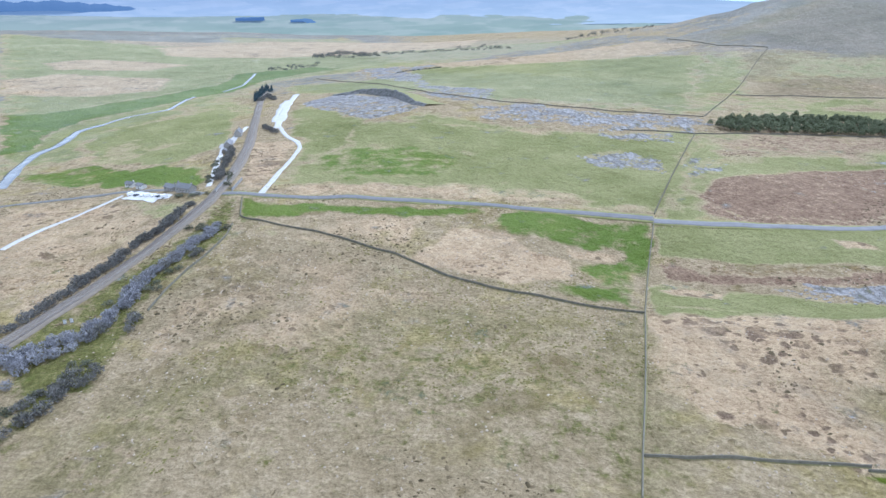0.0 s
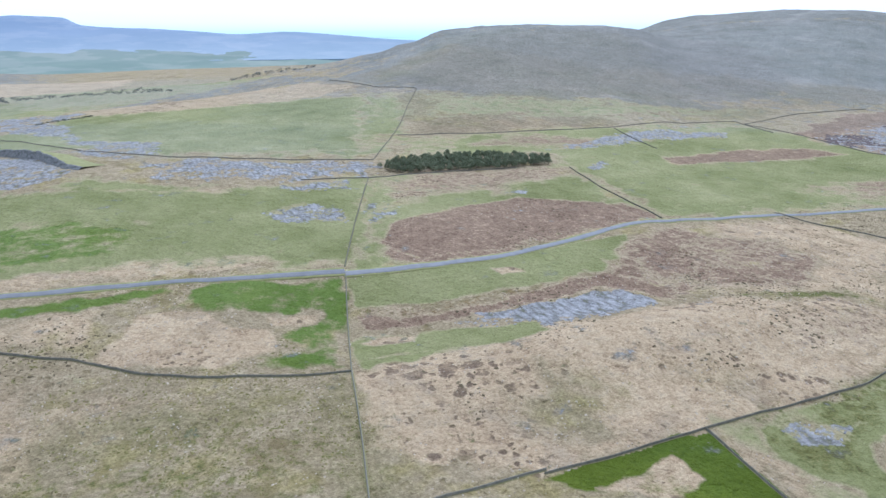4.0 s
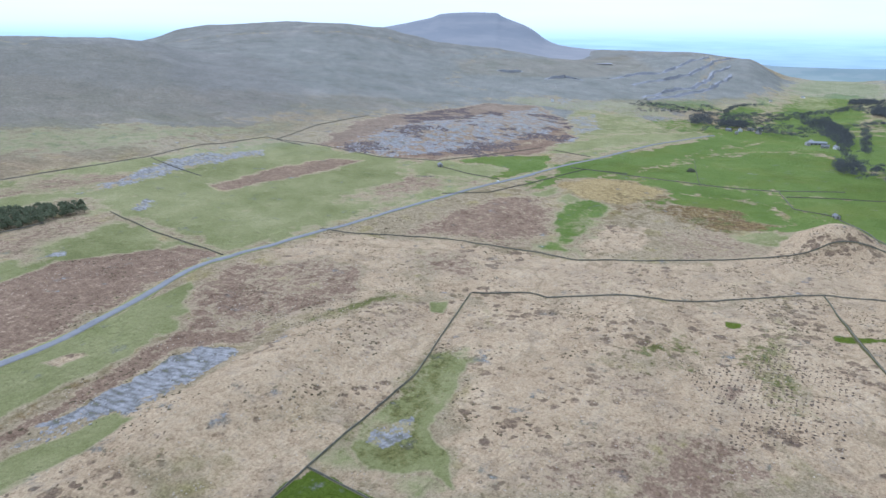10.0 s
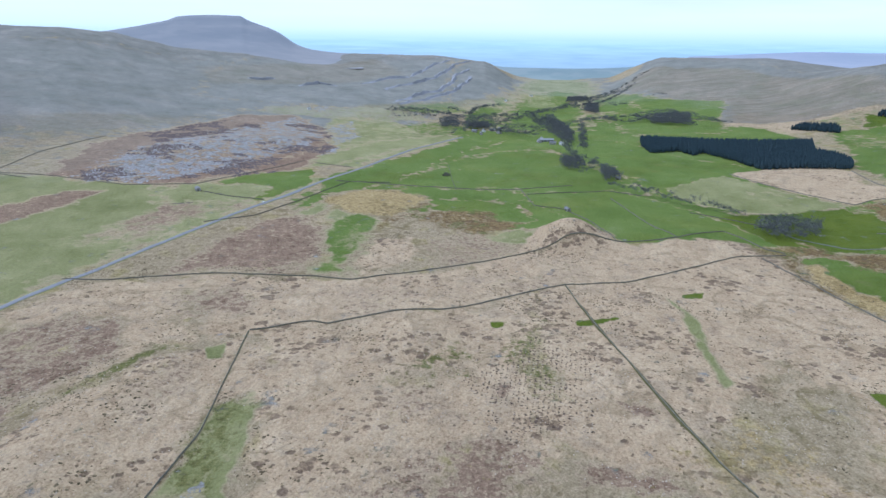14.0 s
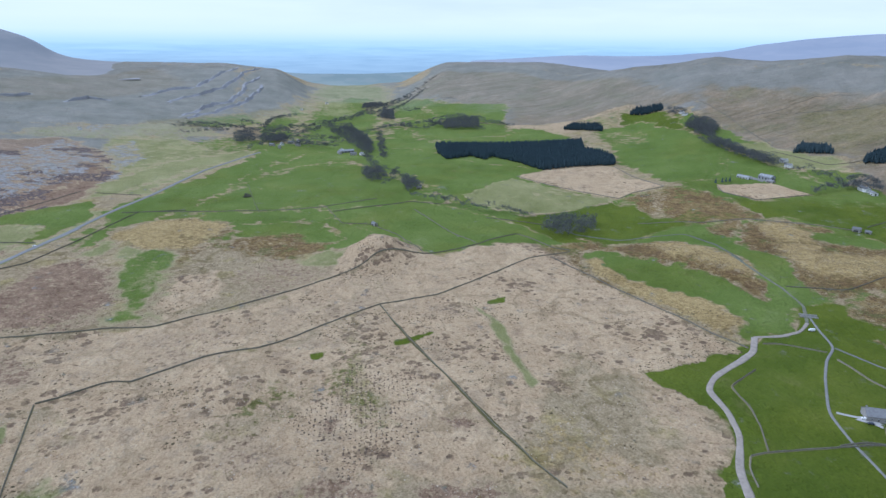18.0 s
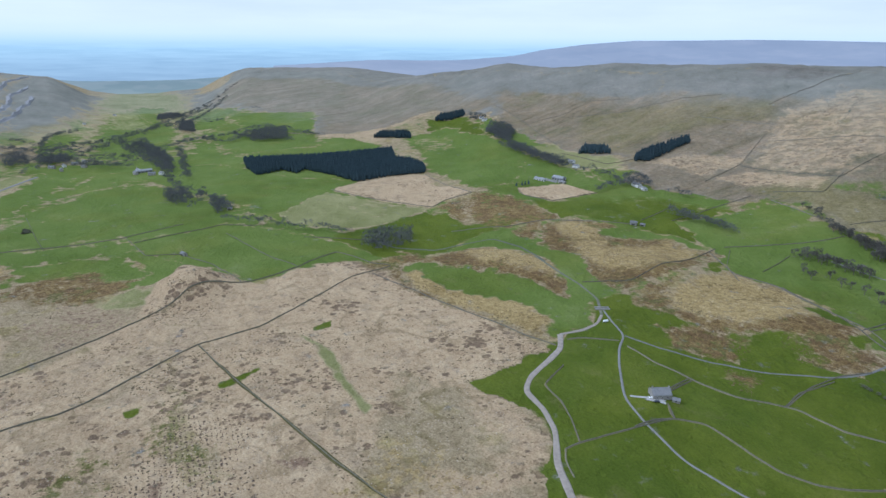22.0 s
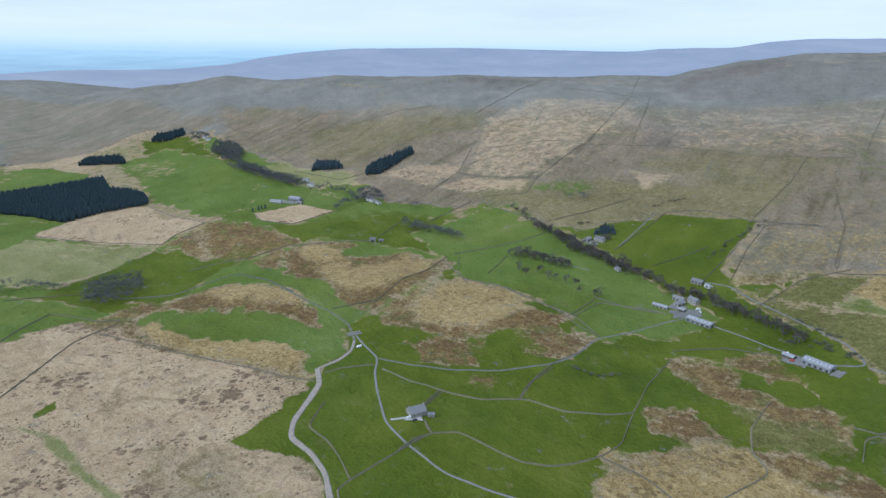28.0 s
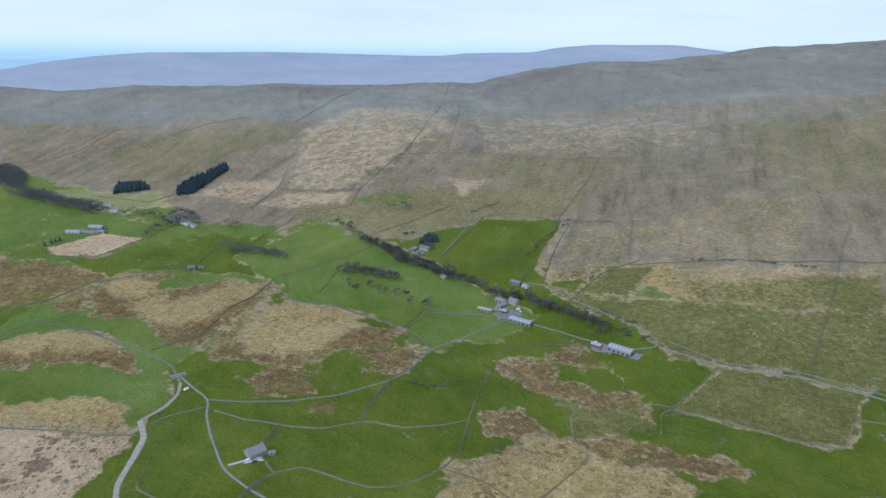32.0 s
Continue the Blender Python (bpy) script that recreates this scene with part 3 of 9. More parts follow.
# ---- the ground: one sheet in rings, finest where it lies near ----
def mesh_from(name, verts, faces, mat, smooth=False):
    me = bpy.data.meshes.new(name)
    me.from_pydata([tuple(map(float, v)) for v in verts], [], [tuple(map(int, f)) for f in faces])
    me.materials.append(mat)
    if smooth:
        me.shade_smooth()
    me.update()
    return me


def ground_points():
    """Columns by bearing, rows by distance."""
    az = np.concatenate([np.arange(-180, -112, 2.0), np.arange(-112, 134, 0.18), np.arange(134, 180, 2.0)])
    r = np.concatenate([[0.0, 25, 45, 62, 75], np.geomspace(85, R_MAX, 520)])
    a, rr = np.meshgrid(np.radians(az), r, indexing="ij")
    return az, r, rr * np.cos(a), rr * np.sin(a)


AZ, RINGS, GX, GY = ground_points()
# the last kind is distance haze as a ground tint, not a plant
COVER_NAMES = ("green", "lime", "heath", "straw", "rust", "pale", "bare", "fell", "meadow", "crag", "moss", "gold", "brown", "olive", "dusk", "shifted")
COVER = np.zeros(GX.shape + (16,), np.float32)


SOFT = ("brown", "olive", "dusk", "shifted")


def inside_distance(x, y, pts):
    """Distance to a closed outline, positive inside."""
    best, odd = np.full(x.shape, 1e9), np.zeros(x.shape, bool)
    for (ax, ay), (bx, by) in zip(pts, pts[1:] + pts[:1]):
        ex, ey = bx - ax, by - ay
        t = np.clip(((x - ax) * ex + (y - ay) * ey) / max(ex * ex + ey * ey, 1e-6), 0, 1)
        best = np.minimum(best, np.hypot(x - ax - t * ex, y - ay - t * ey))
        crosses = (ay > y) != (by > y)
        with np.errstate(divide="ignore", invalid="ignore"):
            odd ^= crosses & (x < (by - y) * 0 + ax + (y - ay) / (by - ay + 1e-12) * ex)
    return np.where(odd, best, -best)


def cover(kind, peak, soft, *xy):
    """Spreads a kind of ground over an outline; soft is the width of its frayed edge in metres."""
    pts = list(zip(xy[0::2], xy[1::2]))
    xs, ys = xy[0::2], xy[1::2]
    pad = soft * 6
    near = (GX > min(xs) - pad) & (GX < max(xs) + pad) & (GY > min(ys) - pad) & (GY < max(ys) + pad)
    x, y = GX[near], GY[near]
    fray = soft * (1.0 if soft <= 4 else 1.7)
    wx, wy = (fray * (2.6 * fbm(x, y, 46, 4, s) + 1.6 * fbm(x, y, 13, 3, s + 9)) for s in (101, 137))
    m = np.clip(0.5 + inside_distance(x + wx, y + wy, pts) / ((1.4 if soft <= 4 else 2.6) * soft), 0, 1)
    here = COVER[near]
    if kind in SOFT:            # a tint over what grows there
        grow = m * peak
    elif peak >= 0.75:
        here *= (1 - np.clip(m * min(1.0, peak * 1.25), 0, 1))[:, None]
        grow = m * peak
    else:       # a thin cover shows through what lies over it
        turf = np.clip(1.6 * np.maximum(here[:, 0], here[:, 8]), 0, 1)
        here *= (1 - m * peak * (0.55 + 0.35 * turf))[:, None]
        grow = m * (peak + (1 - peak) * turf)
    if kind in COVER_NAMES:
        k = COVER_NAMES.index(kind)
        here[:, k] = np.maximum(here[:, k], grow)
    COVER[near] = here


def build_ground():
    z = ground(GX, GY)
    na, nr = GX.shape
    verts = np.stack([GX, GY, z], -1).reshape(-1, 3)
    i, j = np.meshgrid(np.arange(na), np.arange(nr - 1), indexing="ij")
    i2 = (i + 1) % na
    faces = np.stack([i * nr + j, i * nr + j + 1, i2 * nr + j + 1, i2 * nr + j], -1).reshape(-1, 4)
    me = bpy.data.meshes.new("ground")
    me.vertices.add(len(verts))
    me.vertices.foreach_set("co", verts.ravel())
    me.loops.add(faces.size)
    me.loops.foreach_set("vertex_index", faces.ravel().astype(np.int32))
    me.polygons.add(len(faces))
    me.polygons.foreach_set("loop_start", np.arange(0, faces.size, 4, dtype=np.int32))
    me.update(calc_edges=True)
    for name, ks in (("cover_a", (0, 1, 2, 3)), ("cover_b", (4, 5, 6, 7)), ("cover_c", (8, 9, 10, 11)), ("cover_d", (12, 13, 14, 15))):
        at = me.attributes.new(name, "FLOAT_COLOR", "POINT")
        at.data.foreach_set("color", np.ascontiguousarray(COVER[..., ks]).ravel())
    me.materials.append(GROUND)
    me.shade_smooth()
    me.validate()
    return tagged(new("ground", me), "rough moorland and green pasture with limestone pavement", "ground", kind="structure")


def height(x, y):
    return float(ground(np.array([x]), np.array([y]))[0])


def along(xy, step):
    """Points every step metres along a line, with the direction there."""
    pts = np.array(list(zip(xy[0::2], xy[1::2])), float)
    d = np.concatenate([[0], np.cumsum(np.hypot(*np.diff(pts, axis=0).T))])
    n = max(2, int(d[-1] / step) + 1)
    s = np.linspace(0, d[-1], n)
    x, y = np.interp(s, d, pts[:, 0]), np.interp(s, d, pts[:, 1])
    if len(pts) > 2:      # round the bends
        for _ in range(3):
            x[1:-1], y[1:-1] = (x[:-2] + 2 * x[1:-1] + x[2:]) / 4, (y[:-2] + 2 * y[1:-1] + y[2:]) / 4
    tx, ty = np.gradient(x), np.gradient(y)
    k = np.hypot(tx, ty) + 1e-9
    return x, y, tx / k, ty / k, s


def strip(name, width, xy, mat, lift=0.12, step=6.0, wobble=0.15, crown=0.1, label="", category="road"):
    """A road, lane or stream bed laid on the ground, with a slightly uneven edge."""
    x, y, tx, ty, s = along(xy, step)
    offs = np.array([-1.0, -0.96, -0.5, 0.0, 0.5, 0.96, 1.0]) * width / 2
    w = 1 + wobble * 2 * fbm(s, s * 0 + xy[0], 30, 3, 11)
    verts, faces = [], []
    for o in offs:
        px, py = x - ty * o * w, y + tx * o * w
        drop = -0.5 if abs(o) > width * 0.49 else lift + crown * (1 - (2 * o / width) ** 2)
        verts.append(np.stack([px, py, np.maximum(ground(px, py), ground(x, y) - 0.3) + drop], -1))
    n = len(x)
    for k in range(len(offs) - 1):
        for i in range(n - 1):
            faces.append((k * n + i, k * n + i + 1, (k + 1) * n + i + 1, (k + 1) * n + i))
    ob = new(name, mesh_from(name, np.concatenate(verts), faces, mat, True))
    return tagged(ob, label, category, kind="structure")


def road_strip(kind, width, *xy):
    if kind == "road":
        ob = strip("road", width, xy, TARMAC, 0.3, 6.0, 0.05, label="grey tarmac moorland road with grass verges")
        strip("verge", width + 3.5, xy, VERGE, 0.12, wobble=0.5, label="pale grazed grass verge beside the road", category="verge")
        return ob
    if kind == "lane":
        return strip("lane", width, xy, LANE, 0.2, label="narrow grey farm lane across pasture", category="lane")
    return strip("gravel_track", width, xy, CHALK if kind == "chalk" else GRAVEL, 0.2, wobble=0.35, label="pale limestone gravel track", category="track")


def water_strip(kind, width, *xy):
    if kind == "beck":
        return strip("beck_bed", width, xy, SHINGLE, 0.2, 4.0, 0.45, 0.0, "winding stony beck bed of grey shingle", "stream")
    if kind == "gully":
        return strip("gully", width, xy, DARKBANK, 0.1, 5.0, 0.6, -0.3, "narrow rushy gully running down the fell", "gully")
    if kind == "stream":
        return strip("stream", width, xy, DARKBANK, 0.2, 4.0, 0.4, 0.0, "narrow dark stream between grassy banks", "stream")
    return strip("river", width, xy, WATER, 0.2, 6.0, 0.4, 0.0, "shallow grey river winding through moor", "river")


VERGE = plain("verge_grass", (0.17, 0.17, 0.06), (0.30, 0.28, 0.13), 6.0, 0.95, 0.8)
DARKBANK = plain("peaty_water", (0.07, 0.075, 0.05), (0.16, 0.16, 0.11), 5.0, 0.6, 0.7)


FOOT = plain("wall_foot_grass", (0.145, 0.135, 0.055), (0.27, 0.235, 0.115), 5.0, 0.95, 0.8)

RANK = plain("rank_wall_grass", (0.060, 0.056, 0.020), (0.150, 0.130, 0.055), 4.0, 0.95, 0.6)


def drystone_wall(*xy):
    """A tapering field wall, with an uneven coping and here and there a slumped stretch."""
    x, y, tx, ty, s = along(xy, 3.0)
    n = len(x)
    seed = int(abs(xy[0] * 7 + xy[1] * 13)) % 97
    tall = 1.15 + 0.5 * fbm(s, s * 0 + seed, 9, 3, seed) + 0.5 * np.minimum(0, fbm(s, s * 0 + seed, 60, 2, seed + 5) + 0.15)
    verts, faces = [], []
    for o, h in ((-0.42, -0.5), (-0.34, 0.0), (-0.2, 0.8), (-0.14, 1.0), (0.14, 1.0), (0.2, 0.8), (0.34, 0.0), (0.42, -0.5)):
        px, py = x - ty * o, y + tx * o
        verts.append(np.stack([px, py, ground(px, py) + (h if h < 0 else h * tall)], -1))
    for k in range(7):
        for i in range(n - 1):
            faces.append((k * n + i, (k + 1) * n + i, (k + 1) * n + i + 1, k * n + i + 1))
    faces.append([k * n for k in range(8)])
    faces.append([k * n + n - 1 for k in range(7, -1, -1)])
    if np.hypot(x, y).min() < 620:
        strip("wall_foot", 1.4, xy, FOOT, 0.06, 3.0, 1.0, 0.0, "olive grass and moss along the wall foot", "grass strip")
    ob = new("drystone_wall", mesh_from("drystone_wall", np.concatenate(verts), faces, DRYSTONE))
    return tagged(ob, "grey drystone field wall with uneven coping, between fields", "wall", "field walls")


def limestone_scar(*xy):
    """A low broken cliff along the hillside with a stony top."""
    x, y, tx, ty, s = along(xy, 8.0)
    n = len(x)
    tall = np.maximum(0.0, 9.0 + 26 * fbm(s, s * 0 + xy[1], 90, 4, 55)) * np.sin(np.linspace(0.2, 2.94, n))
    verts = []
    for o, h in ((-14, -0.3), (-6, 0.15), (-2, 0.8), (0, 1.0), (5, 0.6), (16, -0.3)):
        wob = 40 * fbm(s * 0.5, s * 0 + o, 40, 3, 57)
        px, py = x + ty * (o + wob), y - tx * (o + wob)
        if np.hypot(x + ty * 5, y - tx * 5).mean() < np.hypot(x, y).mean():
            px, py = x - ty * (o + wob), y + tx * (o + wob)
        verts.append(np.stack([px, py, ground(px, py) + h * tall - 1.2 * (tall < 2)], -1))
    faces = [(k * n + i, k * n + i + 1, (k + 1) * n + i + 1, (k + 1) * n + i) for k in range(5) for i in range(n - 1)]
    ob = new("limestone_scar", mesh_from("limestone_scar", np.concatenate(verts), faces, SCAR))
    return tagged(ob, "grey limestone scar along the valley side", "cliff", kind="structure")


SCAR = plain("scar_limestone", (0.19, 0.19, 0.20), (0.30, 0.30, 0.31), 14.0, 0.95, 3.0, bump=0.8, distance=1.0)



# ---- what grows where ----
def first_cover():
    """Fell grass on the high slopes and far commons, darker in the gullies."""
    z = ground(GX, GY)
    r, az = np.hypot(GX, GY), np.degrees(np.arctan2(GY, GX))
    high = np.clip((z - 40 + 50 * fbm(GX, GY, 240, 4, 21)) / 70, 0, 1)
    common = np.clip((r - 1250 + 500 * fbm(GX, GY, 300, 3, 23)) / 500, 0, 1) * np.clip((az - 2) / 6, 0, 1) * np.clip((78 - az) / 8, 0, 1)
    east = np.clip((r - 950 + 300 * fbm(GX, GY, 260, 3, 25)) / 400, 0, 1) * np.clip((az - 92) / 8, 0, 1)
    COVER[..., 7] = np.maximum(np.maximum(high, common), 0.8 * east)
    COVER[..., 7] *= 1 - 0.22 * np.clip((-az - 30) / 10, 0, 1)
    # greener flushes and dark heather bands along the slopes
    band = fbm(az * 9.0, r * 0.06, 26, 5, 27) + 0.6 * fbm(GX, GY, 200, 4, 29)
    COVER[..., 5] = np.where(high > 0.3, 0.38 * np.clip((band - 0.12) * 6, 0, 1), 0)
    COVER[..., 2] = np.where((high > 0.3) | (common > 0.5), 0.42 * np.clip((-band - 0.14) * 6, 0, 1), 0)


first_cover()
cover("straw", 1, 8, 465, 190, 364, 179, 212, 177, 209, 123, 296, -11, 433, -53, 591, -58)
cover("green", .95, 12, 935, -634, 1273, -890, 1074, -986, 746, -1009, 526, -1032, 360, -1065, 164, -1057, 175, -852, -8, -728, -79, -678, -19, -593, -85, -513, -58, -472, 378, -307, 422, -388, 573, -360)
cover("green", .9, 14, 843, 299, 1108, 223, 1576, 89, 2434, 75, 3306, -377, 2287, -498, 1987, -718, 1680, -765, 1077, -649, 663, -424, 731, -382, 748, -159, 813, 44, 932, 206)
cover("pale", .8, 15, 148, -841, 48, -920, -64, -795, -254, -803, -222, -657, -79, -678, -8, -728)
cover("straw", .6, 30, 2872, -668, 1979, -1050, 1515, -1072, 1461, -948, 1764, -899, 1909, -656)
cover("moor", 1, 10, -339, 407, -288, 464, -203, 410, -212, 361, -234, 263)
cover("straw", .6, 12, -306, 363, -274, 403, -239, 376, -230, 313, -242, 274)
cover("pale", .9, 6, -276, 460, -206, 416, -215, 400, -250, 428)
cover("pale", .8, 8, -169, 417, -85, 421, 12, 420, 112, 402, 82, 288, 37, 298, -26, 328, -93, 368, -156, 383)
cover("green", .8, 7, 73, 407, 113, 401, 80, 287, 28, 301, 56, 323, 90, 352, 64, 361, 25, 383, -5, 414)
cover("straw", 1, 5, -116, 371, -98, 378, -78, 381, -46, 355, -38, 363, -16, 388, 18, 385, 35, 355, 62, 352, 91, 356, 61, 316, 30, 318, 15, 311, -17, 328, -45, 341, -75, 356)
cover("moor", 1, 6, -68, 398, -23, 406, -8, 420, -83, 417, -94, 387, -72, 380)
cover("pale", 1, 14, -134, 449, -137, 605, -57, 710, 81, 619, 220, 660, 116, 412, -1, 445)
cover("straw", .75, 5, -133, 460, -22, 466, 77, 452, 78, 430, -1, 442, -120, 444)
cover("straw", .6, 8, 16, 649, 84, 642, 59, 617, 21, 623)
cover("pale", .75, 20, -245, 1115, -58, 1312, 280, 1347, 434, 1087, 307, 839, 248, 740, 34, 802, -117, 1028)
cover("straw", .55, 20, 174, 1393, 464, 1251, 477, 1178, 398, 1057, 196, 1164)
cover("lime", .66, 8, 6, 747, 70, 745, 242, 723, 223, 660, 141, 651, 29, 676)
cover("lime", .54, 6, 120, 624, 197, 651, 186, 610, 120, 593)
cover("lime", .56, 6, 85, 565, 137, 576, 151, 516, 98, 529)
cover("lime", .56, 10, -267, 1330, -145, 1518, 15, 908, 13, 822, -76, 956)
cover("lime", .8, 8, -249, 873, -215, 974, -115, 869, -72, 738, -130, 726, -209, 753)
cover("straw", .9, 5, -231, 632, -190, 616, -168, 576, -159, 447, -176, 446)
cover("pale", .9, 6, 115, 407, 211, 656, 463, 635, 423, 430, 221, 404)
cover("heath", 1, 5, 154, 448, 173, 470, 208, 495, 281, 507, 359, 507, 422, 484, 426, 438, 372, 426, 321, 420, 242, 405, 186, 398, 153, 412)
cover("heath", .62, 6, 217, 634, 326, 635, 453, 627, 439, 594, 374, 571, 283, 555, 210, 560)
cover("lime", .55, 5, 314, 553, 362, 563, 348, 541, 309, 534)
cover("pale", 1, 4, 112, 398, 215, 392, 361, 406, 342, 373, 284, 341, 205, 344, 183, 344, 112, 357, 107, 364)
cover("heath", .75, 6, 104, 357, 182, 335, 275, 332, 347, 387, 394, 396, 404, 337, 340, 292, 289, 289, 292, 309, 245, 327, 191, 323, 139, 328, 102, 339)
cover("straw", .8, 3, 214, 375, 231, 371, 238, 363, 215, 361)
cover("pale", 1, 4, 95, 327, 147, 315, 199, 295, 193, 293, 131, 283, 87, 283)
cover("lime", .8, 5, 149, 318, 186, 314, 225, 320, 284, 318, 291, 288, 250, 275, 203, 289, 175, 310)
cover("straw", 1, 5, 84, 279, 130, 282, 195, 290, 249, 273, 328, 271, 397, 248, 440, 213, 469, 195, 332, 171, 214, 176, 126, 178, 66, 221)
cover("moor", .75, 10, 164, 250, 180, 217, 167, 185, 148, 204, 151, 231)
cover("heath", .45, 8, 299, 218, 372, 187, 436, 220, 393, 240)
cover("straw", .85, 12, 403, 406, 543, 388, 608, 265, 619, 163, 524, 132, 477, 196, 451, 224, 336, 278, 367, 316)
cover("heath", .47, 12, 533, 309, 598, 233, 535, 196, 476, 248)
cover("pale", .95, 6, 259, 171, 320, 164, 348, 173, 374, 158, 350, 141, 314, 137, 288, 123, 272, 131, 257, 107, 240, 106, 214, 117, 223, 144, 218, 175)
cover("lime", .56, 3, 253, 166, 275, 157, 268, 143, 247, 149)
cover("meadow", .9, 4, 128, 176, 212, 173, 207, 118)
cover("straw", .7, 4, 145, 163, 187, 169, 188, 148, 169, 144)
cover("pale", .95, 8, 462, 639, 534, 634, 640, 558, 918, 581, 948, 456, 1102, 254, 876, 328, 571, 399, 426, 448)
cover("heath", .68, 6, 603, 635, 794, 642, 906, 573, 865, 515, 705, 592, 596, 597)
cover("heath", .6, 6, 780, 484, 886, 445, 864, 387, 731, 417)
cover("lime", .56, 8, 485, 700, 656, 771, 861, 798, 861, 733, 645, 689, 504, 682)
cover("lime", .6, 4, 479, 620, 538, 649, 517, 610, 481, 603)
cover("pale", .6, 15, 333, 882, 679, 825, 970, 832, 903, 747, 625, 719, 501, 733, 295, 750)
cover("pale", .9, 8, 1210, 313, 1635, 333, 1884, 240, 1732, 93, 1367, 219, 1191, 256)
cover("straw", .6, 8, 1802, 370, 1824, 288, 1732, 93, 1571, 195)
cover("green", .9, 5, 926, 445, 1087, 422, 1144, 315, 1034, 292, 887, 333, 891, 399)
cover("green", 1, 8, 855, 279, 1134, 218, 1595, 90, 1626, -52, 1567, -188, 1384, -275, 1213, -338, 991, -376, 754, -393, 748, -159, 1007, -81, 1026, 56, 981, 189)
cover("green", .9, 15, 1588, 103, 2758, -81, 3166, -362, 2167, -419, 1620, -401, 1310, -273, 1548, -186)
cover("green", .75, 15, 2467, -390, 2383, -656, 1987, -718, 1763, -641, 1743, -386)
cover("pale", .7, 10, 1308, 455, 1967, 461, 1949, 283, 1641, 92, 1241, 238, 1209, 321)
cover("straw", 1, 8, 639, 175, 609, 32, 737, -94, 746, -158, 769, -295, 725, -318, 438, -368, 404, -335, 408, -280, 335, -289, 306, -281, 255, -229, 405, 128)
cover("straw", 1, 8, 471, 190, 517, 93, 520, 38, 596, -58, 321, -49, 236, 78, 255, 116, 355, 125)
cover("straw", 1, 8, 590, 301, 604, 162, 630, 61, 715, -62, 596, -58, 522, 38, 471, 190, 464, 229)
cover("heath", .55, 8, 277, 79, 347, -7, 299, -16, 239, 74)
cover("moor", .85, 14, 360, -152, 449, -235, 377, -264, 297, -218, 294, -148)
cover("pale", 1, 3, 436, 216, 447, 204, 422, 197, 419, 207)
cover("meadow", .64, 3, 512, -6, 516, -24, 502, -19, 499, -8)
cover("meadow", .64, 3, 523, -82, 536, -124, 528, -122, 513, -97, 512, -81)
cover("meadow", .64, 3, 593, -195, 599, -219, 585, -210, 582, -193)
cover("pale", .8, 4, 585, -178, 522, -191, 453, -182, 419, -183, 410, -172, 493, -177)
cover("meadow", 1, 4, 408, -275, 408, -326, 427, -391, 339, -299, 250, -240, 255, -229, 311, -285, 340, -293, 385, -277)
cover("pale", 1, 6, 604, 315, 892, 249, 1057, 234, 842, 234, 818, 242, 620, 295)
cover("heath", .62, 8, 609, 303, 757, 313, 830, 246, 766, 218, 614, 180, 606, 235)
cover("pale", .8, 6, 696, 196, 810, 203, 842, 160, 683, 137, 630, 153, 592, 176)
cover("straw", .95, 5, 626, 152, 735, 137, 744, 84, 644, 84)
cover("heath", .6, 8, 717, 74, 813, 27, 798, -40, 693, -7, 644, 63)
cover("rust", .62, 8, 885, 247, 1010, 116, 862, 81, 779, 146, 859, 201)
cover("rust", .58, 8, 824, 89, 910, 21, 836, -53, 786, 25)
cover("pale", .8, 6, 767, 2, 809, -45, 750, -62, 726, -20)
cover("straw", 1, 4, 691, -28, 752, -50, 867, -111, 857, -141, 748, -155, 735, -96)
cover("green", 1, 15, 1865, -1031, 1538, -1088, 1201, -1029, 940, -1036, 995, -903, 852, -920, 690, -994, 633, -1002, 420, -701, 511, -712, 659, -768, 713, -670, 830, -656, 1085, -710, 1520, -862)
cover("pale", .9, 8, 1246, -920, 1201, -1029, 950, -1032, 925, -992, 1012, -917)
cover("straw", 1, 4, 955, -731, 932, -822, 841, -825, 845, -725, 918, -710)
cover("green", .95, 10, 881, 224, 1323, 152, 1679, -56, 1663, -321, 1358, -426, 1214, -556, 1012, -326, 1036, -195, 892, -380, 797, -412, 766, -207, 987, -114)
cover("straw", 1, 5, 1198, -447, 1269, -581, 1219, -669, 995, -647, 989, -584, 959, -544, 1038, -499)
cover("straw", .8, 12, 1764, -899, 1491, -967, 1132, -796, 1182, -702, 1384, -770)
cover("pale", 1, 6, 1068, -297, 1187, -431, 1018, -501, 954, -536, 899, -423, 958, -309)
cover("rust", .5, 8, 1104, -435, 1018, -501, 934, -450, 995, -413)
cover("green", 1, 4, 905, -426, 954, -536, 834, -515, 838, -452)
cover("green", .75, 10, 703, -365, 740, -492, 619, -541, 470, -494, 428, -419, 446, -380, 514, -404, 644, -390)
cover("rust", .58, 8, 743, -318, 778, -385, 676, -450, 535, -434, 462, -407, 446, -367, 607, -331)
cover("rust", .5, 8, 950, -545, 1002, -658, 874, -689, 721, -655, 720, -574, 843, -536)
cover("meadow", 1, 10, 433, -425, 396, -437, 258, -459, 159, -506, 145, -451, 173, -400, 131, -400, 264, -246, 300, -284)
cover("meadow", 1, 8, 329, -471, 290, -510, 246, -584, 239, -646, 204, -706, 166, -660, 161, -586, 149, -515, 221, -472, 271, -443)
cover("rust", .52, 6, 305, -474, 279, -523, 263, -517, 285, -464)
cover("rust", .52, 6, 193, -419, 172, -443, 164, -426, 181, -406)
cover("meadow", .9, 8, 470, -488, 402, -516, 339, -494, 409, -451)
cover("green", 1, 10, 532, -741, 528, -883, 412, -849, 238, -799, 138, -738, 188, -708, 240, -649, 285, -675, 375, -708, 462, -698)
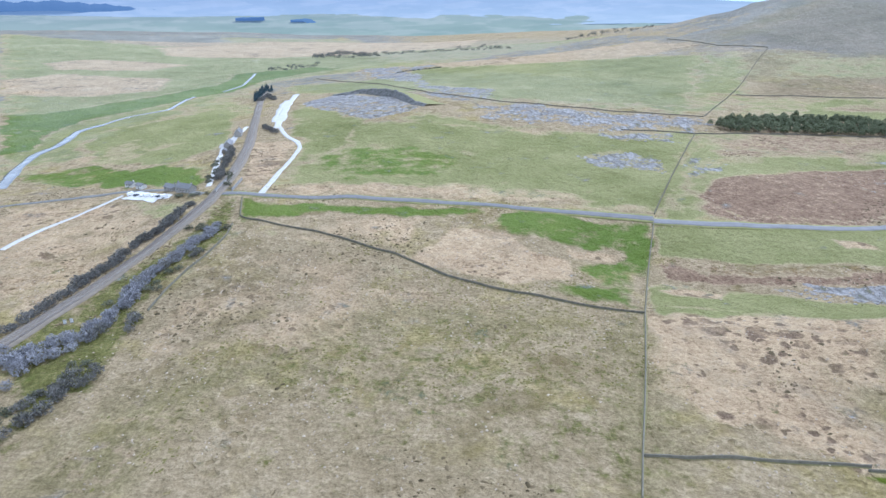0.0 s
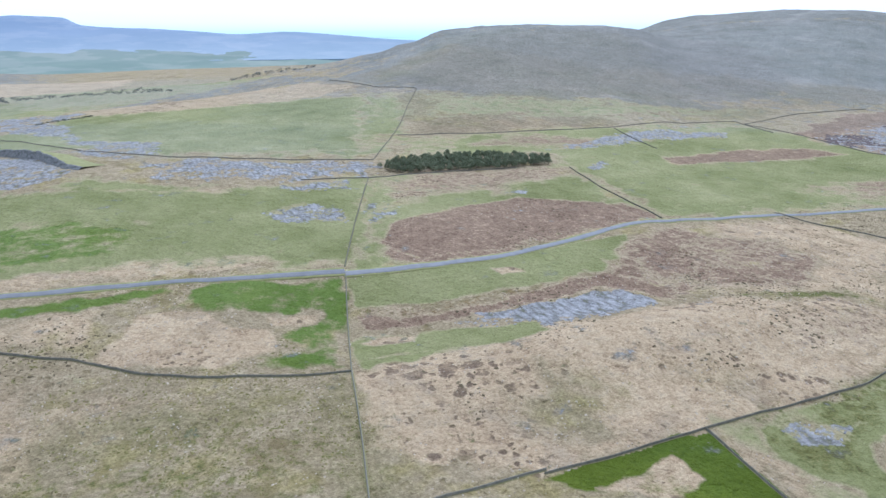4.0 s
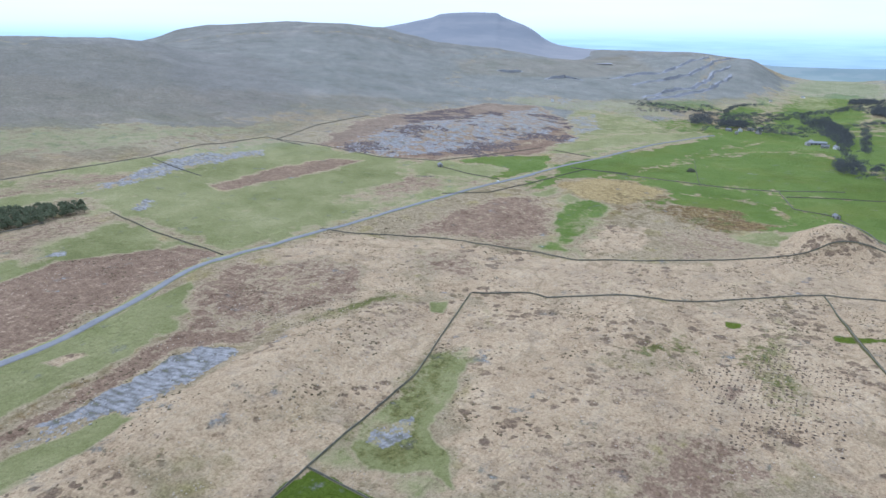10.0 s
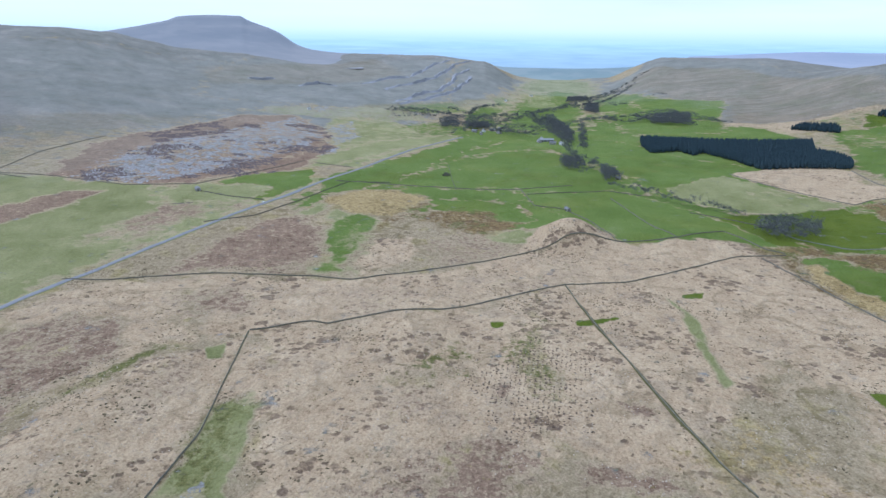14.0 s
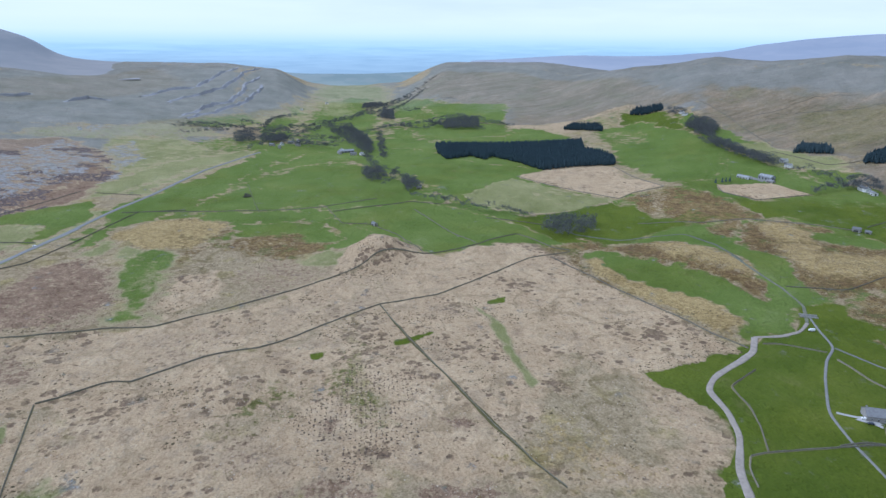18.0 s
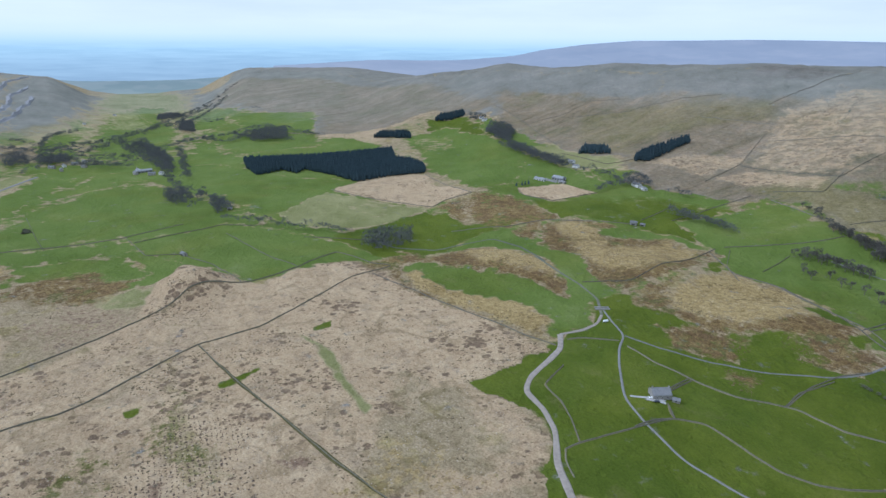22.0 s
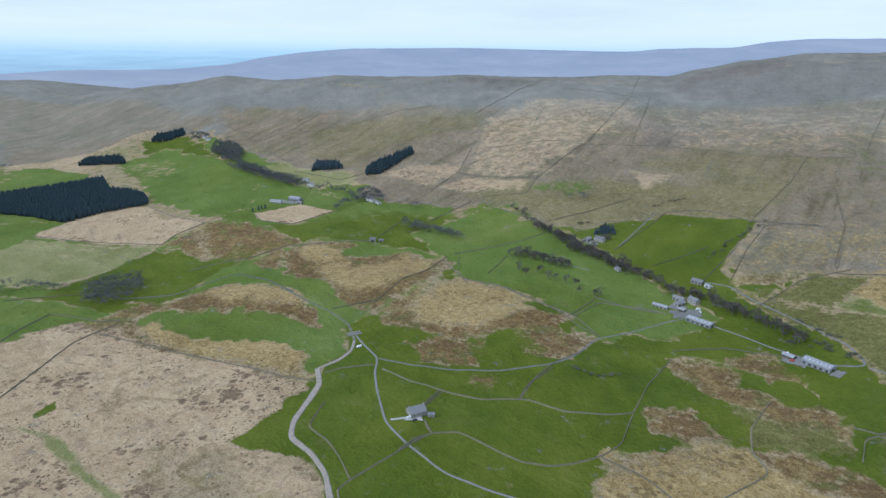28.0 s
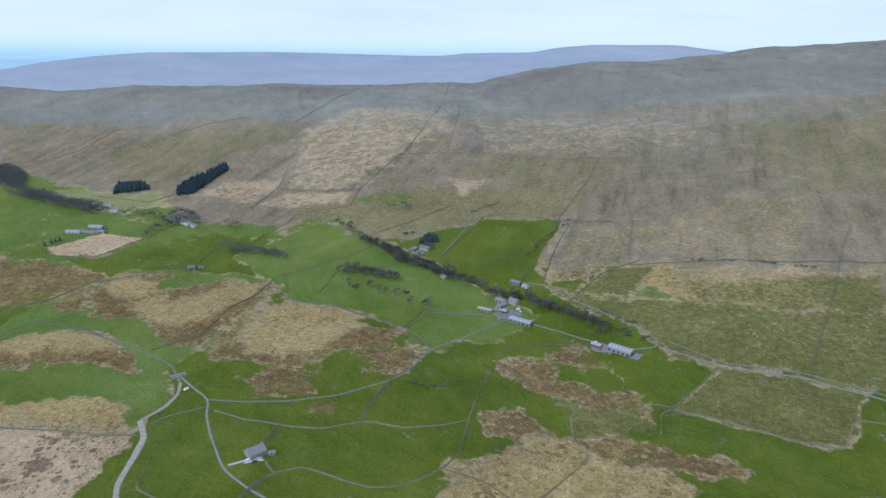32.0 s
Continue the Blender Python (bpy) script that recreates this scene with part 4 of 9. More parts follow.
cover("green", 1, 8, 560, -759, 477, -892, 318, -840, 129, -749, 54, -708, 198, -679, 291, -654, 450, -678)
cover("green", 1, 6, 317, -912, 305, -1061, 172, -1049, 168, -959, 180, -855, 254, -864)
cover("green", .8, 12, 517, -928, 406, -1070, 319, -1072, 313, -903, 405, -913)
cover("green", .75, 12, 765, -1017, 562, -1056, 398, -1049, 497, -931, 615, -941)
cover("pale", .9, 15, 168, -823, 62, -901, -14, -909, -64, -788, -187, -802, -248, -778, -222, -657, -79, -678, -9, -715)
cover("green", .6, 10, 142, -812, 62, -778, -1, -742, -22, -678, 28, -708, 140, -769)
cover("pale", 1, 5, -30, -594, -79, -676, -169, -676, -222, -657, -214, -623, -190, -617, -171, -571)
cover("meadow", 1, 8, -25, -583, -170, -570, -189, -612, -212, -612, -190, -516, -60, -473, -86, -521, -21, -548)
cover("meadow", .75, 12, 177, -634, 59, -697, -68, -676, -14, -599, 76, -604, 134, -548)
cover("meadow", .7, 10, 128, -435, 156, -562, 74, -593, -12, -537, 58, -497)
cover("rust", .5, 8, 163, -632, 59, -651, -13, -611, -10, -577, 58, -598, 130, -579)
cover("rust", .5, 8, 142, -430, 138, -540, 84, -525, 40, -512, -36, -511, -86, -521, -58, -477, 115, -408)
cover("rust", .6, 6, 44, -498, 21, -514, -53, -470, 65, -428)
cover("rust", .5, 8, 415, -530, 441, -651, 434, -686, 357, -693, 291, -654, 252, -630, 265, -579, 311, -547, 392, -540)
cover("rust", .56, 8, 415, -530, 441, -651, 434, -686, 357, -693, 291, -654, 252, -630, 265, -579, 311, -547, 392, -540)
cover("rust", .6, 6, 418, -495, 385, -530, 316, -509, 350, -478)
cover("straw", .5, 10, 598, -529, 612, -661, 537, -754, 509, -727, 510, -650, 480, -565, 496, -526)
cover("rust", .56, 10, 598, -529, 612, -661, 537, -754, 509, -727, 510, -650, 480, -565, 496, -526)
cover("rust", .55, 8, 720, -471, 649, -503, 561, -500, 504, -470, 592, -438, 656, -423)
cover("rust", .56, 6, 636, -408, 507, -431, 452, -406, 452, -372, 553, -346)
cover("rust", .7, 4, 749, -564, 760, -628, 693, -567, 702, -549)
cover("straw", .8, 10, 172, -959, 166, -1040, 72, -1066, 42, -940, 128, -907)
cover("straw", .75, 15, 9, -926, -206, -934, -199, -846, -96, -791, -31, -814)
cover("straw", .62, 25, 1290, -1297, 1058, -1370, 852, -1662, 539, -1672, 102, -1708, 66, -1371, 212, -1351, 551, -1286, 565, -1149, 787, -1022, 925, -1030)
cover("pale", .5, 25, 521, -1066, 388, -1249, 203, -1303, 59, -1310, 37, -1107, 149, -1049, 403, -1096)
cover("straw", .5, 25, 512, -1270, 64, -1357, 51, -1236, 272, -1205)
cover("straw", .8, 12, 929, -1437, 865, -1688, 577, -1696, 473, -1352, 562, -1296, 565, -1149, 549, -1073, 631, -1026, 760, -1018, 791, -1162, 842, -1282)
cover("rust", .6, 5, 757, -1013, 762, -1121, 815, -1237, 807, -1249, 738, -1111, 637, -1098, 583, -1136, 574, -1109, 638, -1079, 749, -1101)
cover("straw", .55, 15, 947, -947, 962, -1053, 881, -1143, 825, -1104, 802, -996, 909, -994)
cover("straw", .6, 20, 1588, -1095, 1604, -1230, 1399, -1315, 1383, -1212, 1418, -1120)
cover("pale", .5, 25, 1368, -1199, 1232, -1376, 959, -1429, 829, -1216, 984, -1097, 1155, -1080)
cover("straw", .52, 25, 1383, -1212, 1213, -1307, 1076, -1200, 1187, -1111)
cover("pale", .5, 30, 1270, -1643, 997, -1756, 660, -2023, 550, -1703, 882, -1719, 941, -1456, 1073, -1390)
cover("heath", .5, 20, 1181, -1722, 962, -1798, 852, -1662, 999, -1601)
cover("straw", .55, 20, 559, -1648, 284, -1689, 102, -1708, 73, -1445, 212, -1351, 365, -1344, 463, -1360)
cover("rust", .5, 18, 533, -1543, 396, -1648, 309, -1458, 400, -1346, 467, -1337)
cover("heath", .52, 20, 517, -1689, 450, -1839, 341, -1954, 121, -1870, 106, -1748, 284, -1689)
cover("moor", .7, 15, 556, -1283, 422, -1343, 209, -1333, 64, -1357, 37, -1107, 149, -1049, 306, -1074, 403, -1096, 521, -1066)
cover("pale", .52, 15, 380, -1226, 220, -1296, 161, -1109, 310, -1085)
cover("rust", .5, 18, 321, -1307, 140, -1363, 59, -1310, 39, -1126, 153, -1068)
cover("straw", .8, 6, 430, -1154, 419, -1231, 346, -1191, 359, -1127)
cover("pale", .55, 12, 515, -1171, 456, -1310, 312, -1276, 292, -1175, 382, -1095)
cover("green", .6, 14, 542, -1062, 493, -1124, 399, -1098, 372, -1010, 459, -928, 605, -985)
cover("rust", .5, 10, 466, -962, 404, -1026, 344, -1024, 407, -944)
cover("green", .95, 5, 327, -909, 300, -1062, 247, -1084, 160, -1057, 169, -945, 174, -885)
cover("pale", .55, 8, 276, -937, 212, -989, 174, -962, 181, -904)
cover("pale", .6, 6, 324, -900, 175, -881, 181, -854, 246, -852)
cover("rust", .72, 8, 151, -856, 150, -988, 146, -1045, 86, -1068, 41, -1008, 41, -938, 68, -907, 110, -860)
cover("rust", .5, 8, 150, -988, 117, -1039, 56, -1002, 98, -933)
cover("green", .7, 8, 108, -810, 67, -899, 19, -944, 6, -807, 70, -811)
cover("pale", .5, 10, 144, -843, 73, -900, 107, -818)
cover("rust", .52, 8, 171, -629, 119, -646, 63, -624, 19, -633, -12, -606, -15, -569, 18, -559, 56, -584, 89, -585, 129, -551)
cover("rust", .56, 8, 141, -540, 93, -563, 88, -523, 117, -503)
cover("rust", .6, 6, 199, -607, 174, -639, 169, -607, 185, -587)
cover("rust", .6, 8, 147, -436, 118, -471, 86, -514, 51, -526, 31, -488, 18, -479, 90, -423)
cover("rust", .52, 8, 101, -487, 58, -526, 22, -477, 67, -441)
cover("rust", .55, 8, 47, -538, 6, -531, -20, -515, -20, -507, 22, -477)
cover("rust", .72, 10, 486, -633, 459, -696, 400, -704, 313, -648, 257, -623, 249, -577, 304, -579, 376, -550, 412, -537)
cover("rust", .54, 10, 447, -583, 427, -648, 312, -619, 257, -623, 249, -577, 304, -579, 389, -509)
cover("rust", .6, 6, 381, -498, 362, -552, 299, -570, 292, -545, 369, -482)
cover("rust", .56, 6, 325, -468, 298, -499, 281, -538, 262, -493, 300, -460)
cover("pale", .52, 12, 251, -330, 225, -382, 178, -389, 147, -424, 106, -409, 231, -303)
cover("pale", .5, 10, 245, -568, 194, -595, 186, -543, 211, -523)
cover("rust", .4, 8, 197, -426, 170, -444, 159, -430, 184, -410)
cover("pale", .55, 10, 121, -652, 51, -693, 52, -642, 98, -626)
cover("pale", .5, 14, 602, -839, 530, -902, 449, -837, 512, -774)
cover("pale", .45, 14, 262, -697, 193, -696, 194, -661, 243, -636)
cover("rust", .6, 8, 980, 224, 999, 145, 967, 88, 888, 101, 904, 192)
cover("rust", .6, 8, 921, 33, 920, -42, 879, -69, 849, 12)
cover("straw", .7, 10, 905, 229, 927, 144, 897, 88, 835, 109, 871, 222)
cover("rust", .65, 7, 896, 249, 966, 232, 993, 146, 966, 93, 886, 97, 860, 175)
cover("rust", .6, 7, 818, 90, 879, 80, 906, 0, 851, -24, 813, 44)
cover("straw", .8, 6, 779, 230, 836, 221, 837, 186, 782, 212, 673, 190, 671, 203)
cover("pale", .8, 8, 673, 187, 809, 211, 846, 164, 764, 156, 676, 152)
cover("heath", 1, 8, 1280, 659, 1530, 698, 1768, 704, 1782, 580, 1652, 457, 1408, 340, 1140, 351, 1071, 426, 944, 495)
cover("heath", .6, 14, 1018, 649, 1338, 688, 946, 487, 962, 578)
cover("lime", .42, 8, 1338, 688, 1768, 704, 1791, 567, 1520, 525, 1339, 588)
cover("lime", .40, 8, 1112, 577, 1240, 501, 1105, 449, 1024, 506)
cover("lime", .46, 8, 1709, 472, 1885, 400, 1626, 325, 1404, 345)
cover("lime", .46, 6, 1340, 367, 1427, 338, 1249, 308, 1236, 339)
cover("lime", .44, 8, 2370, 679, 2581, 578, 2295, 495, 1980, 518, 2055, 582)
cover("lime", .44, 8, 2893, 697, 3230, 635, 2911, 548, 2673, 598)
cover("pale", .5, 15, 1869, 726, 2471, 664, 2387, 472, 2268, 329, 2015, 150, 1895, 377)
cover("green", .55, 15, 1890, 275, 2034, 115, 1829, 39, 1627, 120)
cover("green", .6, 20, 2468, 76, 2914, -85, 3804, -430, 3236, -531, 2382, -358, 2033, -63)
cover("green", .7, 20, 3127, -515, 2795, -740, 2176, -728, 2170, -528, 2459, -410)
cover("heath", .5, 14, 3020, 568, 3379, 370, 3192, 101, 2572, 57, 2270, 209, 2273, 410)
cover("heath", .5, 14, 3587, 393, 3955, 162, 3700, 88, 3354, 136, 3027, 279)
cover("pale", .5, 20, 3027, 279, 2675, 37, 2293, 70, 2249, 247)
cover("straw", .62, 20, 2423, -566, 2895, -928, 2990, -1314, 2143, -1234, 1810, -1058, 1680, -765, 1987, -718)
cover("heath", .5, 25, 3174, -884, 3042, -1215, 2491, -1067, 2619, -846)
cover("fell", .9, 25, -1846, 2480, -676, 3161, -174, 1544, -425, 1386, -443, 1224, -555, 1130, -755, 973)
cover("pale", .6, 25, -847, 1099, -555, 1130, -443, 1224, -342, 909, -419, 765, -488, 661, -469, 582)
cover("pale", .55, 25, -1136, 2802, -602, 3056, -265, 2052, -484, 1928, -742, 2084)
cover("straw", .7, 12, -1193, 1704, -895, 1972, -612, 1732, -732, 1510, -988, 1481)
cover("straw", .75, 12, -1061, 2175, -852, 2673, -549, 2554, -580, 1909, -888, 1843)
cover("straw", .7, 10, -989, 1294, -855, 1350, -772, 1126, -866, 1125)
cover("straw", .8, 10, -735, 1125, -804, 1306, -672, 1381, -585, 1255, -649, 1076)
cover("pale", .6, 14, -1162, 1532, -951, 1508, -832, 1353, -1001, 1311)
cover("green", .8, 14, -755, 973, -655, 1036, -543, 1104, -623, 1542, -595, 1798, -487, 1594, -443, 1224, -463, 993, -521, 883, -668, 855)
cover("pale", .55, 14, -507, 1245, -452, 1478, -362, 1484, -400, 1129, -354, 944, -421, 937)
cover("straw", .55, 14, -525, 758, -431, 866, -356, 973, -293, 794, -400, 727, -488, 661)
cover("pale", .7, 12, -482, 661, -400, 727, -293, 774, -259, 614, -373, 615, -435, 583)
cover("straw", .5, 12, -460, 619, -357, 644, -256, 608, -239, 537, -337, 552)
cover("pale", .85, 8, -427, 556, -337, 552, -234, 531, -213, 462, -309, 502, -406, 525)
cover("green", .5, 10, -344, 545, -234, 526, -217, 466, -298, 501)
cover("lime", .45, 6, 172, 546, 219, 555, 199, 513, 155, 475)
cover("pale", .7, 6, 148, 473, 191, 488, 160, 434, 127, 425)
cover("heath", .55, 8, 234, 627, 394, 641, 347, 558, 210, 542)
cover("lime", .42, 6, 189, 889, 238, 876, 213, 833, 172, 841)
cover("rust", .45, 6, 104, 351, 145, 345, 228, 344, 217, 325, 140, 329, 102, 337)
cover("lime", .5, 6, 148, 327, 168, 327, 215, 321, 206, 305, 174, 307, 150, 317)
cover("straw", .6, 6, 96, 326, 135, 316, 127, 310, 96, 313)
cover("meadow", 1, 5, 247, -324, 269, -373, 251, -396, 190, -394, 168, -408, 148, -439, 106, -409, 231, -303)
cover("meadow", .9, 8, 274, -575, 257, -623, 184, -668, 160, -622, 160, -564, 151, -509, 196, -478, 248, -478)
cover("meadow", .8, 10, 317, -429, 245, -474, 192, -481, 155, -507, 149, -451, 178, -407, 233, -395)
cover("rust", .45, 6, 325, -468, 298, -499, 281, -538, 262, -493, 300, -460)
cover("rust", .5, 6, 197, -426, 170, -444, 159, -430, 184, -410)
cover("moss", .55, 10, 131, -481, 147, -448, 152, -571, 123, -582, 111, -508)
cover("meadow", .85, 10, 421, -680, 347, -716, 203, -688, 257, -623, 332, -627)
cover("meadow", .9, 10, 534, -746, 480, -821, 400, -815, 235, -820, 214, -738, 310, -721, 450, -711)
cover("meadow", .7, 8, 179, -672, 122, -727, 52, -705, 81, -664, 147, -647)
cover("moss", .6, 10, 51, -609, -13, -593, -18, -530, 13, -526, 51, -556)
cover("meadow", .8, 8, 153, -803, 89, -763, -2, -726, -6, -680, 28, -704, 128, -755)
cover("pale", .9, 5, -84, -669, -168, -671, -221, -652, -215, -625, -175, -576, -95, -587, -51, -620)
cover("meadow", .85, 5, -30, -587, -130, -569, -170, -567, -190, -606, -212, -610, -190, -516, -121, -495, -82, -528)
cover("moss", .85, 8, 8, -909, -100, -879, -282, -934, -257, -816, -156, -793, -32, -792)
cover("moss", .6, 8, 60, -884, -30, -875, -96, -791, -64, -774, 25, -826)
cover("green", .6, 8, 135, -857, 62, -901, 8, -784, 64, -792)
cover("moor", .8, 20, -17, -1384, -376, -1381, -293, -983, -103, -950, 35, -960, 61, -1055)
cover("rust", .6, 14, -100, -1318, -370, -1353, -293, -983, -143, -991)
cover("pale", .55, 14, 44, -1057, -24, -1130, -141, -1187, -135, -990, 11, -954)
cover("straw", .6, 14, 44, -1057, -94, -1112, -96, -959, 11, -954)
cover("straw", .55, 20, 175, -1646, -138, -1744, -427, -1630, -379, -1394, -126, -1458, 140, -1377)
cover("rust", .5, 14, -9, -1694, -241, -1562, -420, -1592, -379, -1394, -126, -1458)
cover("crag", .55, 12, 307, -1912, 3, -2038, -525, -2097, -457, -1772, -139, -1768, 201, -1735)
cover("crag", .5, 10, 517, -1689, 469, -1855, 341, -1954, 318, -1738)
cover("crag", .55, 10, 2126, -1411, 1705, -1520, 1557, -1498, 1526, -1387, 1827, -1282)
cover("moss", .5, 20, 787, -1022, 631, -1026, 542, -1062, 503, -1009, 605, -985, 749, -973)
cover("crag", .5, 12, 3020, 568, 3379, 370, 3192, 101, 2572, 57, 2270, 209, 2273, 410)
cover("green", .9, 10, 1202, 176, 1548, 46, 1548, -132, 1251, -197, 1061, -132, 1074, 20, 1097, 161)
cover("green", 1, 5, 1006, -58, 1048, -186, 982, -236, 846, -334, 754, -393, 770, -238, 756, -160, 921, -117)
cover("green", .8, 8, 932, 206, 967, 89, 949, -34, 852, -71, 836, -16, 889, 81, 860, 127)
cover("rust", .6, 7, 896, 249, 966, 232, 993, 146, 966, 93, 886, 97, 860, 175)
cover("rust", .6, 7, 818, 90, 879, 80, 906, 0, 851, -24, 813, 44)
cover("moss", .6, 10, 395, 64, 471, 24, 455, 10, 383, 34)
cover("moss", .5, 8, 456, -13, 525, -56, 389, -52, 386, -28)
cover("moss", .5, 6, 418, -27, 411, -44, 385, -38, 393, -26)
cover("moss", .36, 20, -97, 275, 13, 255, 62, 218, 50, 162, -100, 156, -114, 211)
cover("heath", .36, 24, -172, 211, -86, 237, -10, 192, -27, 159, -145, 156)
cover("straw", .5, 24, -137, 324, -46, 313, -14, 277, -86, 237, -145, 274)
cover("meadow", .6, 8, -30, -594, -79, -676, -169, -676, -222, -657, -214, -623, -190, -617, -171, -571, -95, -583)
cover("meadow", .55, 12, 168, -823, 62, -901, -14, -909, -64, -788, -187, -802, -248, -778, -225, -671, -79, -684, -9, -715)
cover("meadow", .6, 8, -25, -583, -170, -570, -189, -612, -212, -612, -190, -516, -60, -473)
cover("lime", .5, 6, 683, 790, 799, 820, 900, 765, 832, 721, 708, 730, 607, 717, 508, 698, 527, 722)
cover("heath", .6, 8, 277, 672, 426, 640, 472, 611, 418, 572, 337, 585, 264, 586, 245, 603)
cover("pale", .55, 18, 524, 1187, 669, 1102, 846, 1016, 1007, 931, 1051, 876, 733, 885, 566, 944, 437, 1010)
cover("lime", .45, 8, 2128, 643, 2488, 544, 2197, 476, 1969, 523)
cover("lime", .42, 8, 2668, 652, 2921, 622, 2753, 561, 2521, 593)
cover("green", .6, 6, -168, 422, -123, 422, -124, 397, -161, 391)
cover("pale", .74, 8, -178, 411, -172, 427, -157, 370, -160, 336, -167, 300, -168, 279, -203, 281, -201, 313, -187, 362)
cover("moss", .5, 6, -162, 349, -171, 332, -181, 299, -182, 284, -191, 284, -187, 317, -180, 360)
cover("pale", .6, 8, 398, -520, 341, -567, 309, -641, 267, -630, 305, -581)
cover("pale", .74, 8, -214, 235, -202, 262, -170, 250, -170, 193, -172, 177)
cover("moss", .5, 6, -202, 218, -193, 235, -181, 250, -177, 203, -181, 190)
cover("rust", .4, 10, -281, 327, -255, 370, -212, 354, -221, 313, -234, 263)
cover("lime", .47, 22, 3961, 822, 5042, 655, 3675, 56, 3041, 123, 2545, 254, 2347, 426, 2224, 491)
cover("pale", .6, 22, 4075, 172, 4070, -61, 3496, -175, 2837, 36, 2238, 86, 2281, 233)
cover("green", .62, 22, 3001, 35, 4570, -273, 3674, -731, 2714, -631, 2411, -472, 2677, -211, 2469, -19)
cover("pale", .5, 22, 4867, -405, 3942, -786, 3201, -747, 2997, -487)
cover("lime", .4, 16, 2835, 1084, 4374, 1165, 3001, 591, 2402, 646, 2316, 809)
cover("lime", .42, 12, 881, 724, 949, 682, 1018, 649, 957, 594, 850, 650)
cover("heath", .5, 10, 315, 13, 329, -26, 297, -50, 280, -13, 274, 16)
cover("heath", .42, 20, 614, 170, 596, 32, 694, -74, 701, -154, 614, -110, 547, 32, 476, 108, 477, 143)


def hay_meadows():
    """The bottoms near the farms are mown for hay; the far pastures stay rank."""
    r, az = np.hypot(GX, GY), np.degrees(np.arctan2(GY, GX))
    m = np.clip((-az - 16 + 14 * fbm(GX, GY, 160, 3, 77)) / 10, 0, 1) * np.clip((1150 - r + 250 * fbm(GX, GY, 160, 3, 78)) / 200, 0, 1)
    COVER[..., 8] = np.clip(np.maximum(COVER[..., 8] * 1.25, COVER[..., 0] * m), 0, 1)
    COVER[..., 0] *= 1 - m
    # close the gaps between neighbouring meadows
    near = COVER[..., 8]
    for axis, n in ((0, 5), (1, 4)):
        near = sum(np.roll(near, k, axis) for k in range(-n, n + 1)) / (2 * n + 1)
    bare = np.maximum(COVER[..., 4], COVER[..., 3]) < 0.35
    COVER[..., 8] = np.where(bare, np.maximum(COVER[..., 8], np.clip(near * 1.7, 0, 0.9) * (near > 0.2)), COVER[..., 8])


def close_meadows():
    """Neighbouring meadows meet at their walls, with no rank grass left between."""
    k = COVER_NAMES.index
    near = COVER[..., k("meadow")]
    for axis, n in ((0, 4), (1, 4)):
        near = sum(np.roll(near, j, axis) for j in range(-n, n + 1)) / (2 * n + 1)
    other = np.max(COVER[..., [k("green"), k("straw"), k("heath"), k("rust"), k("gold"), k("moss")]], axis=-1)
    fill = np.clip((near - 0.35) * 4, 0, 0.95) * (other < 0.3) * (np.hypot(GX, GY) < 1300)
    COVER[..., k("meadow")] = np.maximum(COVER[..., k("meadow")], fill)
    COVER[..., k("pale")] *= 1 - fill


hay_meadows()

cover("pale", .45, 10, 286, -597, 203, -603, 186, -530, 236, -502)
cover("pale", .42, 10, 158, -771, 91, -769, 56, -730, 122, -727)
cover("moss", .42, 10, 357, -467, 280, -523, 245, -495, 317, -429)
cover("moss", .45, 10, 180, -622, 117, -640, 99, -530, 139, -464, 152, -557)
cover("moss", .42, 10, 56, -584, -15, -577, -19, -523, 24, -518)
cover("pale", .42, 10, 251, -330, 225, -382, 178, -389, 164, -361, 231, -303)
cover("moss", .42, 10, 473, -451, 383, -471, 338, -451, 402, -408)
cover("moss", .5, 8, 626, -511, 550, -510, 477, -477, 461, -441, 564, -480)
cover("rust", .5, 8, 71, -1017, 35, -1087, 21, -963, 47, -935)
cover("moss", .5, 12, 107, -847, 66, -895, 18, -931, 4, -788, 69, -804)
cover("pale", .5, 10, -90, -670, -167, -668, -221, -650, -215, -626, -176, -580, -100, -592)
cover("pale", .42, 10, 88, -914, 8, -909, -58, -787, 1, -783)
cover("rust", .45, 8, 173, -621, 58, -645, -8, -611, -4, -581, 74, -593, 143, -580)
cover("rust", .45, 8, -23, -633, -68, -670, -51, -620, -30, -600)
cover("heath", .5, 25, 531, -1650, 104, -1728, 51, -1236, 235, -1241, 442, -1335)
cover("moss", .5, 10, 151, -856, 148, -1045, 86, -1068, 41, -1008, 68, -907)
cover("meadow", .6, 8, 112, -444, 76, -492, 40, -487, 59, -456, 88, -430)
cover("straw", .55, 20, -1422, 2455, -878, 2583, -574, 2367, -565, 1770, -599, 1393, -716, 1198)
cover("pale", .5, 20, -628, 1974, -294, 2346, -13, 1761, -188, 1474, -371, 1406)
cover("pale", .6, 14, -533, 877, -436, 1108, -311, 875, -259, 622, -330, 613, -415, 669)
cover("pale", .5, 14, -315, 1269, -137, 1058, -55, 889, -199, 997)
cover("meadow", .36, 6, 259, 171, 320, 164, 348, 173, 374, 158, 350, 141, 314, 137, 288, 123, 272, 131, 257, 107, 240, 106, 214, 117, 223, 144, 218, 175)
cover("heath", .4, 30, 664, 1363, 1024, 1623, 1163, 1473, 1580, 1619, 1116, 1122, 887, 1188)
cover("pale", .6, 8, -196, 244, -195, 278, -188, 349, -175, 343, -180, 298, -175, 255)
cover("moss", .45, 10, 244, -553, 194, -611, 188, -578, 216, -533)
cover("rust", .42, 8, 166, -633, 119, -646, 63, -624, 88, -583, 131, -556)
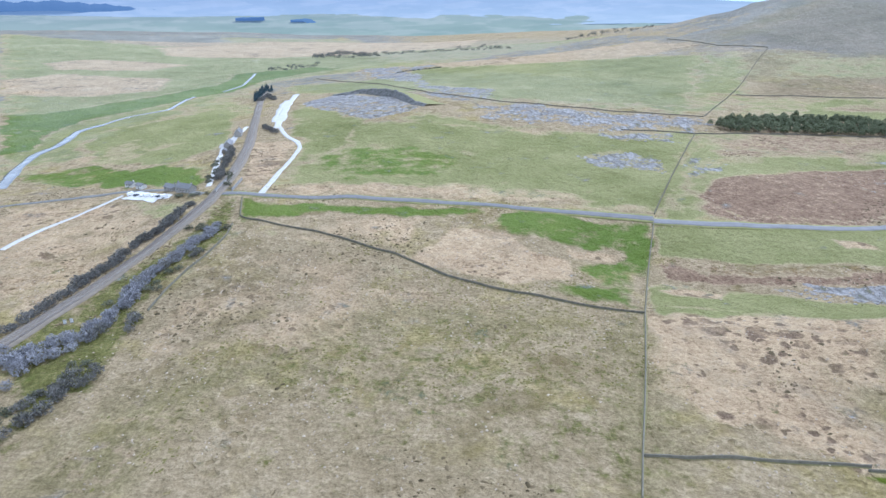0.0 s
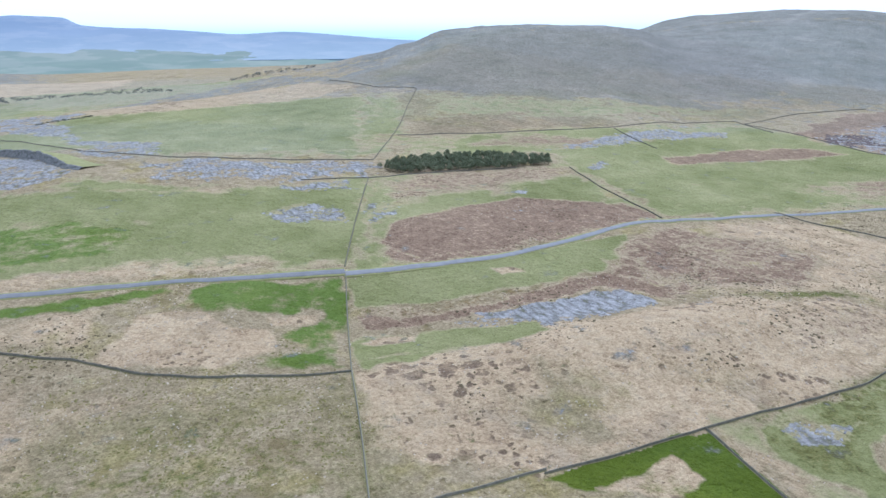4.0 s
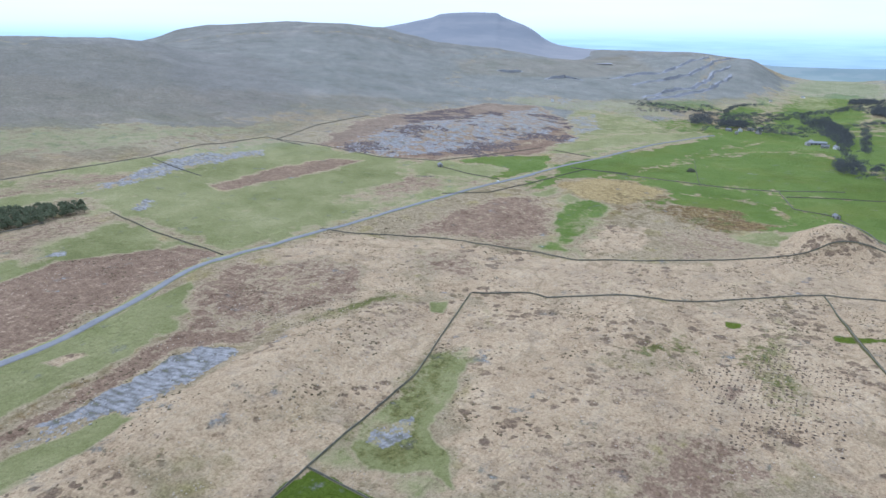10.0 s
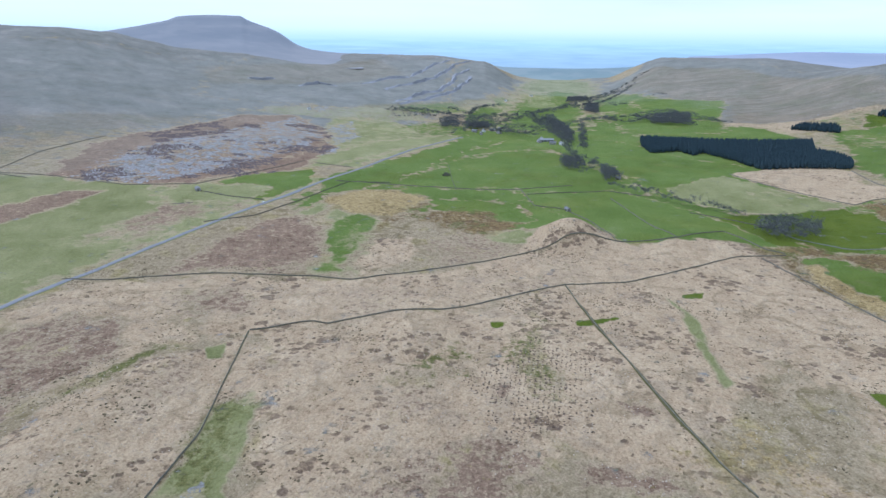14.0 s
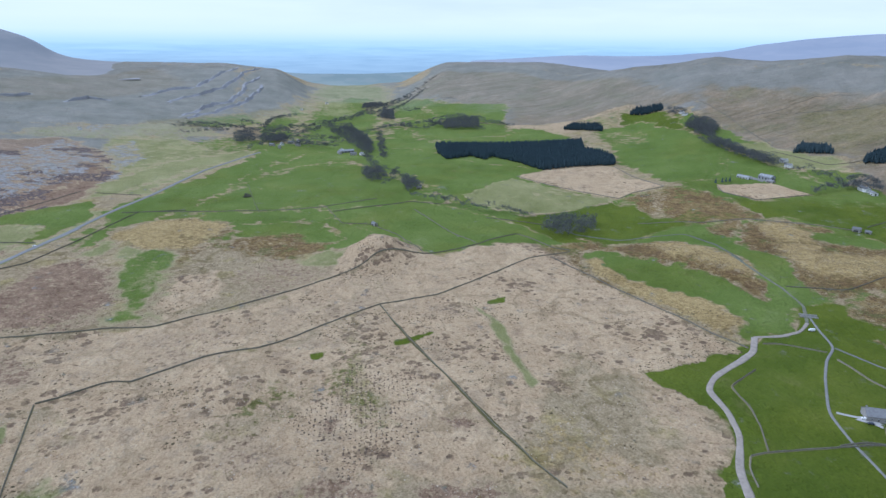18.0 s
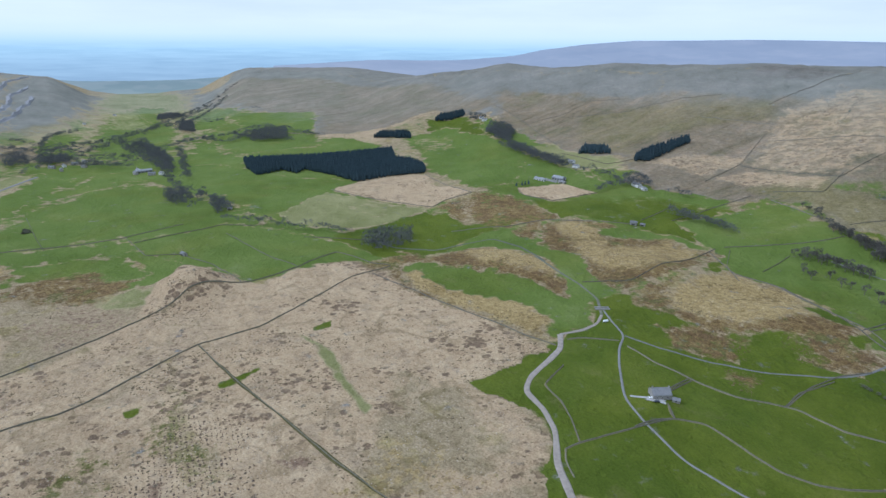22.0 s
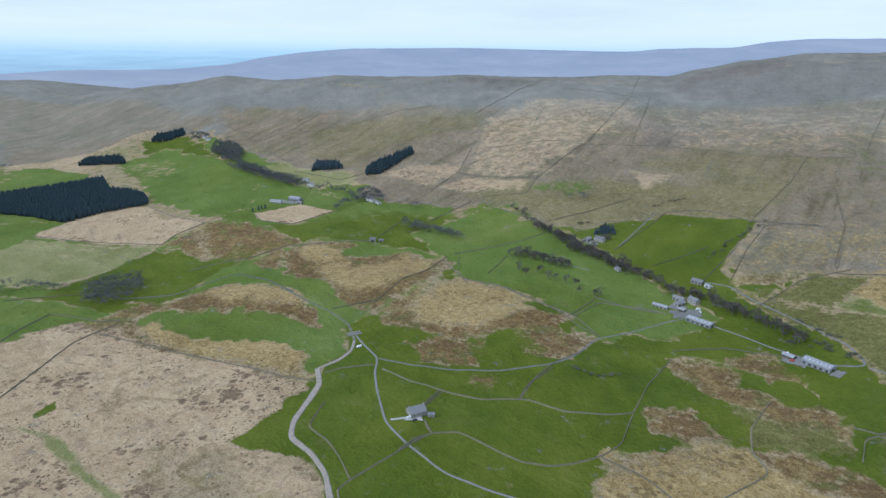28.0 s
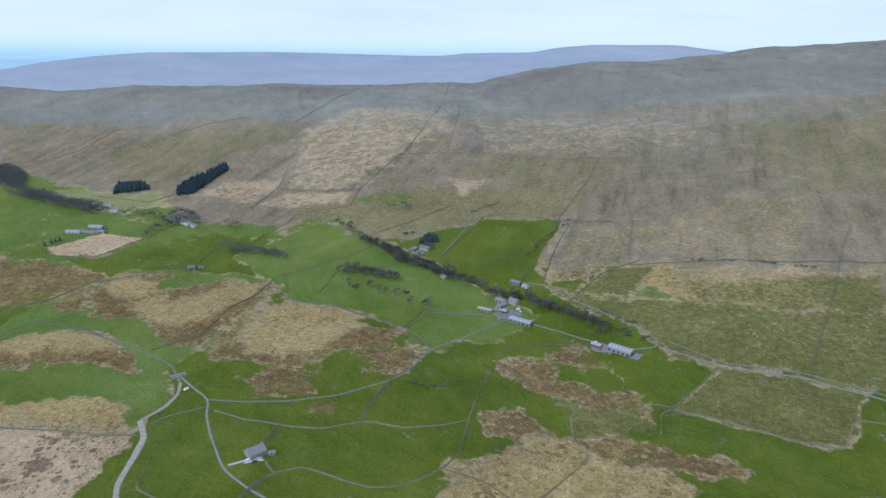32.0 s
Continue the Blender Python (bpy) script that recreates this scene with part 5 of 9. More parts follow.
cover("rust", .42, 8, 55, -629, -12, -602, -15, -569, 33, -577)
cover("moss", .5, 8, 31, -540, -18, -530, -20, -507, 10, -495)
cover("moss", .5, 14, 543, -1047, 475, -1158, 271, -1263, 218, -1079, 331, -1038, 418, -945)
cover("fell", .5, 14, 526, -1154, 293, -1343, 245, -1175, 412, -1128)
cover("green", .55, 14, 658, -1010, 531, -1025, 469, -951, 528, -883, 606, -901)
cover("heath", .42, 18, -110, -1324, -238, -1357, -207, -1036, -106, -1007)
cover("crag", .4, 10, 1962, -1350, 1686, -1503, 1405, -1665, 1115, -1650, 1052, -1565, 1399, -1453, 1718, -1313)
cover("fell", .9, 22, 3811, 793, 3985, 522, 3884, 221, 3477, 107, 3088, 35, 2446, 108, 2242, 261, 2173, 481)
cover("lime", .44, 18, 3702, 773, 3873, 509, 3763, 242, 3266, 174, 2676, 283, 2466, 444, 2331, 512)
cover("green", .55, 16, 2382, 338, 2579, 130, 2313, 71, 2165, 193, 2184, 314)
cover("fell", .7, 22, 3674, -731, 3459, -934, 2783, -905, 2632, -707, 2833, -633)
cover("green", .8, 16, 982, 231, 1172, 139, 1465, 1, 1508, -121, 1262, -240, 998, -262, 1004, -116, 1045, 33, 1030, 170)
cover("fell", .85, 22, 4276, 158, 4153, -40, 3632, -127, 2958, 10, 2716, 89, 3033, 192)
cover("fell", .85, 22, 3929, -493, 4145, -724, 3617, -876, 3240, -725, 3284, -539)
cover("green", .6, 18, 3284, -86, 3746, -321, 3287, -459, 2928, -453, 2612, -154)
cover("moss", .45, 12, 198, -674, 109, -719, -7, -669, -20, -507, 35, -467, 87, -518, 141, -540)
cover("heath", .5, 25, 142, -1043, 98, -1311, -71, -1481, -392, -1458, -286, -950, -160, -950, -29, -938, 87, -970)
# the grazing and the moor, field by field
cover("fell", 1, 20, -803, -1722, 0, -1750, 453, -1690, 900, -1559, 1379, -1379, 1884, -1319, 2719, -1268, 3461, -992, 4706, -1173, 3715, -3118, 2050, -4396, 0, -4850, -2050, -4396)
cover("fell", 1, 20, 2523, 629, 2101, 935, 1696, 1060, 1226, 1104, 923, 1182, 704, 1324, 587, 1807, 1499, 4613, 2782, 3973, 3715, 3118, 4396, 2050, 4706, 1173)
cover("fell", 1, 12, 1809, -1107, 1547, -1098, 1390, -1051, 1138, -1004, 969, -1046, 869, -940, 741, -940, 606, -1002, 484, -948, 393, -935, 357, -999, 317, -1062, 160, -1066, 161, -901, 24, -936, -209, -935, -371, -2163, 3, -2107, 370, -1992, 530, -1890, 1026, -1714, 1578, -1497, 2238, -1399)
cover("fell", 1, 12, 3249, -597, 4051, -909, 3466, -1335, 2396, -1382, 1374, -1550, 923, -1053, 1137, -1084, 1329, -1060, 1611, -1155, 1913, -1095, 1897, -884, 1960, -698, 2575, -722)
cover("brown", 0.8, 14, 1535, -1088, 1390, -1051, 1138, -1004, 969, -1046, 869, -940, 741, -940, 606, -1002, 484, -948, 393, -935, 317, -1062, 160, -1066, 161, -901, 24, -936, -209, -935, -326, -1813, 56, -1780, 383, -1643, 958, -1480, 1444, -1361, 1766, -1251)
cover("brown", 0.65, 20, 3362, -620, 3700, -824, 3256, -1194, 2200, -1267, 1663, -1193, 1689, -1124, 1900, -1088, 1897, -884, 1960, -698, 2273, -816, 2575, -722)
cover("dusk", 0.6, 12, 567, -1737, 525, -1872, 367, -1978, 3, -2093, -371, -2163, -335, -1883, -135, -1847, 58, -1798, 310, -1706)
cover("dusk", 0.35, 30, 2088, -1415, 1565, -1485, 1047, -1684, 994, -1537, 1138, -1423, 1616, -1317, 1892, -1272)
cover("olive", 0.6, 10, 675, -1032, 582, -1092, 426, -1152, 268, -1190, 139, -1229, 160, -1068, 317, -1062, 359, -1003, 393, -935, 487, -954)
cover("olive", 0.3, 12, 1039, -1126, 866, -1387, 946, -1462, 1111, -1388, 1319, -1234, 1202, -1082, 980, -1058)
cover("olive", 0.3, 12, 369, -1388, 104, -1366, 132, -1185, 262, -1165, 400, -1245)
cover("dusk", 0.45, 10, 494, -1438, 425, -1582, 339, -1524, 359, -1353, 425, -1319)
cover("straw", 0.52, 22, 886, -1366, 849, -1599, 565, -1640, 525, -1409, 560, -1292, 566, -1111, 738, -1113)
cover("straw", 0.62, 5, 763, -1034, 734, -1108, 572, -1106, 572, -1051, 677, -1034)
cover("straw", 0.6, 6, 937, -1045, 872, -1115, 783, -1175, 753, -1110, 787, -1038)
cover("straw", 0.6, 5, 429, -1216, 331, -1215, 363, -1136)
cover("straw", 0.36, 30, 513, -1578, 247, -1673, -11, -1715, -103, -1472, 197, -1383, 403, -1371)
cover("brown", 0.9, 10, 20, -929, -35, -917, -207, -922, -194, -829, -122, -808, -62, -818, 10, -846, 41, -873)
cover("meadow", 1, 4, 322, -930, 302, -1049, 159, -1062, 172, -956, 187, -871, 281, -895)
cover("meadow", 1, 15, 41, -602, -16, -696, -79, -678, -222, -661, -282, -660, -243, -530, 23, -445)
cover("meadow", 0.95, 10, 342, -297, 441, -408, 470, -540, 485, -734, 649, -818, 590, -974, 477, -934, 302, -875, 139, -767, -17, -703, -171, -666, -150, -522)
cover("green", 1, 8, 649, -818, 594, -981, 477, -934, 381, -906, 288, -861, 205, -816, 139, -767, 170, -691, 229, -654, 248, -612, 283, -661, 357, -699, 452, -682, 540, -757)
cover("meadow", 1, 5, 394, -446, 234, -562, 163, -663, 138, -498, 146, -455, 182, -394, 263, -388, 250, -336, 342, -297, 364, -302, 441, -408, 449, -459)
cover("meadow", 0.85, 6, 164, -670, 61, -712, -12, -683, -77, -671, -46, -613, -5, -615, 72, -655)
cover("meadow", 1, 8, 484, -613, 469, -667, 394, -703, 313, -675, 272, -651, 246, -606, 279, -520, 350, -481, 405, -507, 460, -528, 448, -565)
cover("rust", 0.9, 8, 471, -530, 469, -593, 470, -634, 459, -692, 388, -699, 332, -654, 297, -660, 271, -623, 248, -631, 244, -582, 287, -562, 329, -579, 352, -550, 385, -536, 428, -534)
cover("gold", 0.8, 8, 464, -586, 470, -634, 458, -690, 387, -697, 338, -656, 344, -605, 363, -567, 396, -565, 426, -550)
cover("rust", 0.74, 9, 396, -499, 377, -543, 332, -551, 322, -504, 367, -467)
cover("rust", 0.74, 9, 311, -480, 284, -503, 276, -482, 298, -466)
cover("meadow", 0.6, 8, 325, -567, 311, -591, 268, -584, 287, -562)
cover("rust", 0.9, 8, 772, -592, 749, -674, 637, -707, 534, -748, 508, -724, 487, -629, 464, -575, 493, -528, 577, -534, 704, -580)
cover("gold", 0.7, 8, 761, -597, 742, -667, 641, -699, 575, -720, 537, -600, 616, -573)
cover("rust", 0.9, 7, 729, -416, 725, -470, 658, -513, 572, -502, 488, -469, 514, -446, 619, -426)
cover("gold", 0.7, 7, 708, -429, 690, -475, 646, -503, 581, -494, 620, -449)
cover("rust", 0.9, 5, 671, -365, 666, -400, 594, -413, 487, -420, 453, -409, 465, -372, 562, -351, 619, -332)
cover("gold", 0.7, 7, 661, -371, 660, -395, 589, -409, 496, -413, 483, -381, 571, -357)
cover("meadow", 1, 8, 168, -602, 152, -649, 65, -694, 16, -682, -36, -634, -17, -590, -22, -537, -93, -520, -83, -495, 78, -423, 151, -427, 139, -450, 151, -524)
cover("rust", 0.8, 12, 159, -600, 105, -612, 55, -613, 17, -611, -9, -594, -9, -569, 20, -587, 52, -589, 97, -590, 145, -587)
cover("rust", 0.62, 10, 158, -642, 125, -654, 96, -701, 46, -662, 8, -620, 79, -613, 122, -616)
cover("rust", 0.74, 8, 135, -532, 101, -537, 95, -523, 120, -512)
cover("moss", 0.6, 12, 110, -568, 56, -581, 19, -581, -7, -563, 15, -543, 56, -536, 92, -519)
cover("rust", 0.9, 10, 124, -463, 90, -512, 63, -533, 43, -506, 35, -485, 68, -464, 91, -457, 106, -466)
cover("rust", 0.8, 10, 56, -536, 15, -543, -9, -536, -24, -518, 33, -487, 43, -506)
cover("gold", 0.7, 8, 155, -438, 123, -459, 104, -458, 98, -445, 145, -420)
cover("gold", 0.56, 8, 105, -462, 76, -496, 56, -498, 68, -464, 94, -448)
cover("gold", 0.54, 8, 40, -519, 13, -532, -1, -522, 10, -500, 31, -488)
cover("meadow", 1, 8, 139, -838, 39, -823, -65, -823, -159, -813, -256, -820, -331, -828, -282, -660, -223, -666, -153, -674, -79, -681, -15, -703, 19, -755)
cover("moss", 0.74, 8, 139, -838, 39, -823, -65, -823, -159, -813, -256, -820, -331, -828, -282, -660, -223, -666, -153, -674, -79, -681, -15, -703, 19, -755)
cover("rust", 0.4, 14, -11, -804, -158, -805, -329, -822, -303, -733, -147, -715, -45, -732)
cover("meadow", 0.75, 4, -78, -671, -172, -669, -158, -574, -105, -569, -23, -587, -47, -613)
cover("meadow", 1, 10, -25, -585, -174, -569, -187, -616, -268, -612, -243, -530, -79, -481, -36, -544)
cover("meadow", 1, 4, -23, -585, -157, -568, -150, -522, -93, -499, -45, -539, -22, -562)
cover("fell", 1, 25, 366, 1514, 576, 1630, 860, 1814, 1103, 1686, 1902, 2092, 2276, 1763, 3005, 1120, 4071, 1061, 2198, 551, 1830, 749, 1284, 822, 1249, 955, 893, 932, 697, 1077, 516, 1185)
cover("olive", 0.15, 25, 495, 1478, 832, 1757, 1031, 1695, 1306, 1512, 1077, 1086, 799, 1029, 616, 1151)
cover("dusk", 0.6, 25, 794, 1525, 1035, 1477, 1456, 1422, 1258, 1145, 986, 1142, 766, 1270)
cover("brown", 0.55, 20, 405, 1491, 541, 1537, 775, 1641, 974, 1252, 1258, 1145, 1361, 1043, 911, 950, 702, 1084, 520, 1193)
cover("brown", 0.45, 20, 883, 1022, 1206, 1098, 1551, 912, 1735, 768, 1284, 822, 979, 888)
cover("fell", 1, 20, 3516, 220, 4093, 117, 4298, -319, 3570, -166, 2741, 26, 2528, 164)
cover("fell", 0.9, 20, 2725, 1161, 4276, 1160, 4111, 253, 2559, 166, 2299, 342, 2162, 464, 2087, 665, 1992, 925)
cover("brown", 0.4, 20, 2632, 1201, 3959, 695, 3318, 427, 2716, 682, 2287, 985)
cover("pale", 0.5, 30, 2376, 75, 2769, -9, 3567, -197, 4307, -462, 4108, -693, 3258, -464, 2613, -235, 2459, -92)
cover("fell", 0.75, 30, 2931, -10, 3788, -209, 4952, -964, 4108, -693, 4224, -453, 3494, -193)
cover("green", 0.62, 14, 2813, -130, 3692, -396, 3362, -479, 2871, -308, 2586, -142)
cover("olive", 0.45, 14, 2237, 443, 2559, 166, 2852, -10, 2459, 77, 2122, 283, 1980, 428)
cover("pale", 0.9, 8, 447, 648, 568, 591, 782, 491, 983, 486, 999, 344, 818, 346, 548, 409, 442, 435, 452, 586)
cover("heath", 0.7, 6, 601, 625, 779, 644, 913, 610, 859, 583, 707, 594, 598, 611)
cover("heath", 0.6, 6, 686, 462, 796, 455, 860, 422, 817, 384, 730, 407)
cover("lime", 0.6, 6, 523, 755, 851, 827, 887, 735, 748, 739, 521, 700)
cover("heath", 1, 10, 920, 698, 1092, 747, 1268, 796, 1772, 709, 1883, 567, 1637, 409, 1445, 366, 1157, 422, 987, 469, 923, 562)
cover("lime", 0.5, 12, 933, 671, 1100, 675, 1417, 686, 1864, 561, 1629, 412, 1391, 389, 1082, 467, 927, 565)
cover("dusk", 0.6, 8, 935, 570, 1141, 547, 1280, 472, 1174, 429, 996, 473)
cover("heath", 0.95, 4, 152, 449, 188, 496, 256, 518, 335, 528, 408, 492, 407, 445, 346, 434, 237, 410, 172, 410)
cover("heath", 0.62, 6, 199, 583, 234, 660, 441, 640, 443, 594, 336, 573, 219, 555)
cover("heath", 0.9, 4, 105, 351, 150, 333, 190, 334, 261, 341, 291, 338, 317, 303, 302, 295, 268, 324, 199, 321, 159, 322, 105, 333)
cover("lime", 0.95, 4, 171, 326, 199, 321, 265, 320, 295, 292, 271, 274, 201, 298)
cover("pale", 0.95, 4, 93, 324, 148, 315, 200, 297, 200, 282, 159, 283, 117, 295, 90, 294)
cover("straw", 0.9, 3, 95, 318, 110, 322, 131, 317, 128, 310, 103, 312)
cover("heath", 0.75, 8, 365, 400, 422, 407, 471, 350, 482, 307, 412, 270, 338, 300, 307, 330, 334, 373)
cover("heath", 0.62, 8, 542, 284, 582, 237, 521, 214, 483, 251)
cover("heath", 0.6, 8, 638, 275, 741, 247, 731, 198, 626, 183, 593, 226)
cover("olive", 0.3, 10, 131, 237, 179, 237, 192, 223, 159, 202, 133, 202)
cover("olive", 0.5, 10, 234, 223, 268, 209, 278, 192, 237, 191)
cover("pale", 1, 4, 239, 167, 275, 174, 308, 162, 337, 173, 363, 170, 359, 146, 327, 137, 279, 134, 261, 118, 231, 104, 238, 120, 230, 130, 225, 148)
cover("moss", 0.5, 8, 239, 167, 275, 174, 308, 162, 337, 173, 363, 170, 359, 146, 327, 137, 279, 134, 261, 118, 230, 130, 225, 148)
cover("lime", 0.52, 4, 247, 163, 266, 164, 286, 149, 265, 143, 248, 151)
cover("green", 1, 8, 1072, 283, 1338, 185, 1711, 57, 1679, -2, 1346, 94, 1098, 155, 993, 210, 965, 254)
cover("pale", 0.9, 10, 1143, 333, 1208, 301, 1461, 201, 1726, 72, 1727, 131, 1542, 275, 1304, 344)
cover("green", 0.95, 6, 1020, -54, 1055, -212, 942, -281, 854, -340, 753, -356, 757, -258, 752, -168, 827, -152, 873, -119, 959, -68)
cover("heath", 0.6, 8, 779, 315, 816, 246, 758, 212, 634, 187, 620, 248)
cover("rust", 0.8, 6, 944, 249, 973, 105, 906, 83, 875, 188)
cover("rust", 0.62, 6, 874, 77, 876, 2, 816, -43, 773, -5, 799, 68)
cover("pale", 0.85, 9, 849, 223, 864, 163, 827, 150, 615, 141, 610, 175)
cover("heath", 0.5, 10, 749, 71, 785, 17, 751, -32, 684, -29, 652, 27, 654, 67)
cover("heath", 0.7, 5, 327, 22, 346, -13, 316, -38, 303, -21, 305, 18)
cover("heath", 0.7, 5, 320, -54, 321, -92, 301, -117, 289, -127, 299, -56)
cover("heath", 0.7, 5, 400, -5, 411, -20, 385, -21, 379, -7)
cover("heath", 0.7, 6, 392, -92, 391, -121, 369, -119, 369, -95)
cover("moss", 0.9, 5, -171, 177, -169, 192, -165, 210, -163, 222, -165, 241, -172, 281, -171, 311, -164, 335, -157, 362, -160, 386, -176, 412, -182, 377, -196, 329, -205, 272, -219, 242)
cover("meadow", 0.6, 5, -191, 203, -185, 215, -183, 240, -176, 260, -178, 292, -172, 345, -165, 382, -182, 362, -193, 293, -193, 235, -202, 219)
cover("moor", 1, 5, -167, 416, 112, 401, 81, 287, 28, 302, -47, 339, -93, 368, -155, 384)
cover("green", 0.66, 6, 3, 417, 111, 401, 81, 287, 52, 297, 28, 304, 45, 315, 68, 316, 67, 329, 55, 336, 73, 358, 49, 360, 26, 372, 12, 387)
cover("straw", 0.95, 4, -35, 353, -16, 388, 5, 388, 22, 374, 31, 352, 52, 348, 50, 321, 30, 317, 17, 311, -10, 324, -28, 332, -44, 340)
cover("straw", 0.8, 3, 53, 362, 85, 361, 79, 349, 54, 351)
cover("straw", 0.62, 5, -102, 378, -90, 401, -60, 411, -37, 392, -48, 355, -67, 360)
cover("green", 0.8, 6, -166, 415, -114, 420, -9, 418, 2, 403, -38, 401, -100, 404, -126, 388, -155, 385)
cover("pale", 0.95, 8, -147, 461, -171, 607, -138, 687, -57, 666, 16, 638, 194, 645, 221, 659, 120, 418, 24, 440, -65, 460)
cover("green", 0.55, 12, -145, 511, -121, 588, -47, 584, -8, 536, -25, 480, -102, 474)
cover("straw", 0.7, 5, -150, 434, -155, 460, -65, 460, -8, 471, 59, 457, 118, 430, 115, 418, 23, 437, -70, 437)
cover("lime", 0.54, 6, 0, 736, 79, 748, 242, 725, 224, 670, 111, 660, 41, 676, 6, 692)
cover("lime", 0.6, 5, 83, 555, 117, 570, 153, 542, 144, 511, 98, 523)
cover("lime", 0.56, 5, 119, 639, 193, 642, 177, 606, 136, 605)
cover("pale", 0.9, 10, -105, 1352, 176, 1305, 478, 1218, 345, 905, 177, 860, 55, 881, 28, 955, -57, 1027)
cover("straw", 0.55, 10, 230, 1506, 401, 1488, 487, 1211, 452, 1149, 332, 1273)
cover("lime", 0.62, 6, -108, 955, 19, 927, 16, 828, -32, 795, -77, 854)
cover("lime", 0.56, 6, -251, 1381, -161, 1361, -128, 1150, -204, 1219)
cover("lime", 0.52, 6, -241, 835, -189, 892, -91, 786, -78, 716, -135, 698, -203, 750)
cover("pale", 0.8, 20, -1872, 2517, 376, 1827, 210, 1689, -64, 1458, -294, 1348, -456, 1230, -419, 997, -442, 740, -422, 520)
cover("fell", 0.6, 20, -438, 2031, 365, 1773, 531, 1296, 343, 1021, 49, 1183, -124, 1423)
cover("straw", 0.9, 10, -1102, 2220, -692, 2782, -3, 2379, -38, 2079, -340, 1972, -608, 1893, -947, 1969)
cover("straw", 0.8, 8, -1129, 1654, -1049, 1778, -759, 1698, -804, 1516, -1008, 1512)
cover("straw", 0.8, 8, -1001, 1311, -954, 1428, -662, 1359, -596, 1173, -689, 1093, -866, 1125)
cover("green", 0.85, 8, -691, 886, -623, 939, -511, 1227, -539, 1427, -387, 1534, -322, 1480, -420, 1291, -436, 1144, -479, 1009, -549, 833, -543, 683)
cover("green", 0.8, 6, -626, 797, -544, 776, -499, 677, -501, 626)
cover("green", 0.6, 6, -437, 555, -382, 592, -228, 512, -214, 464, -406, 526)
cover("pale", 0.9, 6, -479, 743, -367, 911, -328, 851, -251, 609, -285, 556, -392, 598)
cover("straw", 0.6, 6, -425, 613, -387, 701, -315, 661, -351, 576)
cover("straw", 0.6, 8, -366, 444, -286, 461, -202, 406, -203, 366, -220, 286, -227, 253)
cover("olive", 0.6, 12, -149, 156, -155, 184, -149, 212, -129, 219, -106, 236, -70, 232, -82, 205, -121, 180, -122, 156)
cover("olive", 0.5, 12, -81, 276, -43, 285, 13, 276, 33, 261, -13, 255, -61, 261)
cover("olive", 0.55, 12, 41, 162, 64, 259, 74, 259, 50, 163)
cover("brown", 0.35, 20, -175, 320, -98, 349, -27, 300, -76, 255, -125, 259)
cover("green", 1, 8, 714, -362, 749, -458, 768, -573, 765, -632, 758, -690, 666, -735, 542, -760, 488, -659, 492, -526, 473, -472, 444, -444, 440, -388, 518, -369, 604, -353)
cover("gold", 0.95, 6, 686, -351, 692, -382, 615, -375, 562, -389, 510, -426, 469, -413, 453, -379, 491, -369, 542, -355, 608, -345)
cover("rust", 0.9, 7, 723, -390, 733, -447, 692, -497, 628, -521, 561, -504, 500, -473, 519, -467, 575, -466, 630, -436, 673, -411)
cover("gold", 0.72, 7, 725, -443, 687, -494, 628, -514, 575, -503, 601, -475, 657, -442)
cover("rust", 0.9, 6, 753, -569, 769, -627, 749, -619, 706, -573, 725, -563)
cover("rust", 0.9, 8, 749, -619, 750, -683, 684, -703, 633, -668, 600, -730, 531, -738, 496, -661, 497, -591, 500, -534, 542, -530, 619, -567, 680, -563)
cover("gold", 0.74, 8, 734, -637, 745, -679, 676, -680, 611, -631, 594, -724, 538, -730, 515, -647, 540, -574, 570, -556, 628, -582)
cover("green", 0.72, 8, 693, -672, 657, -726, 632, -652)
cover("meadow", 0.95, 5, 879, -418, 943, -522, 838, -505, 825, -443)
cover("pale", 0.9, 10, 415, 843, 687, 834, 946, 787, 952, 521, 707, 386, 539, 418, 437, 433, 466, 646, 486, 707, 353, 729)
cover("heath", 0.9, 6, 633, 652, 754, 654, 877, 634, 890, 566, 823, 574, 690, 600, 619, 611)
cover("heath", 0.74, 10, 374, 767, 507, 795, 634, 780, 555, 746, 447, 759)
cover("heath", 0.74, 10, 636, 480, 696, 474, 819, 448, 707, 386, 685, 408, 646, 440)
cover("lime", 0.6, 6, 634, 780, 768, 810, 881, 752, 825, 729, 716, 742, 606, 717, 496, 720, 555, 746)
cover("lime", 0.58, 5, 481, 627, 534, 649, 533, 628, 488, 610)
cover("heath", 0.74, 8, 728, 473, 846, 460, 884, 362, 866, 331, 763, 379, 701, 432)
cover("heath", 0.8, 10, 573, 330, 662, 328, 765, 302, 830, 250, 736, 201, 649, 184, 624, 231, 605, 290, 586, 313)
cover("pale", 0.95, 6, 610, 171, 811, 208, 857, 174, 813, 145, 680, 150, 621, 151)
cover("green", 0.6, 6, 610, 171, 811, 208, 857, 174, 813, 145, 680, 150, 621, 151)
cover("gold", 0.85, 7, 915, 248, 987, 215, 1015, 135, 950, 89, 844, 132, 846, 192)
cover("heath", 0.66, 8, 405, 383, 444, 362, 476, 324, 410, 311, 375, 331)
cover("heath", 0.66, 8, 503, 269, 553, 256, 540, 202, 496, 214)
cover("moss", 0.85, 5, 343, 272, 398, 264, 427, 246, 435, 232, 401, 248, 367, 265)
cover("fell", 1, 12, -306, -2198, -558, -2271, -751, -2224, -378, -947, -173, -939)
cover("brown", 0.8, 14, -268, -1818, -459, -1793, -614, -1755, -378, -947, -173, -939)
cover("dusk", 0.6, 12, -296, -2100, -545, -2205, -735, -2168, -620, -1777, -272, -1859)
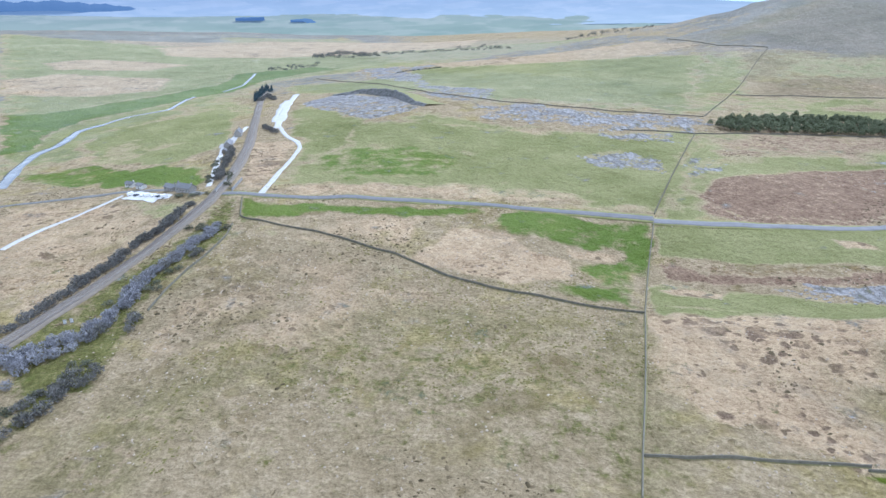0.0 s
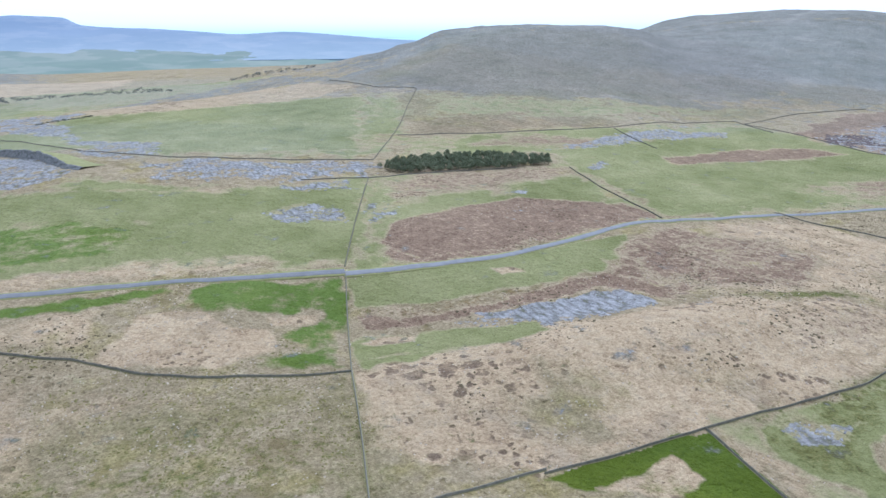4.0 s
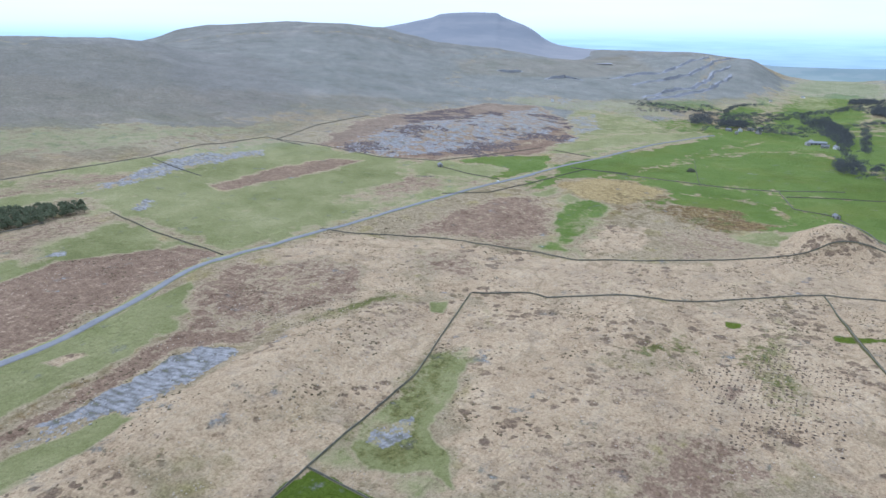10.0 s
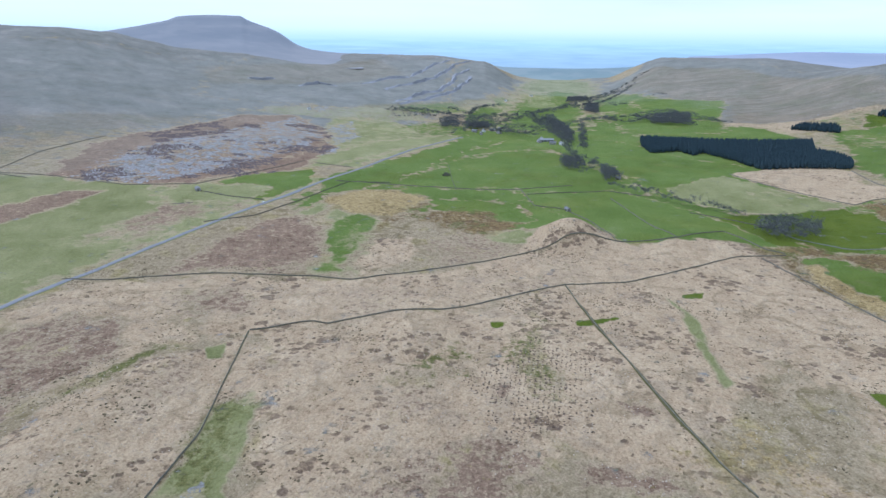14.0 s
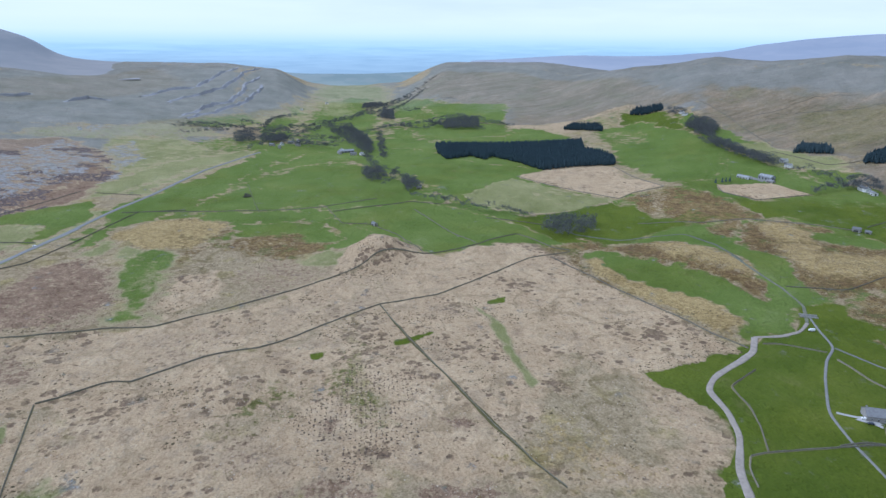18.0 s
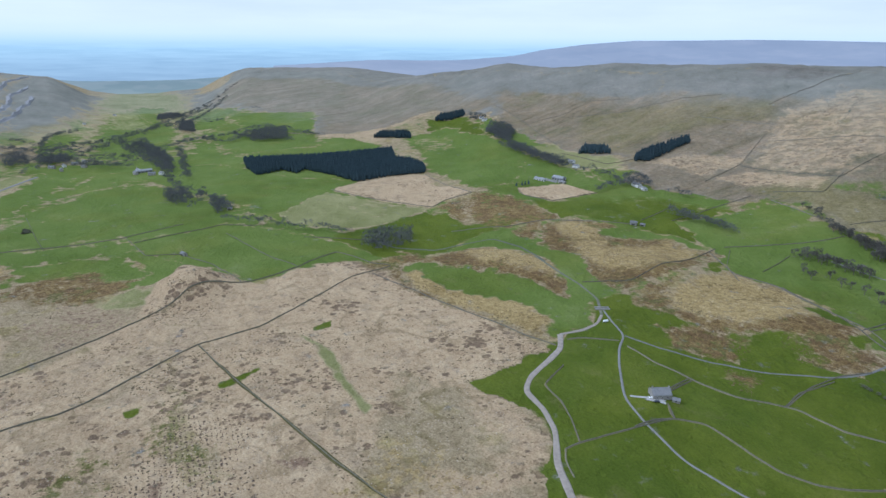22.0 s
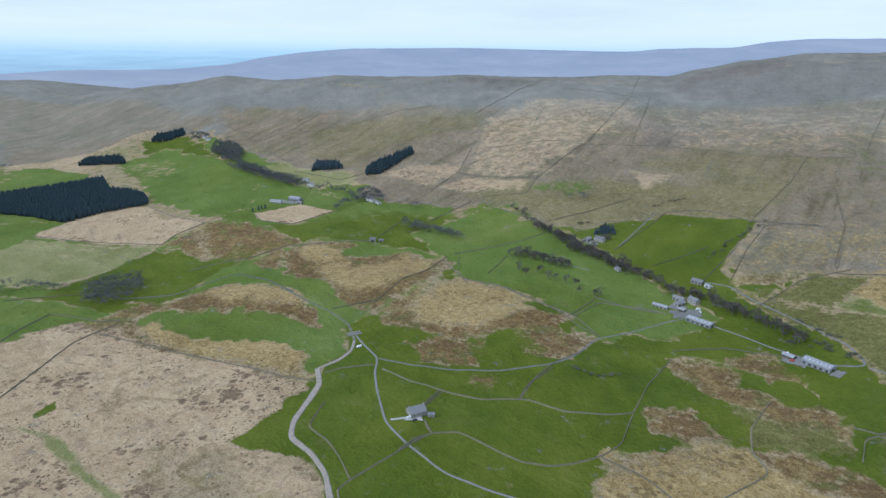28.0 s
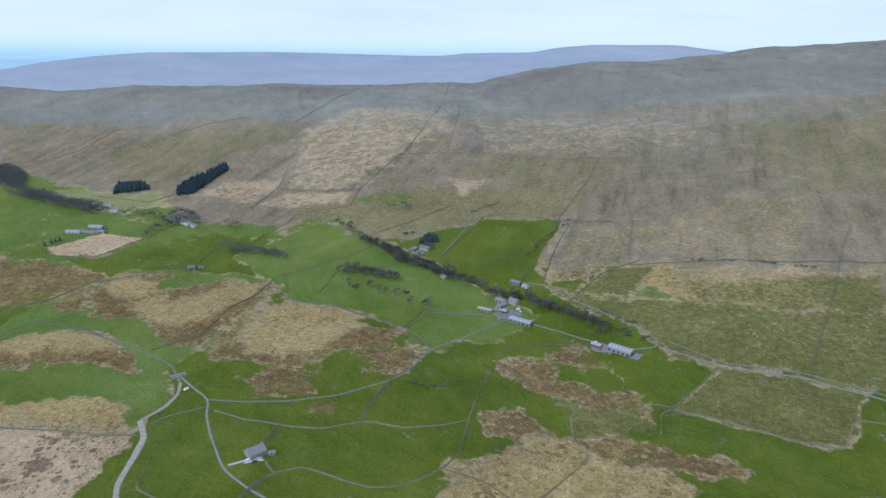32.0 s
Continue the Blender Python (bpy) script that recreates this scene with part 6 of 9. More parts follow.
cover("olive", 0.3, 12, -134, -1654, -572, -1611, -464, -1238, -204, -1214)
cover("brown", 0.9, 10, 23, -901, -29, -921, -203, -910, -373, -931, -345, -839, -201, -816, -116, -816, -58, -824, -10, -842)
cover("gold", 0.6, 10, 23, -901, -29, -921, -203, -910, -201, -818, -116, -816, -58, -824, -10, -842)
cover("green", 0.9, 4, -79, -675, -208, -665, -175, -575, -118, -578, -33, -592)
cover("moss", 0.4, 5, -79, -675, -208, -665, -175, -575, -118, -578, -33, -592)
cover("meadow", 1, 8, 177, -633, 113, -669, -24, -614, -25, -580, -95, -524, -87, -432, 124, -354, 140, -439)
cover("rust", 0.9, 8, 168, -637, 111, -658, 87, -632, 20, -618, -14, -588, -15, -569, 26, -568, 74, -593, 137, -606)
cover("rust", 0.8, 8, 142, -534, 112, -552, 69, -532, 93, -493, 119, -492)
cover("moss", 0.6, 8, 74, -593, 1, -585, -18, -556, 13, -540, 49, -538)
cover("gold", 0.85, 8, 146, -409, 125, -457, 93, -491, 53, -528, 30, -507, -13, -503, -49, -481, -60, -422, 139, -348)
cover("rust", 0.85, 8, 58, -528, 13, -535, -36, -527, -95, -524, -80, -503, -27, -503, 20, -500)
cover("rust", 0.6, 8, 148, -420, 105, -479, 60, -505, 72, -466, 113, -434)
cover("green", 0.5, 8, 580, -1093, 479, -1136, 423, -1114, 470, -1062, 536, -1053)
cover("green", 0.35, 14, 88, -1438, -115, -1455, -99, -1288, 60, -1251)
cover("meadow", 0.8, 6, 64, -918, -6, -923, 32, -825, 94, -847)
cover("moss", 0.5, 6, 64, -918, -6, -923, 32, -825, 94, -847)
cover("gold", 0.4, 14, 160, -912, 144, -1056, 53, -1075, -113, -1184, -244, -1223, -208, -951, 25, -946)
cover("pale", 0.9, 10, -339, 1143, -196, 1149, -92, 1336, 207, 1287, 395, 1234, 253, 793, 7, 821, -66, 892, -205, 965, -289, 995)
cover("straw", 0.6, 10, -143, 1463, 8, 1453, 245, 1511, 387, 1502, 428, 1336, 280, 1269, 61, 1282, -63, 1288)
cover("lime", 0.58, 8, -261, 1420, -177, 1377, -115, 1199, -72, 984, 20, 920, 12, 820, -55, 846, -120, 1068, -215, 1231)
cover("lime", 0.6, 8, -11, 760, 50, 787, 160, 740, 231, 724, 211, 661, 102, 663, 26, 684)
cover("straw", 0.6, 8, 24, 651, 91, 641, 86, 611, 30, 623)
cover("straw", 0.74, 6, -156, 463, -89, 467, -14, 473, 74, 461, 71, 430, -14, 443, -85, 441, -149, 440)
cover("brown", 0.6, 14, 422, 993, 609, 1006, 728, 912, 674, 841, 457, 857, 385, 905)
cover("heath", 0.74, 8, 395, 783, 499, 842, 611, 776, 599, 727, 511, 723, 411, 769)
cover("olive", 0.4, 14, 359, 1103, 478, 1182, 721, 1099, 827, 978, 1120, 868, 1043, 804, 740, 970, 406, 1002)
cover("green", 0.8, 14, 1851, -899, 1871, -1070, 1419, -941, 1115, -772, 1080, -659, 1191, -659, 1515, -746)
cover("moor", 0.55, 14, 1851, -899, 1871, -1070, 1419, -941, 1115, -772, 1080, -659, 1191, -659, 1515, -746)
cover("green", 0.85, 12, 2753, -584, 2446, -861, 1991, -692, 2168, -519)
cover("meadow", 0.9, 10, 1832, -1019, 1712, -1091, 1383, -985, 1110, -811, 1012, -710, 1115, -694, 1327, -790, 1561, -858)
cover("dusk", 0.5, 25, 418, 1226, 668, 1525, 894, 1657, 1117, 1671, 1740, 1604, 1574, 1244, 1242, 966, 828, 1068, 505, 1148)
cover("pale", 0.85, 6, -253, 875, -133, 707, -123, 592, -149, 522, -170, 582, -206, 693)
cover("straw", 0.9, 4, -229, 630, -178, 592, -160, 449, -177, 452)
# haze over the north valley and far fells, laid on as grey tint
cover("shifted", 0.5, 40, -1834, 2463, -956, 3186, 253, 2039, 191, 1531, -203, 1566, -332, 1307, -427, 1177, -469, 947, -525, 758, -488, 609)
cover("shifted", 0.4, 30, -366, 1188, -53, 1196, 330, 978, 226, 754, -107, 805)
cover("shifted", 0.3, 30, 366, 1514, 852, 1798, 1470, 1617, 2183, 1690, 2980, 1110, 3266, 849, 1512, 365, 928, 704, 437, 1016, 107, 895, 192, 1443)
cover("shifted", 0.42, 40, 2907, 1318, 4206, 259, 3861, -990, 3492, -1436, 2475, -1031, 2683, -623, 2831, -155, 2009, 401, 1585, 820)
cover("shifted", 0.3, 40, 3829, -715, 4406, -991, 1711, -1368, 1883, -1077, 2168, -776, 2976, -626)
cover("shifted", 0.5, 40, 2202, -1375, 591, -1808, 300, -1966, -364, -2163, -541, -2171, -432, -1637, 482, -1487, 1228, -1346, 2018, -1249)
cover("green", 0.9, 10, 1661, -844, 1701, -1006, 1393, -982, 1223, -938, 983, -752, 1002, -674, 1221, -686, 1357, -752)
cover("moor", 0.4, 12, 1650, -856, 1600, -983, 1414, -889, 1418, -769)
cover("heath", 0.74, 5, 280, 28, 300, 20, 321, 15, 331, -8, 310, -18, 265, -14, 259, 29)
cover("heath", 0.5, 8, 425, 68, 424, 26, 344, 17, 340, 52)
cover("dusk", 0.85, 6, 566, -1866, 521, -2046, 424, -2085, 319, -2123, 263, -1848, 285, -1725, 458, -1697)
cover("dusk", 0.7, 6, 1181, -1704, 1139, -1766, 964, -1780, 934, -1689, 1069, -1596)
cover("dusk", 0.6, 10, 271, -1894, 27, -1968, -163, -1942, -5, -1891, 242, -1813)
cover("pale", 0.8, 40, 1978, -296, 2961, -480, 3951, -626, 4814, -591, 4838, -338, 3896, -177, 3397, -142, 2499, -65, 1900, 0)
cover("green", 0.8, 30, 1882, -264, 2572, -380, 2976, -376, 3469, -463, 3683, -355, 3292, -230, 3096, -151, 2498, -87, 1900, -17)
cover("pale", 0.5, 25, 2586, -272, 3384, -326, 3595, -188, 2696, -151)
cover("gold", 0.4, 14, 345, -124, 366, -182, 321, -210, 275, -206, 287, -146)
# the dale's far mouth gets its haze as a tint too
cover("shifted", 0.55, 40, 3255, -545, 4776, -842, 4847, -169, 3298, -115)
close_meadows()
build_ground()

# ---- roads, water and walls ----
drystone_wall(51, 162, 56, 183, 67, 226, 81, 287, 98, 350, 113, 402)
drystone_wall(116, 414, 150, 498, 214, 649)
drystone_wall(247, 730, 318, 862, 439, 1093, 511, 1218, 448, 1293, 412, 1514)
drystone_wall(-168, 423, -156, 384, -103, 372, -50, 347, -22, 323, 14, 304, 43, 294, 81, 287)
drystone_wall(56, 183, 87, 184, 115, 183, 132, 182)
drystone_wall(130, 180, 164, 177, 214, 175, 264, 175, 326, 172, 394, 183, 472, 195)
drystone_wall(214, 175, 212, 152, 209, 116)
drystone_wall(494, 133, 523, 78, 526, 35, 572, -25, 609, -83, 620, -147, 659, -209, 709, -285, 723, -348)
drystone_wall(549, 408, 557, 361, 597, 277, 604, 172, 598, 135, 642, 46, 691, -28, 737, -96, 748, -159, 765, -237, 810, -306, 744, -330, 728, -349)
drystone_wall(606, -83, 523, -98, 432, -118, 371, -130, 316, -144, 294, -151)
strip("wall_foot", 2.6, (606, -83, 523, -98, 432, -118, 371, -130, 316, -144, 294, -151), RANK, 0.2, 3.0, 1.2, 0.3,
      "rank green grass and rushes along the overgrown wall", "grass strip")
drystone_wall(708, -316, 627, -334, 536, -353)
drystone_wall(463, 628, 441, 536, 428, 432)
drystone_wall(342, 893, 477, 847, 679, 825, 829, 844, 962, 825, 936, 722)
drystone_wall(-317, 1248, -157, 1055, -69, 873, 13, 807, 99, 770, 180, 749, 247, 730)
drystone_wall(141, 651, 224, 646, 307, 648, 397, 645)
drystone_wall(958, 800, 959, 694, 936, 558, 970, 467, 1095, 414, 1229, 362)
drystone_wall(958, 800, 1113, 819, 1297, 805)
drystone_wall(929, 442, 903, 385, 895, 327)
drystone_wall(1212, 335, 1191, 256)
drystone_wall(766, 362, 807, 310, 906, 279, 1057, 234)
drystone_wall(1050, -56, 932, -72, 915, -116, 849, -147, 751, -159)
drystone_wall(997, -196, 880, -214, 770, -235)
drystone_wall(1198, -447, 1112, -474, 1029, -506, 962, -546, 989, -590, 991, -651, 1099, -653, 1207, -667)
drystone_wall(385, -435, 343, -431, 311, -439, 275, -448, 259, -463, 243, -477, 203, -480, 173, -497, 154, -516)
drystone_wall(285, -340, 284, -358, 278, -375, 262, -392, 225, -389, 199, -388, 178, -397, 165, -412, 150, -439, 145, -463, 154, -516, 160, -573, 158, -641)
drystone_wall(278, -376, 294, -386)
drystone_wall(310, -406, 315, -437)
drystone_wall(557, -348, 506, -360, 454, -367, 422, -378)
drystone_wall(163, -661, 119, -698, 66, -707, 53, -700)
drystone_wall(56, -610, 62, -554, 54, -517, 39, -499, 38, -491, 65, -428)
drystone_wall(-11, -596, -30, -594, -51, -630, -74, -677)
drystone_wall(-29, -592, -20, -582, -21, -548)
drystone_wall(-30, -591, -85, -584, -131, -573, -172, -570, -188, -614, -212, -614)
drystone_wall(-27, -719, -79, -687, -154, -683, -193, -672, -223, -659)
drystone_wall(151, -434, 117, -432, 90, -419)
drystone_wall(-159, -677, -178, -742, -211, -862, -243, -996, -268, -1079)
drystone_wall(41, -925, -96, -949, -174, -948, -287, -957)
drystone_wall(169, -1056, 168, -959, 182, -855)
drystone_wall(169, -1056, 143, -1236, 139, -1369)
drystone_wall(169, -1056, 67, -1068)
drystone_wall(629, -1024, 556, -1045, 575, -1131)
drystone_wall(1329, -1207, 1218, -1321, 1072, -1457)
drystone_wall(532, -741, 462, -698, 406, -707, 340, -688, 283, -672, 247, -650)
drystone_wall(285, -675, 279, -736, 222, -754, 198, -754)
drystone_wall(248, -471, 255, -502, 251, -548)
drystone_wall(533, -512, 507, -566, 533, -756)
drystone_wall(655, -810, 657, -906, 649, -997)
drystone_wall(680, -769, 705, -865)
drystone_wall(955, -731, 909, -709, 845, -725, 841, -825)
drystone_wall(816, -499, 768, -568, 764, -638, 674, -740)
drystone_wall(260, -881, 204, -956)
road_strip("road", 6.8, -187, 436, -153, 429, -101, 433, -37, 435, 19, 424, 72, 414, 114, 407)
road_strip("road", 6.8, 112, 404, 171, 394, 236, 395, 312, 409, 369, 423, 423, 426, 491, 413, 564, 397, 730, 359, 875, 322, 970, 296)
road_strip("road", 6.8, 865, 324, 1035, 283, 1195, 237, 1459, 179, 1728, 69)
road_strip("lane", 5, -373, 453, -343, 464, -316, 472, -285, 476, -241, 465, -203, 439)
road_strip("chalk", 4, -304, 360, -303, 391, -297, 413, -289, 442, -280, 465)
road_strip("chalk", 4.5, -158, 434, -163, 488, -166, 548, -169, 583, -181, 613, -203, 649, -226, 705, -246, 759)
road_strip("chalk", 5, -207, 458, -230, 534, -251, 601, -261, 649, -270, 723)
road_strip("lane", 2.2, 175, -349, 203, -343, 241, -339, 284, -350, 318, -363, 359, -398, 388, -427, 402, -449, 435, -463, 460, -476)
road_strip("lane", 2.2, 402, -449, 362, -459, 333, -477, 290, -509, 255, -555, 244, -581, 241, -637, 213, -684, 191, -734, 167, -766)
road_strip("gravel", 3, 319, -370, 305, -382, 302, -394)
road_strip("lane", 2.4, 195, -849, 150, -851, 113, -821, 64, -792, 12, -756, -8, -724, -13, -708, 9, -706, 31, -707)
road_strip("lane", 2.2, -15, -707, -79, -680, -158, -675, -221, -652)
road_strip("lane", 2.2, 147, -750, 61, -717, 31, -705)
road_strip("lane", 2, 325, -919, 316, -1061)
road_strip("lane", 2, 329, -822, 365, -821, 413, -825)
water_strip("beck", 5.5, 248, -245, 280, -260, 312, -285, 340, -297, 371, -302, 388, -321, 402, -352, 414, -377, 438, -397)
water_strip("beck", 4, 438, -397, 433, -423, 437, -445, 451, -465)
water_strip("stream", 3, 451, -465, 487, -493, 526, -505, 568, -508, 631, -515)
water_strip("stream", 4, 606, -514, 680, -530, 733, -519, 744, -477, 750, -433, 795, -388, 834, -381)
RAIL_LINE = (-222, 246, -218, 260, -215, 278, -208, 319, -198, 362, -193, 387, -190, 418, -195, 462, -208, 528, -226, 603, -274, 764, -332, 959, -384, 1144)
CLIFF_LINE = (-218, 947, -178, 960, -113, 855, -78, 762, -63, 746)
water_strip("gully", 4, 71, -1061, 49, -976, 38, -944)
water_strip("gully", 4, -151, -1187, -135, -1074, -123, -968)
water_strip("gully", 3, -69, -1253, -3, -1187, 40, -1123, 66, -1055)
water_strip("gully", 3, -109, -1287, -24, -1126, 8, -1058)
water_strip("gully", 4, -297, -1246, -245, -1095, -218, -993)
water_strip("gully", 3, -7, -1107, 1, -1002, 3, -954)
water_strip("gully", 3, -64, -1068, -48, -966)
water_strip("river", 11, -414, 508, -452, 583, -478, 647, -484, 705, -511, 783, -500, 816)
water_strip("river", 7, -500, 816, -491, 872, -456, 920, -477, 1020, -479, 1062)
water_strip("river", 6, -456, 1129, -449, 1209, -479, 1346, -496, 1420)
drystone_wall(829, -1287, 805, -1223, 766, -1126, 760, -1018)
drystone_wall(762, -1121, 568, -1110, 566, -1277, 558, -1302, 424, -1349, 304, -1357, 211, -1344, 66, -1377)
drystone_wall(558, -1302, 571, -1434, 603, -1687, 900, -2720)
drystone_wall(467, -1337, 517, -1555, 556, -1701)
drystone_wall(805, -1706, 706, -1710, 584, -1678)
drystone_wall(929, -1437, 924, -1631, 917, -1785)
drystone_wall(1004, -1301, 933, -1316, 850, -1343)
drystone_wall(794, -1258, 708, -1287, 584, -1315)
drystone_wall(326, -905, 300, -1062, 247, -1084, 159, -1054)
drystone_wall(1656, -1165, 1434, -1113, 1160, -1011)
drystone_wall(1418, -1120, 1383, -1212, 1392, -1320, 1316, -1371)
drystone_wall(1125, -980, 990, -991, 952, -1061)
drystone_wall(608, -990, 483, -943, 441, -913)
drystone_wall(461, -952, 413, -1023, 372, -1095)
drystone_wall(105, -811, 72, -893, 24, -942)
drystone_wall(842, -378, 911, -293)
drystone_wall(1057, 259, 1052, 173, 1048, 81, 1044, -51, 1073, -116, 1090, -147)
drystone_wall(1006, -65, 1054, -198, 1012, -247)
water_strip("gully", 5, 151, -1058, 143, -1137, 141, -1236, 144, -1362)
water_strip("gully", 4, 289, -1151, 286, -1254, 296, -1325)
water_strip("gully", 4, 225, -1438, 227, -1578, 215, -1696)
water_strip("gully", 4, 35, -958, 38, -1010, 64, -1058)
water_strip("gully", 4, 360, -1040, 316, -1131, 290, -1201)
limestone_scar(4120, 250, 4016, 264, 3596, 343, 3236, 391, 3071, 497, 2824, 551)
limestone_scar(4197, 120, 3816, 205, 3389, 255, 3180, 293, 2948, 383, 2717, 444)
limestone_scar(3775, 119, 3460, 174, 3162, 187, 2853, 218, 2648, 303, 2367, 351)
limestone_scar(3482, 102, 3007, 141, 2796, 180, 2562, 252, 2352, 330)
limestone_scar(2680, 632, 2669, 713, 2529, 757)
limestone_scar(2646, 881, 2552, 910, 2549, 957)
drystone_wall(687, 820, 667, 748, 658, 689)
drystone_wall(1284, 79, 1105, 60, 1034, 50)
drystone_wall(312, -438, 307, -402)
drystone_wall(293, -386, 285, -378, 278, -376)
drystone_wall(278, -376, 281, -359, 282, -348, 286, -323, 291, -290, 290, -276)
drystone_wall(290, -276, 280, -267, 263, -260)
drystone_wall(292, -291, 316, -305, 341, -316, 370, -321, 388, -358)
drystone_wall(425, -395, 421, -408, 397, -436)
drystone_wall(-158, 376, -156, 359, -160, 336, -165, 320, -168, 300, -168, 280)
drystone_wall(494, 133, 499, 150, 490, 165, 474, 195)
drystone_wall(1054, 251, 1057, 207, 1063, 165)
road_strip("chalk", 16, -238, 740, -260, 832, -281, 936)
road_strip("chalk", 9, -290, 1008, -263, 860, -241, 756, -226, 695)
drystone_wall(248, -476, 256, -521, 254, -561, 243, -593)
drystone_wall(290, -664, 289, -709, 287, -748)
drystone_wall(403, -709, 323, -683, 271, -653, 239, -644)
drystone_wall(291, -749, 244, -744, 208, -751)
drystone_wall(530, -770, 510, -803, 466, -866, 445, -911)
drystone_wall(519, -769, 482, -712, 442, -682)
drystone_wall(446, -735, 451, -774, 457, -807)
drystone_wall(79, -1071, 41, -1008, 39, -939)
drystone_wall(146, -1045, 121, -1062, 79, -1071)
drystone_wall(151, -856, 153, -968, 146, -1045)
water_strip("gully", 3, -166, -1427, -144, -1237, -117, -1073)
water_strip("gully", 3, -253, -1480, -215, -1238, -176, -1031)
water_strip("gully", 3, -340, -1318, -303, -1147, -270, -995)
water_strip("gully", 3, -97, -1645, -77, -1479, -49, -1338)
water_strip("gully", 3, 123, -1674, 127, -1524, 141, -1409)
water_strip("gully", 3, -347, -1702, -313, -1550, -268, -1442)
water_strip("gully", 3, 783, -1551, 720, -1364, 654, -1208)
water_strip("gully", 3, 612, -1608, 562, -1422, 546, -1347)
drystone_wall(38, -1825, 46, -1614, 51, -1418)
drystone_wall(-128, -1852, -114, -1610, -104, -1447)
drystone_wall(-267, -1806, -243, -1603, -220, -1442)
drystone_wall(44, -1304, -49, -1271, -148, -1307)
drystone_wall(78, -1226, 46, -1078, 43, -949)

# ---- the railway ----
def railway(xy):
    bed = strip("railway_bed", 10.5, xy, BALLAST, 0.6, 5.0, 0.12, 0.3, "double railway track on dark ballast", "railway")
    x, y, tx, ty, s = along(xy, 5.0)
    for off in (-2.45, -1.0, 1.0, 2.45):
        verts, faces, n = [], [], len(x)
        for o, h in ((-0.09, 0.5), (-0.05, 1.15), (0.05, 1.15), (0.09, 0.5)):
            px, py = x - ty * (off + o), y + tx * (off + o)
            verts.append(np.stack([px, py, ground(x, y) + h], -1))
        for k in range(3):
            for i in range(n - 1):
                faces.append((k * n + i, (k + 1) * n + i, (k + 1) * n + i + 1, k * n + i + 1))
        rail = new("rail", mesh_from("rail", np.concatenate(verts), faces, STEEL))
        rail.parent = bed
    verts, faces = [], []
    x, y, tx, ty, s = along(xy, 1.4)
    for off in (-1.72, 1.72):
        for i in range(len(x)):
            b = len(verts)
            for a, c in ((-1.25, -0.13), (1.25, -0.13), (1.25, 0.13), (-1.25, 0.13)):
                verts.append((x[i] - ty[i] * (off + a) + tx[i] * c, y[i] + tx[i] * (off + a) + ty[i] * c, 0))
            faces.append((b, b + 1, b + 2, b + 3))
    v = np.array(verts)
    v[:, 2] = ground(v[:, 0], v[:, 1]) + 1.02
    sleepers = new("sleepers", mesh_from("sleepers", v, faces, SLEEPER))
    sleepers.parent = bed
    tagged(sleepers, "concrete sleepers", kind="stuff")
    return bed


SLEEPER = plain("sleeper_concrete", (0.20, 0.19, 0.18), (0.32, 0.31, 0.30), 1.0)
railway(RAIL_LINE)

# ---- the far distance: ridges beyond the last fields, hazed by their own glow ----
def far_material(name, low, high, haze_glow, strength, patch=0.0):
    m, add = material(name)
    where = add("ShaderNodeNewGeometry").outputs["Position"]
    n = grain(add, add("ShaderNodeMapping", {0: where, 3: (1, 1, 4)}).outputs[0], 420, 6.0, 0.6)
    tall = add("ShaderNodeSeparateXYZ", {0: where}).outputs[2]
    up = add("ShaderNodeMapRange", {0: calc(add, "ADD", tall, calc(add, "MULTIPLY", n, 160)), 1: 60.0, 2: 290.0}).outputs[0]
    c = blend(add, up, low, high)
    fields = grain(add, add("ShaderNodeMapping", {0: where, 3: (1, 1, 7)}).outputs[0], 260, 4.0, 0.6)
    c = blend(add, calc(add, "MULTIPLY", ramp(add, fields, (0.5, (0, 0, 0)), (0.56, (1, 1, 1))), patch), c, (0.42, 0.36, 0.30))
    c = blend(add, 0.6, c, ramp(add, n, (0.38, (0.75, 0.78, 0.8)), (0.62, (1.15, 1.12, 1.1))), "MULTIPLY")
    # emission stands in for the haze in front of the ridges
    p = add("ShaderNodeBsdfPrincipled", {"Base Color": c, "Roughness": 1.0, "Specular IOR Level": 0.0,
                                         "Emission Color": (*haze_glow, 1), "Emission Strength": strength})
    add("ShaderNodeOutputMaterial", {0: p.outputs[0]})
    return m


def far_ridge(label, mat, r_foot, r_crest, foot_drop, *bearing_height, relief=26):
    """A distant ridge from its foot to its crest: bearing and crest height in turn."""
    b, h = np.array(bearing_height[0::2], float), np.array(bearing_height[1::2], float)
    order = np.argsort(b)
    az = np.arange(b.min(), b.max(), 0.12)
    crest = pchip(b[order], h[order], az) + 5 * fbm(az * 60, az * 0, 90, 3, 31)
    a = np.radians(az)
    foot = np.full(len(az), foot_drop, float)
    rows, n = [], 26
    for k in range(n):
        f = k / (n - 2)
        r = r_foot + (r_crest - r_foot) * min(f, 1.0) + (30 if k == n - 1 else 0)
        f = min(f, 1.0)
        z = foot + (crest - foot) * (0.45 * f + 0.55 * f ** 2.4)
        if k == n - 1:
            z = z - 60
        rough = relief * fbm(np.cos(a) * r, np.sin(a) * r, 220, 4, 41) * 4 * f * (1 - f)
        rows.append(np.stack([np.cos(a) * r, np.sin(a) * r, z + rough], -1))
    m = len(az)
    faces = [(k * m + i + 1, k * m + i, (k + 1) * m + i, (k + 1) * m + i + 1) for k in range(n - 1) for i in range(m - 1)]
    ob = new("backdrop", mesh_from("backdrop", np.concatenate(rows), faces, mat, True))
    return tagged(ob, label, "distant hills", kind="structure")


